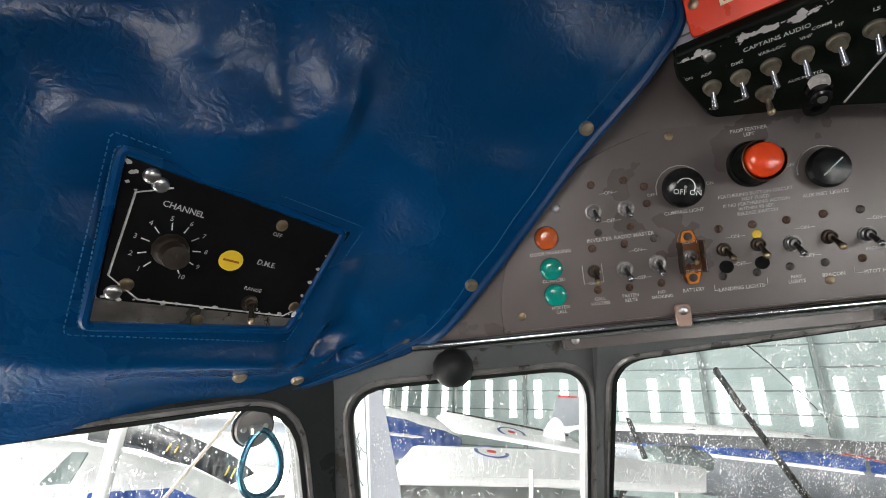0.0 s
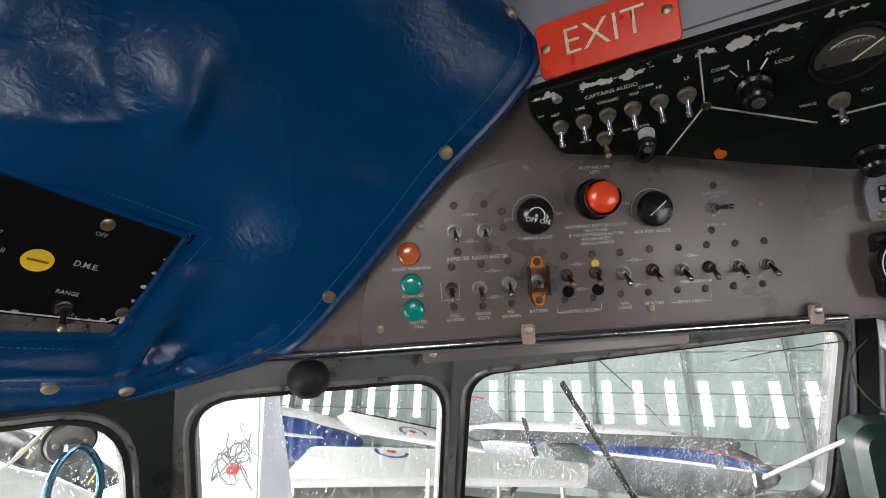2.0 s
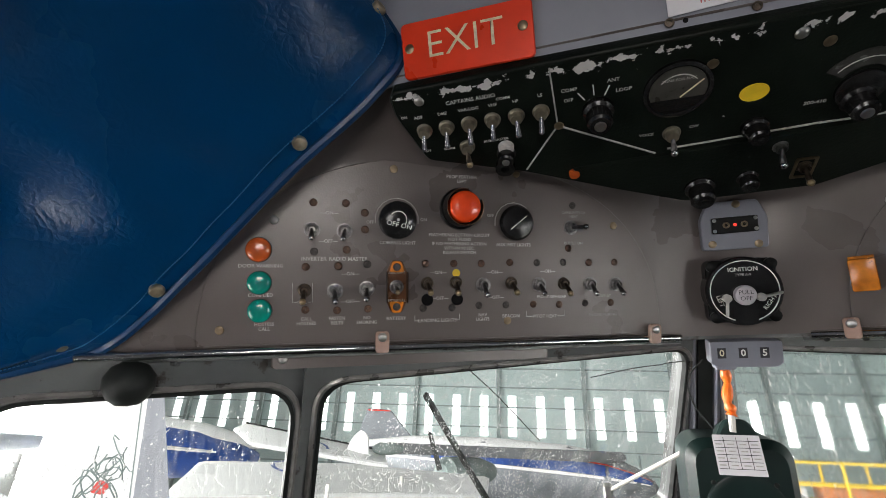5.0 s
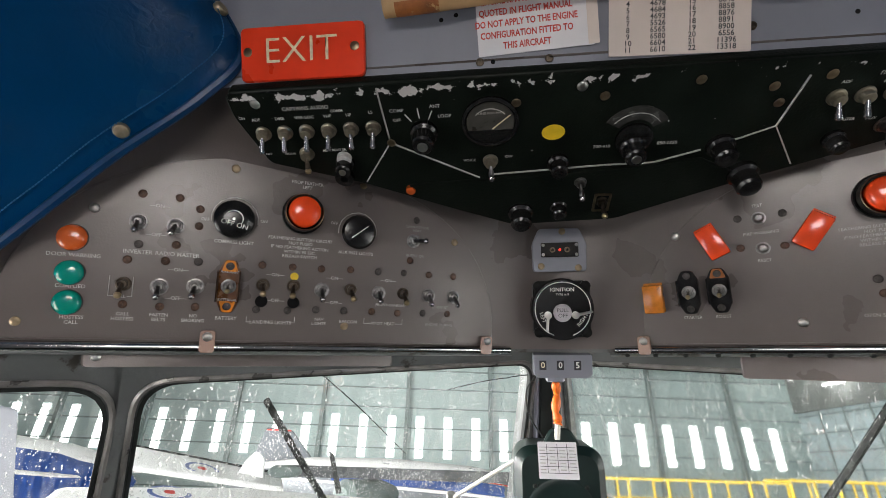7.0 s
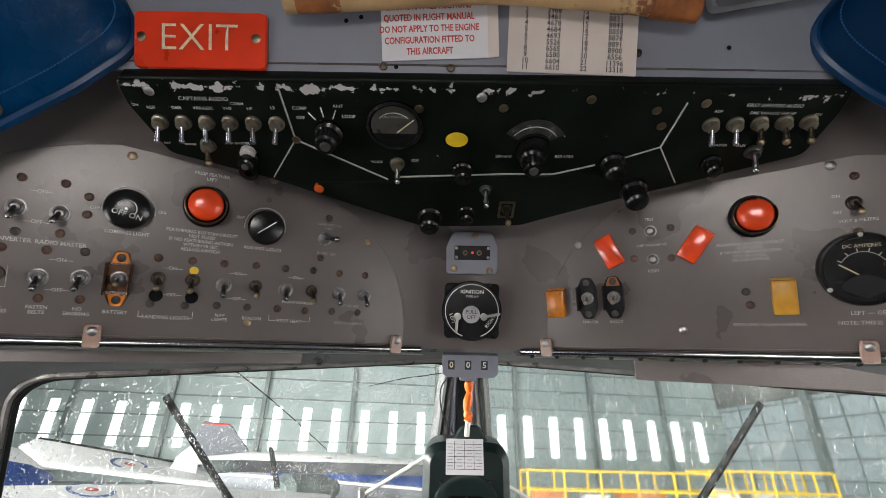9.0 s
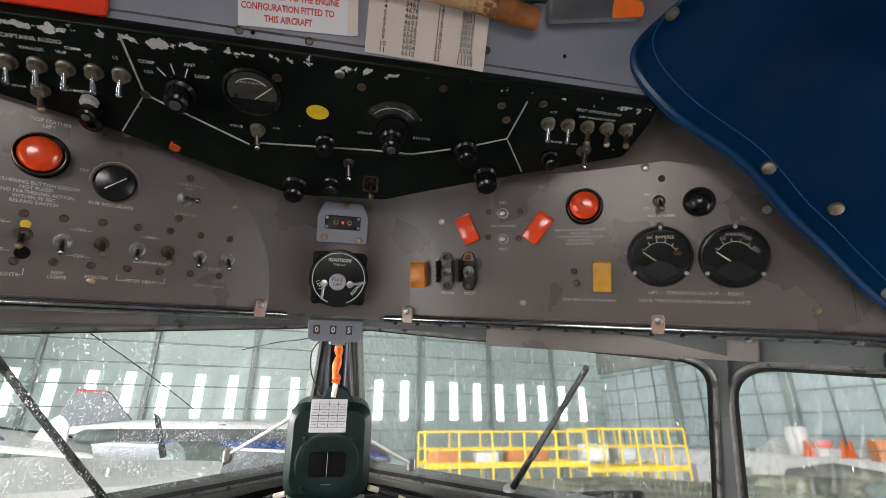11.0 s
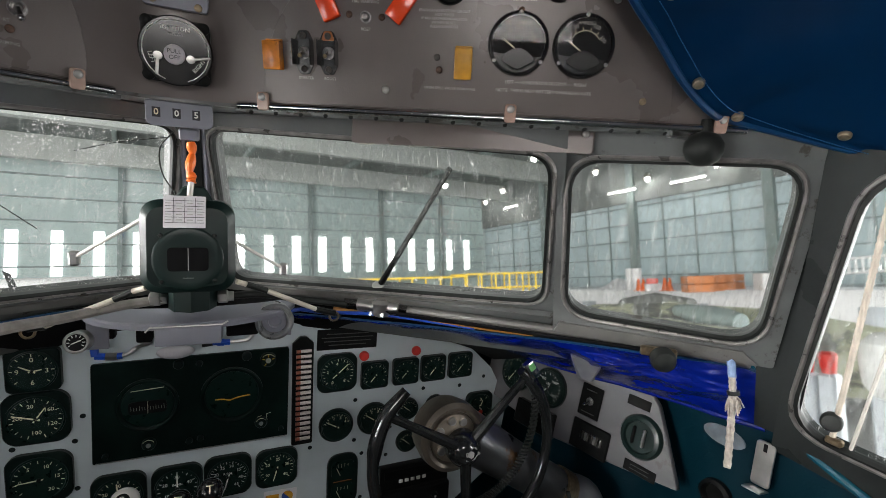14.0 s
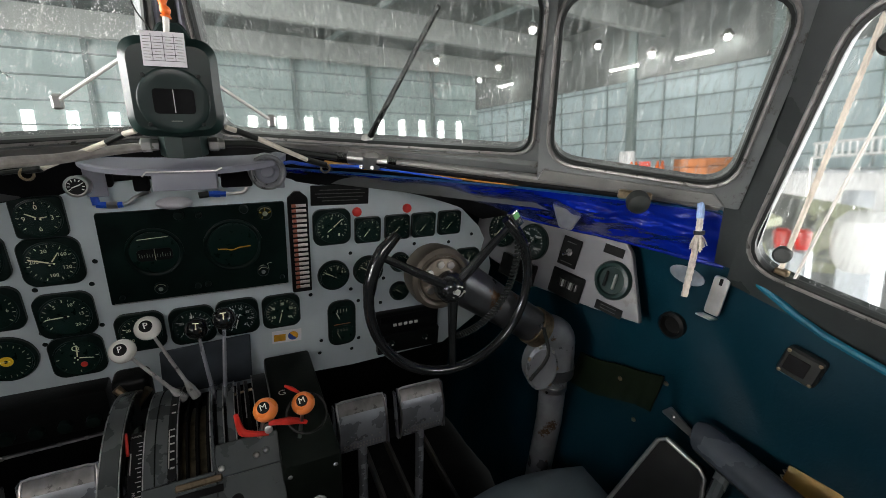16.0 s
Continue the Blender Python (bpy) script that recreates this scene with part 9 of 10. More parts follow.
BACK_M = axes((0, 40, 0), wall_dir, (0, 0, 1))          # x along the wall, y up, z towards the aircraft
CORNER = 26.0


def box_at(bm, m, x0, x1, y0, y1, z0, z1, bevel=0):
    return box(bm, (x1 - x0, y1 - y0, z1 - z0), m @ at((x0 + x1) / 2, (y0 + y1) / 2, (z0 + z1) / 2), bevel)


w = thing("wall_back", label="pale green metal clad hangar end wall with tall daylight strips", category="wall", kind="structure", outside=True)
part("cladding", box_at(blank(), BACK_M, -75, CORNER, 0, 16, -0.3, 0), HANGAR_WALL, w)
for i in range(-27, 11):
    x = 0.35 + 2.30 * i
    part("daylight_strip", box_at(blank(), BACK_M, x - 0.31, x + 0.31, 5.25, 8.35, 0.01, 0.05), STRIP_LIGHT, w, "translucent daylight sheet")
for i in range(9):
    part("girt", box_at(blank(), BACK_M, -75, CORNER, 1.2 + 1.55 * i, 1.3 + 1.55 * i, 0.05, 0.2), PURLIN, w, "steel rail")
for i in range(-10, 5):
    part("column", box_at(blank(), BACK_M, i * 6.9 - 0.9, i * 6.9 - 0.6, 0, 16, 0.06, 0.45), PURLIN, w, "steel column")
RIGHT_WALL = axes(BACK_M @ Vector((CORNER, 0, 0)), wall_in, (0, 0, 1))   # x towards the viewer, y up, z to the inside
w = thing("wall_side", label="pale blue-green corrugated hangar side wall with steel rails", category="wall", kind="structure", outside=True)
part("cladding", box_at(blank(), RIGHT_WALL, 0, 90, 0, 16, -0.3, 0), HANGAR_BLUE, w)
for i in range(9):
    part("girt", box_at(blank(), RIGHT_WALL, 0, 90, 3.9 + 1.35 * i, 4.0 + 1.35 * i, 0.01, 0.15), PURLIN, w, "steel rail")
for i in range(1, 36):
    part("sheeting_rail", box_at(blank(), RIGHT_WALL, i * 2.35 - 0.05, i * 2.35 + 0.05, 3.2, 16, 0.01, 0.08), PURLIN, w, "thin steel upright")
for i in range(1, 9):
    part("column", box_at(blank(), RIGHT_WALL, i * 9.4 - 0.3, i * 9.4 + 0.3, 0, 16, 0.02, 0.5), PURLIN, w, "steel column")
part("upper_cladding", box_at(blank(), RIGHT_WALL, 0, 90, 9.7, 16, 0.02, 0.30), ROOF, w, "grey upper cladding")
r = thing("roof", label="grey hangar roof with deep white beams", category="roof", kind="structure", outside=True)
part("roof_sheet", box_at(blank(), BACK_M, -75, CORNER, 14.2, 14.4, 0, 90), ROOF, r)
for i in range(9):
    z = 4 + 8.5 * i
    part("beam", box_at(blank(), BACK_M, -75, CORNER, 12.2, 13.7, z, z + 0.5), BEAM, r, "deep white roof beam")
for i in range(-7, 3):
    part("purlin", box_at(blank(), BACK_M, i * 8, i * 8 + 0.25, 13.7, 14.1, 0, 80), PURLIN, r)
EYE_P = Vector((0.0, -0.9, 4.19))


def spot(az, el, d):
    """A place in the hangar by bearing and height angle from the cockpit, at that distance over the ground."""
    a = radians(az)
    return Vector((EYE_P.x + d * math.sin(a), EYE_P.y + d * math.cos(a), EYE_P.z + d * math.tan(radians(el))))


def wall_distance(az):
    """How far off the side wall stands on that bearing."""
    a = radians(az)
    return (BACK_M @ Vector((CORNER, 0, 0)) - EYE_P).dot(wall_dir) / Vector((math.sin(a), math.cos(a), 0)).dot(wall_dir)


def wing_slab(pts, thick):
    """A wing: a polygon in space with an eased edge."""
    bm = blank()
    mid = sum(pts, Vector()) / len(pts)
    rows = []
    for z, k in ((-thick / 2, 0.96), (-thick * 0.2, 1.0), (thick * 0.2, 1.0), (thick / 2, 0.96)):
        rows.append([bm.verts.new(mid + (p - mid) * k + Vector((0, 0, z))) for p in pts])
    n = len(pts)
    for a, b in zip(rows, rows[1:]):
        for i in range(n):
            bm.faces.new((a[i], a[(i + 1) % n], b[(i + 1) % n], b[i]))
    bm.faces.new(rows[0])
    bm.faces.new(rows[-1])
    return bm


def spindle(a, b, prof, seg=24, squash=1.0):
    """A fuselage from a to b; prof rows of (share of the length, radius)."""
    a, b = Vector(a), Vector(b)
    return turned([(r, s * (b - a).length) for s, r in prof], seg, Matrix.Translation(a) @ (b - a).to_track_quat("Z", "Y").to_matrix().to_4x4() @ Matrix.Diagonal((squash, 1, 1, 1)))


def leg(top, r=0.05, wheel=0.25):
    """An undercarriage leg from top down to the ground, with a wheel."""
    bm = rod(top, (top.x, top.y, wheel), r)
    lathe(bm, [(0, -0.09), (wheel * 0.7, -0.09), (wheel, -0.05), (wheel, 0.05), (wheel * 0.7, 0.09), (0, 0.09)], 20, Matrix.Translation((top.x, top.y, wheel)) @ pose(0, 0, 0, 0, 90, 20))
    return bm


def roundel(parent, m, r):
    for rr, mat, z in ((r, AIR_BLUE, 0.0), (r * 0.78, WHITE_PAINT, 0.004), (r * 0.28, RED_PAINT, 0.008)):
        part("roundel_ring", plate(blank(), disc(rr, 28), 0.004, m @ at(0, 0, z)), mat, parent)


# white trainer with roundels on its wing
w = thing("white_aircraft", label="white training aircraft with round blue markings on its wing", category="aircraft", outside=True)
def flat_on(pts, az, el, d, thick):
    """A place on the upper face of a wing, and the face's own axes there."""
    mid = sum(pts, Vector()) / len(pts)
    n = (pts[2] - pts[0]).cross(pts[-1] - pts[1]).normalized()
    n = n if n.z > 0 else -n
    p = spot(az, el, d)
    p -= n * (p - mid).dot(n)
    return axes(p + n * (thick / 2 + 0.03), (pts[2] - pts[0]), n.cross(pts[2] - pts[0]))


lower = [spot(-46, -5.8, 12.6), spot(-28, -5.3, 13.6), spot(-12.5, -4.8, 16.6), spot(-12.2, -3.0, 17.6), spot(-28, -2.25, 15.8), spot(-43, -2.4, 14.8)]
part("wing", wing_slab(lower, 0.20), WHITE_PAINT, w)
roundel(w, flat_on(lower, -34.2, -3.4, 15.0, 0.20), 0.52)
upper = [spot(-40.3, 1.0, 17.4), spot(-39.3, 1.55, 18.2), spot(-33.0, 0.75, 18.6), spot(-24.0, -0.75, 19.0), spot(-23.5, -2.1, 16.8), spot(-38.4, -0.35, 16.4)]
part("upper_wing", wing_slab(upper, 0.16), WHITE_PAINT, w)
up_n = (upper[3] - upper[1]).cross(upper[1] - upper[5]).normalized()
up_n = up_n if up_n.z > 0 else -up_n
part("aileron_gap", tube(blank(), [upper[1].lerp(upper[5], 0.06) + up_n * 0.09, upper[3].lerp(upper[4], 0.06) + up_n * 0.09], 0.035, 6), RUBBER, w)
mid_up = (upper[0] + upper[1] + upper[3] + upper[4] + upper[5]) / 5
cu_p = spot(-31.9, -1.15, 17.3)
cu_p -= up_n * (cu_p - mid_up).dot(up_n)
roundel(w, axes(cu_p + up_n * 0.075, upper[3] - upper[1], upper[1] - upper[5]), 0.50)
part("fin", plate(blank(), outline([(-0.45, -0.5), (0.50, -0.6), (0.42, 0.25), (0.15, 0.48), (-0.15, 0.20)], 0.14, 5), 0.10, axes(spot(-27.2, 0.1, 17.8), (1, 0.25, 0), (0, 0, 1)), 0.02), WHITE_PAINT, w)
part("undercarriage", leg(spot(-30, -4.0, 12.0)), BARE, w)
part("undercarriage", leg(spot(-22, -3.0, 15.0)), BARE, w)
# tall white fin close by
f = thing("white_tail_fin", label="tall white aircraft fin with a grey rudder edge", category="aircraft tail", outside=True)
fm = axes(spot(-50, 0, 8.2), (math.cos(radians(50)), math.sin(radians(50)), 0), (0, 0, 1))
part("fin", plate(blank(), outline([(-0.85, 0.46), (-0.05, 0.60), (0.22, 0.57), (0.62, -0.6), (0.75, -1.6), (-1.0, -1.6)], 0.15, 5), 0.14, fm, 0.03), WHITE_PAINT, f)
part("rudder", plate(blank(), outline([(0.10, 0.58), (0.30, 0.55), (0.92, -1.6), (0.35, -1.6)], 0.04, 3), 0.10, fm @ at(0, 0, 0.05), 0.02), material("grey_rudder_paint", (0.26, 0.27, 0.30), 0.45, 0.0, 0.08, 1.2, 0.0), f)
part("hinge_line", slab((0.015, 2.2, 0.01), fm @ pose(0.18, -0.5, 0.145, 0, 0, 8)), PURLIN, f)
part("boom", spindle(fm @ Vector((-2.0, -2.2, 0.07)), fm @ Vector((1.0, -1.55, 0.07)), [(0, 0.5), (0.5, 0.45), (1, 0.2), (1.02, 0)]), WHITE_PAINT, f)
bm = blank()
rnd = random.Random(31)
for k in range(20):
    ex_, ey_, er = rnd.uniform(-0.17, 0.17), rnd.uniform(-0.24, 0.24), rnd.uniform(0.08, 0.24)
    tube(bm, [fm @ Vector((-0.16 + ex_ + er * 0.8 * math.cos(j * 0.7), -0.46 + ey_ + er * 1.1 * math.sin(j * 0.7 + k), 0.142)) for j in range(5 + k % 3)], 0.009, 4)
part("emblem_lines", bm, PURLIN, f, "grey line emblem")
part("emblem_patch", plate(blank(), outline([(-0.10, -0.06), (0.06, -0.09), (0.10, 0.04), (-0.04, 0.09)], 0.04, 3), 0.006, fm @ at(-0.14, -0.62, 0.141)), RED_PAINT, f, "red patch in the emblem")
part("tail_leg", leg(fm @ Vector((0.2, -1.7, 0.07)), 0.06, 0.2), BARE, f)
# blue and white aircraft behind it
b = thing("blue_aircraft", label="dark blue and white aircraft parked behind the fin", category="aircraft", outside=True)
part("fuselage", spindle(spot(-50, -1.0, 19), spot(-37.5, -1.6, 22), [(0, 0.9), (0.4, 0.85), (0.8, 0.55), (1, 0.2), (1.02, 0)]), AIR_BLUE, b)
part("cabin_top", spindle(spot(-50, 0.6, 19), spot(-37.0, -0.4, 22), [(0, 0.55), (0.5, 0.5), (1, 0.15), (1.02, 0)]), WHITE_PAINT, b)
part("stripe", tube(blank(), [spot(-47, -0.9, 18.2), spot(-40, -1.35, 20.6)], 0.06, 6), WHITE_PAINT, b)
part("undercarriage", leg(spot(-44, -3, 20), 0.06), BARE, b)
# silver airliner with a blue cheat line, nose to the right
s = thing("silver_airliner", label="silver airliner with a blue and white line along its body", category="aircraft", outside=True)
t0, t1 = spot(-30, -0.8, 25.5), spot(5.4, -2.9, 21.0)
PROF = [(0, 0.25), (0.1, 0.6), (0.3, 1.05), (0.55, 1.25), (0.78, 1.20), (0.88, 1.0), (0.95, 0.62), (0.99, 0.25), (1.0, 0)]
AIR_ALLOY = material("dull_aircraft_alloy", (0.15, 0.165, 0.18), 0.45, 0.3, 0.12, 1.2, 0.0)
part("fuselage", spindle(t0, t1, PROF, 32), AIR_ALLOY, s)


def band(a0, a1, s0, s1, grow):
    bm = blank()
    L = (t1 - t0)
    mm = Matrix.Translation(t0) @ L.to_track_quat("Z", "Y").to_matrix().to_4x4()
    rows = []
    for i in range(21):
        sh = s0 + (s1 - s0) * i / 20
        r = np.interp(sh, [p[0] for p in PROF], [p[1] for p in PROF]) + grow
        rows.append([bm.verts.new(mm @ Vector((r * math.cos(radians(a0 + (a1 - a0) * k / 4)), r * math.sin(radians(a0 + (a1 - a0) * k / 4)), sh * L.length))) for k in range(5)])
    for p, q in zip(rows, rows[1:]):
        for k in range(4):
            bm.faces.new((p[k], p[k + 1], q[k + 1], q[k]))
    return bm


probe = Matrix.Translation(t0) @ (t1 - t0).to_track_quat("Z", "Y").to_matrix().to_4x4()
face = min(range(0, 360, 5), key=lambda a: (probe.to_3x3() @ Vector((math.cos(radians(a)), math.sin(radians(a)), 0))).dot((t0 + t1) / 2 - EYE_P))
upward = 1 if (probe.to_3x3() @ Vector((math.cos(radians(face + 30)), math.sin(radians(face + 30)), 0))).z > (probe.to_3x3() @ Vector((math.cos(radians(face - 30)), math.sin(radians(face - 30)), 0))).z else -1
part("blue_line", band(face + upward * 8, face + upward * 30, 0.40, 0.985, 0.015), AIR_BLUE, s, "broad blue line")
part("white_line", band(face + upward * 2, face + upward * 7, 0.20, 0.98, 0.017), WHITE_PAINT, s)
part("white_roof", band(face + upward * 31, face + upward * 88, 0.05, 0.90, 0.012), WHITE_PAINT, s, "white painted roof")
part("red_line", band(face + upward * 31, face + upward * 34, 0.45, 0.985, 0.02), RED_PAINT, s)
part("fin", plate(blank(), outline([(-1.0, 0), (2.0, 0), (0.62, 1.50), (-0.55, 1.58)], 0.12, 4), 0.16, axes(spot(-24.9, 0.3, 24.6), (math.cos(radians(22)), math.sin(radians(22)), 0), (0, 0, 1)), 0.05), AIR_ALLOY, s)
part("fin_tip", slab((1.1, 0.06, 0.20), axes(spot(-24.85, 3.75, 24.45), (math.cos(radians(22)), math.sin(radians(22)), 0), (0, 0, 1)), 0.02, 1), RED_PAINT, s, "red fin tip")
part("engine", spindle(spot(-17.6, -2.6, 17.2), spot(-12.0, -2.2, 19.5), [(0, 0), (0.0, 0.30), (0.08, 0.52), (0.7, 0.5), (1, 0.3)]), PURLIN, s, "dark engine cowling")
for a in (20, 140, 260):
    part("propeller_blade", plate(blank(), outline([(-0.09, 0.1), (0.09, 0.1), (0.10, 1.3), (-0.04, 1.45)], 0.05, 3), 0.04, axes(spot(-17.6, -2.6, 17.1), (0.95, 0.3, 0), (0, 0, 1)) @ pose(0, 0, 0, 0, 0, a)), RUBBER, s)
part("undercarriage", leg(spot(-15, -4.5, 18.8), 0.08, 0.4), BARE, s)
part("undercarriage", leg(spot(0, -5.0, 22.0), 0.08, 0.4), BARE, s)
# long dark wing above it
d = thing("dark_wing", label="long dark grey wing standing along the far wall", category="aircraft wing", outside=True)
part("wing", wing_slab([spot(-24, -0.20, 18.4), spot(2.5, -0.25, 18.4), spot(2.5, -0.20, 19.6), spot(-24, -0.15, 19.6)], 0.36), material("dark_wing_paint", (0.05, 0.055, 0.058), 0.5, 0.1, 0.3, 0.8, 0.0), d)
part("nacelle", spindle(spot(-25.4, -0.35, 18.0), spot(-21.6, -0.25, 18.4), [(0, 0), (0.03, 0.10), (0.2, 0.21), (0.6, 0.20), (1, 0.08), (1.01, 0)]), PURLIN, d, "dark engine nacelle")
for a in (-20, -8, 4, 12):
    part("trestle", rod(spot(a, 0, 31), Vector((*spot(a, 0, 31).xy, 0)), 0.06), PURLIN, d)
# small work stands and trolleys in front of the airliner
tr_ = thing("tool_trolley", label="grey wire tool trolley beside the airliner", category="trolley", outside=True)
c0 = spot(-5.0, -6.0, 15.0)
for i in range(5):
    part("upright", rod((c0.x + 0.35 * i, c0.y, 0), (c0.x + 0.35 * i, c0.y, 2.6), 0.02, 6), BARE, tr_)
for z in (0.5, 1.2, 1.9, 2.6):
    part("shelf_bar", rod((c0.x, c0.y, z), (c0.x + 1.4, c0.y, z), 0.02, 6), BARE, tr_)
part("blue_bin", slab((0.5, 0.4, 0.7), Matrix.Translation((c0.x - 0.5, c0.y, 2.25)), 0.03, 1), WIRE_BLUE, tr_)
part("bin_post", slab((0.4, 0.3, 1.9), Matrix.Translation((c0.x - 0.5, c0.y, 0.95)), 0.02, 1), BARE, tr_)


# yellow work platforms
def platform(name, x0, x1, y, zs, step, depth=1.3):
    p = thing(name, label="yellow tubular steel work platform with guard rails", category="platform", group="yellow work platforms", outside=True)
    n = int((x1 - x0) / step)
    for row in (0, depth):
        for z in zs:
            part("rail", slab((x1 - x0, 0.05, 0.06 if z > zs[-1] else 0.16), at((x0 + x1) / 2, y + row, z), 0.01, 1), SAFETY, p)
        for i in range(n + 1):
            part("post", slab((0.055, 0.055, zs[0]), at(x0 + (x1 - x0) * i / n, y + row, zs[0] / 2), 0.008, 1), SAFETY, p)
    for i in range(0, n + 1, 2):
        part("cross_bar", slab((0.05, depth, 0.05), at(x0 + (x1 - x0) * i / n, y + depth / 2, zs[0] - 0.02), 0.008, 1), SAFETY, p)
    part("deck", slab((x1 - x0, depth - 0.1, 0.05), at((x0 + x1) / 2, y + depth / 2, zs[-1] - 0.06)), AIR_SILVER, p)
    for i in range(0, n, 3):
        a, b = x0 + (x1 - x0) * i / n, x0 + (x1 - x0) * (i + 1) / n
        part("brace", rod((a, y, zs[-1] - 0.1), (b, y, 0.4), 0.025, 6), SAFETY, p)


platform("work_platform", 2.3, 7.3, 13.2, (4.20, 3.72, 3.30), 0.95)
platform("work_platform", 7.5, 11.0, 13.6, (4.28, 3.75, 3.10), 0.55)
pr = thing("parts_rack", label="orange and grey aircraft parts stacked on the work platform", category="parts", outside=True)
for i, (x, w_, h_, mat) in enumerate(((3.0, 0.9, 0.4, TERRACOTTA), (5.6, 1.3, 0.35, TERRACOTTA), (7.9, 0.8, 0.5, PLASTIC_WRAP), (9.2, 1.2, 0.4, AIR_SILVER), (4.3, 0.7, 0.3, PLASTIC_WRAP))):
    part("part", slab((w_, 0.6, h_), at(x, 14.0, 3.33 + h_ / 2), 0.05, 2), mat, pr)

# olive aircraft close on the right
o = thing("olive_aircraft", label="olive and grey camouflaged aircraft close alongside", category="aircraft", outside=True)
part("wing", wing_slab([spot(13, -8.5, 6.0), spot(16, -5.6, 9.6), spot(30, -4.9, 11.0), spot(44, -5.4, 10.2), spot(62, -8.0, 7.0), spot(40, -13, 4.4), spot(20, -13, 4.2)], 0.22), OLIVE, o)
part("fuselage", spindle(spot(38.5, -5.2, 13.5), spot(68, -9.4, 9.0), [(0, 0), (0.03, 0.2), (0.2, 0.45), (0.5, 0.62), (0.8, 0.66), (1, 0.5), (1.02, 0)]), OLIVE, o)
part("canopy", spindle(spot(44.8, -4.2, 12.4), spot(53.5, -4.6, 11.2), [(0, 0), (0.1, 0.22), (0.5, 0.36), (0.9, 0.24), (1, 0)]), OLIVE, o)
part("cowling", spindle(spot(51.0, -4.7, 9.6), spot(57.0, -6.2, 8.6), [(0, 0), (0.02, 0.10), (0.3, 0.16), (0.8, 0.20), (1.0, 0.16), (1.0, 0)]), PURLIN, o, "dark grey engine cowling")
part("undercarriage", leg(spot(30, -9, 8.0), 0.08, 0.35), BARE, o)
part("undercarriage", leg(spot(55, -8, 9.0), 0.08, 0.35), BARE, o)

# white store along the side wall with things piled on its roof
mz = thing("store_room", label="long white store room along the hangar side wall", category="store room", outside=True)
part("walls", box_at(blank(), RIGHT_WALL, 6, 46, 0, 3.0, 0.6, 4.5, 0.03), WHITE_PAINT, mz)
part("roof_edge", box_at(blank(), RIGHT_WALL, 6, 46, 3.0, 3.12, 0.5, 4.6, 0.02), material("pale_edge", (0.55, 0.58, 0.60), 0.6, 0, 0.1, 1, 0), mz)
for i in range(9):
    part("door", box_at(blank(), RIGHT_WALL, 9 + 4 * i, 10.2 + 4 * i, 0.05, 2.2, 4.5, 4.56, 0.02), AIR_SILVER, mz)
TOPZ = 3.12


def on_roof(az, d):
    p = spot(az, 0, d)
    return Vector((p.x, p.y, TOPZ))


ws = thing("sheeted_load", label="white plastic sheeting thrown over a load", category="load", outside=True)
rnd = random.Random(21)
c = on_roof(44.6, 31.4)
bm = blank()
sheet(bm, lambda a, b: c + Vector((1.8 * (a - 0.5), 1.6 * (b - 0.5), (0.25 + 0.95 * a * a + 0.35 * noise.noise(Vector((a * 6, b * 6, 3)))) * math.sin(math.pi * a) ** 0.5 * math.sin(math.pi * b) ** 0.4)), 22, 14)
part("sheeting", bm, PLASTIC_WRAP, ws)
for az, d, mat in ((47.0, 30.0, WHITE_PAINT), (46.4, 30.4, WHITE_PAINT)):
    c = on_roof(az, d)
    solid("white_drum", turned([(0.28, 0), (0.30, 0.1), (0.30, 1.2), (0.26, 1.3), (0, 1.3)], 18), mat, "white plastic drum on the store roof", "drum", "white drums", m=Matrix.Translation(c), outside=True)
for az, d in ((47.7, 28.6), (49.9, 27.6), (50.4, 27.5), (47.2, 28.6)):
    cn_ = thing("traffic_cone", Matrix.Translation(on_roof(az, d)), "orange traffic cone with a white band", "cone", "traffic cones", outside=True)
    part("cone", turned([(0.18, 0.03), (0.05, 0.70), (0, 0.70)], 14), ORANGE_PLASTIC, cn_)
    part("base", slab((0.42, 0.42, 0.04), at(0, 0, 0.02), 0.01, 1), ORANGE_PLASTIC, cn_)
    part("band", turned([(0.135, 0.24), (0.085, 0.46)], 14), WHITE_PAINT, cn_)
ck = thing("crate_stack", label="stack of orange timber crates on the store roof", category="crates", outside=True)
c = on_roof(55.4, 26.6)
for i in range(4):
    for j in range(2):
        part("crate", slab((1.15, 1.0, 0.36), Matrix.Translation(c + Vector((-1.8 + 1.2 * i, 0.3 * i, 0.19 + 0.40 * j))) @ pose(0, 0, 0, 0, 0, -35), 0.02, 1), TERRACOTTA, ck)
for az, w_, h_, mat in ((48.6, 0.9, 0.4, WHITE_PAINT), (51.6, 1.6, 0.4, AIR_SILVER), (59.2, 0.7, 0.8, WHITE_PAINT)):
    c = on_roof(az, 30.0 - (az - 42) * 0.2)
    solid("storage_box", slab((w_, 1.0, h_), at(0, 0, h_ / 2) @ pose(0, 0, 0, 0, 0, -35), 0.04, 1), mat, "box stored on the store room roof", "box", "stored boxes", m=Matrix.Translation(c), outside=True)
solid("warning_board", slab((0.6, 0.06, 0.3), Matrix(), 0.01, 1), RED, "small red board on the stored boxes", "board", m=Matrix.Translation(on_roof(48.6, 27.8) + Vector((0, 0, 0.54))) @ pose(0, 0, 0, 0, 0, -35), outside=True)

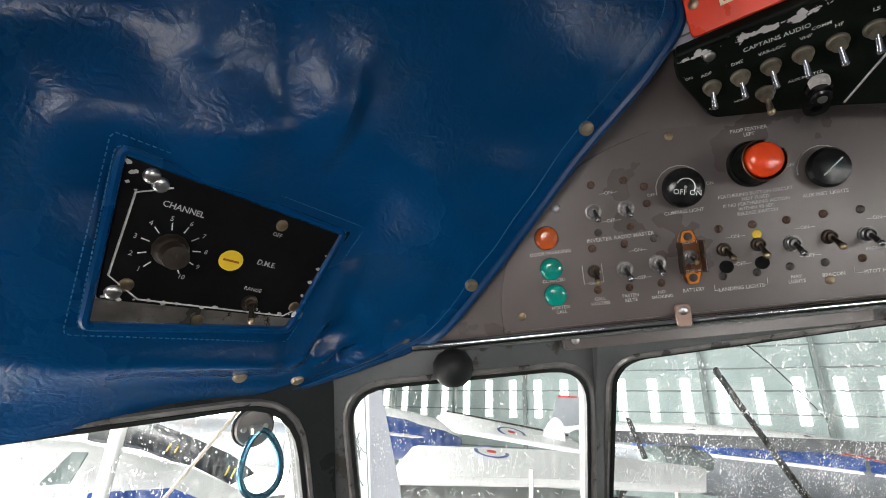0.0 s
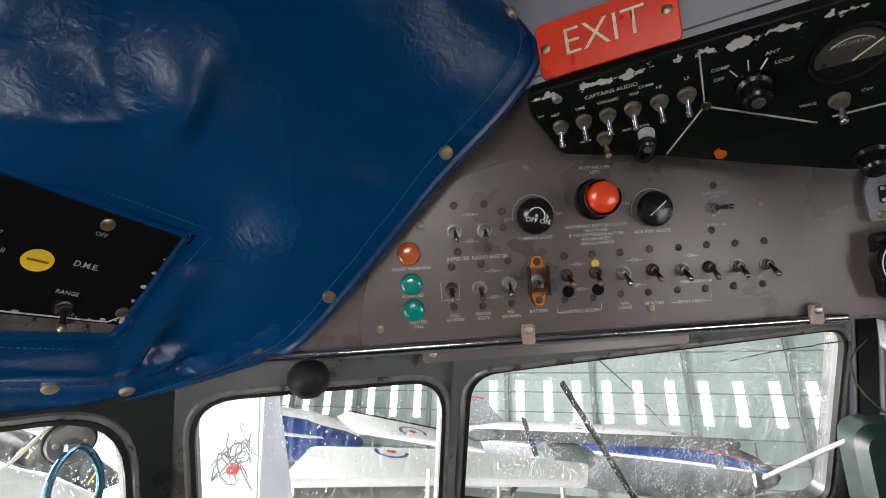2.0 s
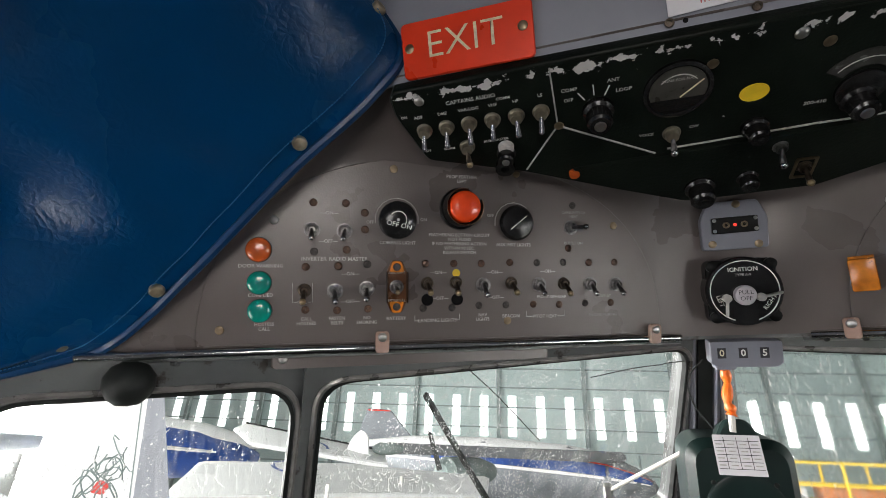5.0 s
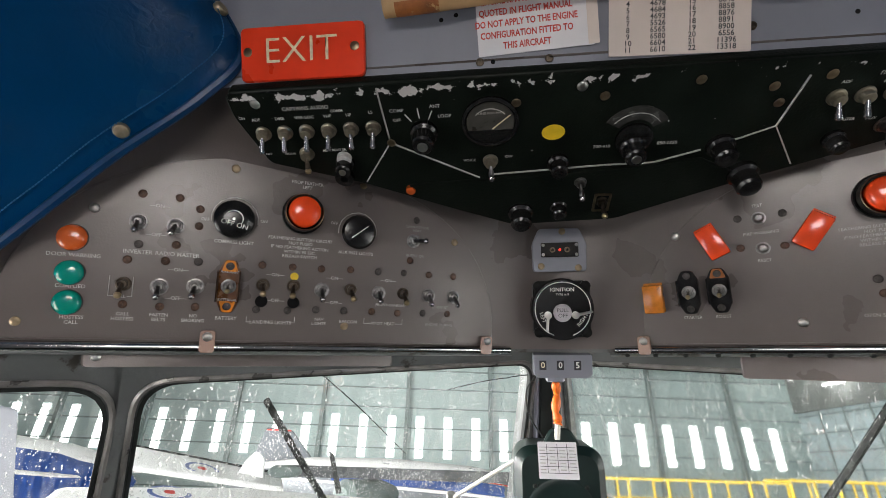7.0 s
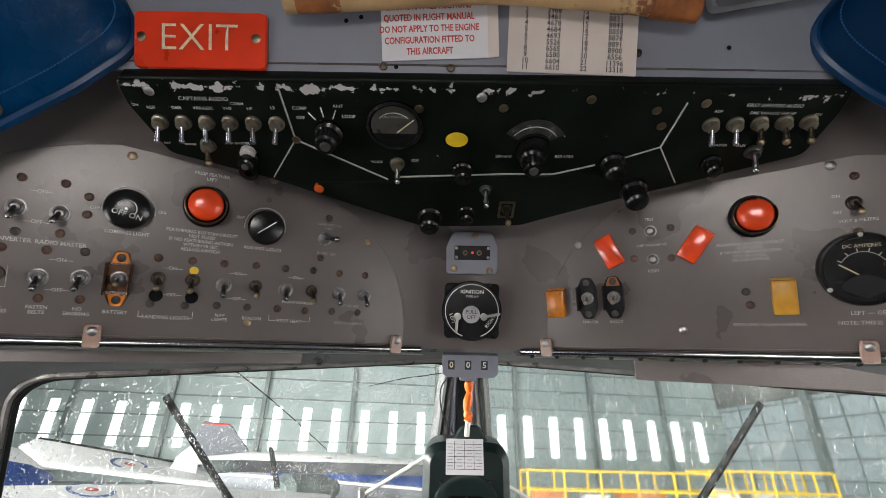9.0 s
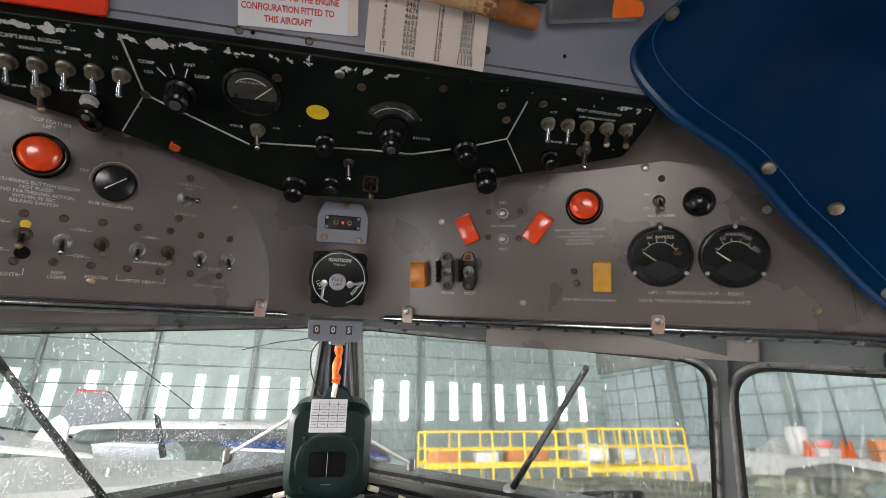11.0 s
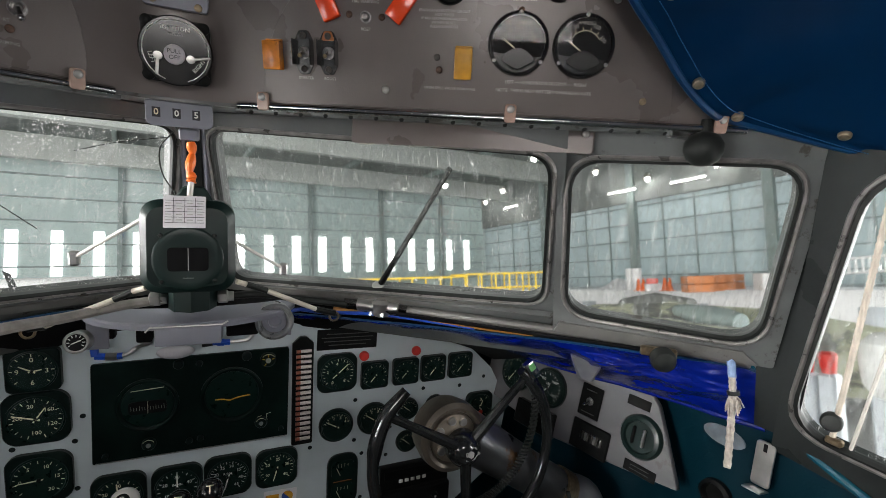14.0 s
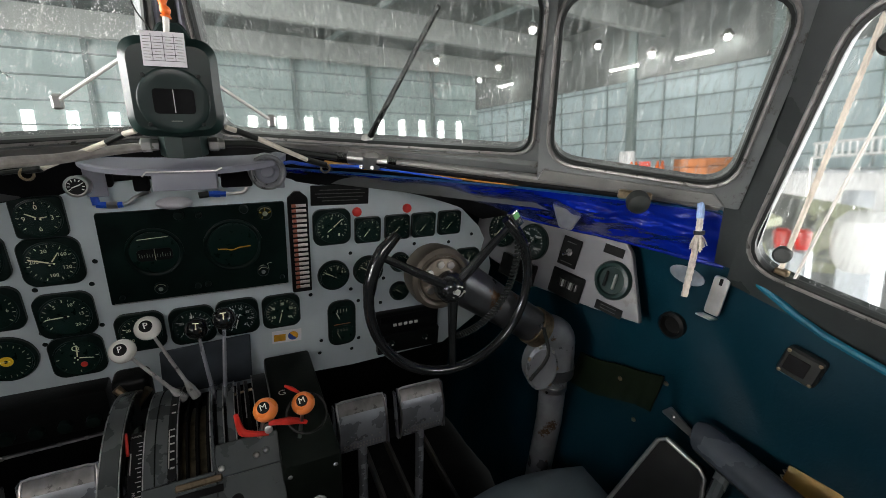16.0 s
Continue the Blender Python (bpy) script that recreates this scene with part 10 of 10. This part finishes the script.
# outside the right-hand side window
tk = solid("white_tank", turned([(0, -0.36), (0.20, -0.33), (0.27, -0.2), (0.29, 0.05), (0.26, 0.24), (0.16, 0.34), (0, 0.37)], 28), material("tank_paint", (0.68, 0.68, 0.67), 0.45, 0.0, 0.12, 3, 0.05), "white rounded tank standing on a trolley", "tank", m=Matrix.Translation(spot(68.2, -9.6, 7.0)), outside=True)
solid("tank_stand", slab((0.34, 0.34, spot(68.2, -9.6, 7.0).z - 0.3), Matrix.Translation(Vector((*spot(68.2, 0, 7.0).xy, spot(68.2, -9.6, 7.0).z / 2 - 0.15))), 0.03, 1), AIR_SILVER, "grey steel stand under the tank", "stand", outside=True)
for az in (62.06, 63.74):
    q = spot(az, -9.65, 7.4)
    solid("red_bin", turned([(0.07, -0.13), (0.095, 0.06), (0.095, 0.10), (0.06, 0.13), (0, 0.13)], 18), RED_PAINT, "small red bin on a grey stand", "bin", "red bins", m=Matrix.Translation(q), outside=True)
    solid("bin_stand", slab((0.2, 0.2, q.z - 0.13), Matrix.Translation(Vector((q.x, q.y, (q.z - 0.13) / 2))), 0.03, 1), AIR_SILVER, "grey stand under a small bin", "stand", "bin stands", outside=True)
ld = thing("ladder", label="white ladder lying along the store room", category="ladder", outside=True)
c, e = spot(63.5, -1.0, 22), spot(69.5, -0.7, 20.5)
for k in (0.0, 0.5):
    part("stile", rod(c + Vector((0, 0, k)), e + Vector((0, 0, k)), 0.05, 6), WHITE_PAINT, ld)
for i in range(12):
    p = c.lerp(e, (i + 0.5) / 12)
    part("rung", rod(p, p + Vector((0, 0, 0.5)), 0.04, 6), WHITE_PAINT, ld)
for p in (c, e):
    part("foot", rod((p.x, p.y, 0), p, 0.05, 6), BARE, ld)

# outside the left-hand side window
lw = thing("dark_wing_aircraft", label="aircraft with a dark wing marked by yellow lines", category="aircraft", outside=True)
part("wing", wing_slab([spot(-75, -0.85, 9.8), spot(-71.5, -0.8, 10.0), spot(-69.6, -1.05, 10.0), spot(-66.1, -2.28, 9.6), spot(-62.2, -3.82, 9.2), spot(-60.0, -5.3, 8.8), spot(-62.2, -6.3, 7.9), spot(-66.2, -4.75, 8.2), spot(-70.6, -3.1, 8.6), spot(-75, -2.4, 8.8)], 0.06),
     material("blue_black_wing", (0.009, 0.013, 0.021), 0.5, 0.0, 0.3, 1, 0), lw)
for az, el, d in ((-68.35, -3.1, 8.75), (-67.65, -3.35, 8.75), (-62.7, -5.1, 8.25), (-62.1, -5.3, 8.25)):
    part("yellow_mark", tube(blank(), [spot(az + 0.15, el + 0.4, d), spot(az - 0.15, el - 0.4, d - 0.2)], 0.012, 6), SAFETY, lw)
part("fuselage", spindle(spot(-84, -5.2, 7.6), spot(-60, -10.4, 7.8), [(0, 0.4), (0.3, 0.6), (0.7, 0.6), (1, 0.4), (1.02, 0)]), WHITE_PAINT, lw)
part("canopy", wing_slab([spot(-76.0, -3.65, 6.9), spot(-74.8, -3.65, 6.9), spot(-75.5, -5.9, 6.7), spot(-77.6, -6.0, 6.7)], 0.04), PURLIN, lw, "dark canopy panel")
part("blue_flash", wing_slab([spot(-74, -6.95, 6.9), spot(-67.4, -6.7, 6.9), spot(-65, -7.6, 6.8), spot(-74, -7.7, 6.8)], 0.04), AIR_BLUE, lw, "dark blue flash along the body")
for i in range(3):
    part("number_bar", rod(spot(-79.4 + 0.5 * i, -2.15, 7.4), spot(-79.4 + 0.5 * i, -2.6, 7.4), 0.022, 6), PURLIN, lw)
part("tail", wing_slab([spot(-84, -2.4, 13), spot(-66.8, -2.0, 14), spot(-63.5, -1.6, 14), spot(-57, -1.9, 14), spot(-57, -5.2, 11), spot(-66, -4.0, 12)], 0.1), WHITE_PAINT, lw)
part("undercarriage", leg(spot(-72, -8.0, 8.0), 0.06), BARE, lw)
solid("white_pole", rod((*spot(-73.05, 0, 6.6).xy, 0), spot(-73.05, 4.0, 6.6), 0.075, 14), WHITE_PAINT, "white upright pole beside the aircraft", "pole", outside=True)
gl = thing("grey_aircraft", label="grey and white aircraft parked further back", category="aircraft", outside=True)
part("fuselage", spindle(spot(-82, -1.7, 22), spot(-56, -0.8, 22), [(0, 0), (0.05, 0.3), (0.3, 0.45), (0.7, 0.46), (1, 0.2), (1.01, 0)]), AIR_SILVER, gl)
part("undercarriage", leg(spot(-70, -2, 22), 0.08), BARE, gl)
for a in (-73, -66.5):
    cb = spot(a, 1.1, 20)
    part("beacon", turned([(0.16, 0), (0.14, 0.25), (0, 0.3)], 12), ORANGE_PLASTIC, gl, "orange beacon", m=Matrix.Translation(cb))

# high-bay lamps under the roof
for i, (az, el) in enumerate(((24.9, 11.4), (32.1, 10.4), (29.9, 9.2), (36.1, 13.9), (43.2, 11.7), (48.8, 10.3), (55.7, 11.0))):
    dist = (12.1 - EYE_P.z) / math.tan(radians(el))
    dist = min(dist, wall_distance(az) - 1.2)
    p = spot(az, el, dist)
    hb = thing("high_bay_lamp", Matrix.Translation(p), "bright round high-bay lamp under the roof", "lamp", "high-bay lamps", outside=True)
    part("shade", turned([(0.10, 0.60), (0.20, 0.56), (0.36, 0.24), (0.37, 0.22), (0.35, 0.22), (0.16, 0.46)], 20), BARE, hb)
    part("bulb", turned([(0, -0.06), (0.12, -0.03), (0.19, 0.06), (0.18, 0.2), (0.10, 0.34), (0, 0.36)], 14), LAMP_GLOW, hb, "glowing lamp")
    part("hanger", rod((0, 0, 0.5), (0, 0, 14.2 - p.z), 0.02, 6), PURLIN, hb)
for az, el, L in ((46.0, 9.4, 2.4), (52.8, 9.9, 2.4), (33.0, 8.6, 2.0)):
    dist = (11.6 - EYE_P.z) / math.tan(radians(el))
    dist = min(dist, wall_distance(az) - 1.6)
    tl_ = thing("tube_lamp", axes(spot(az, el, dist), wall_in, (0, 0, 1)), "bright fluorescent tube lamp under the roof", "lamp", "tube lamps", outside=True)
    part("tube", rod((-L / 2, 0, 0), (L / 2, 0, 0), 0.035, 10), LAMP_GLOW, tl_)
    part("batten", slab((L, 0.10, 0.12), at(0, 0.12, 0), 0.01, 1), WHITE_PAINT, tl_)
    for x in (-L / 2.5, L / 2.5):
        part("hanger", rod((x, 0.1, 0), (x, 14.2 - spot(az, el, dist).z, 0), 0.015, 5), PURLIN, tl_)
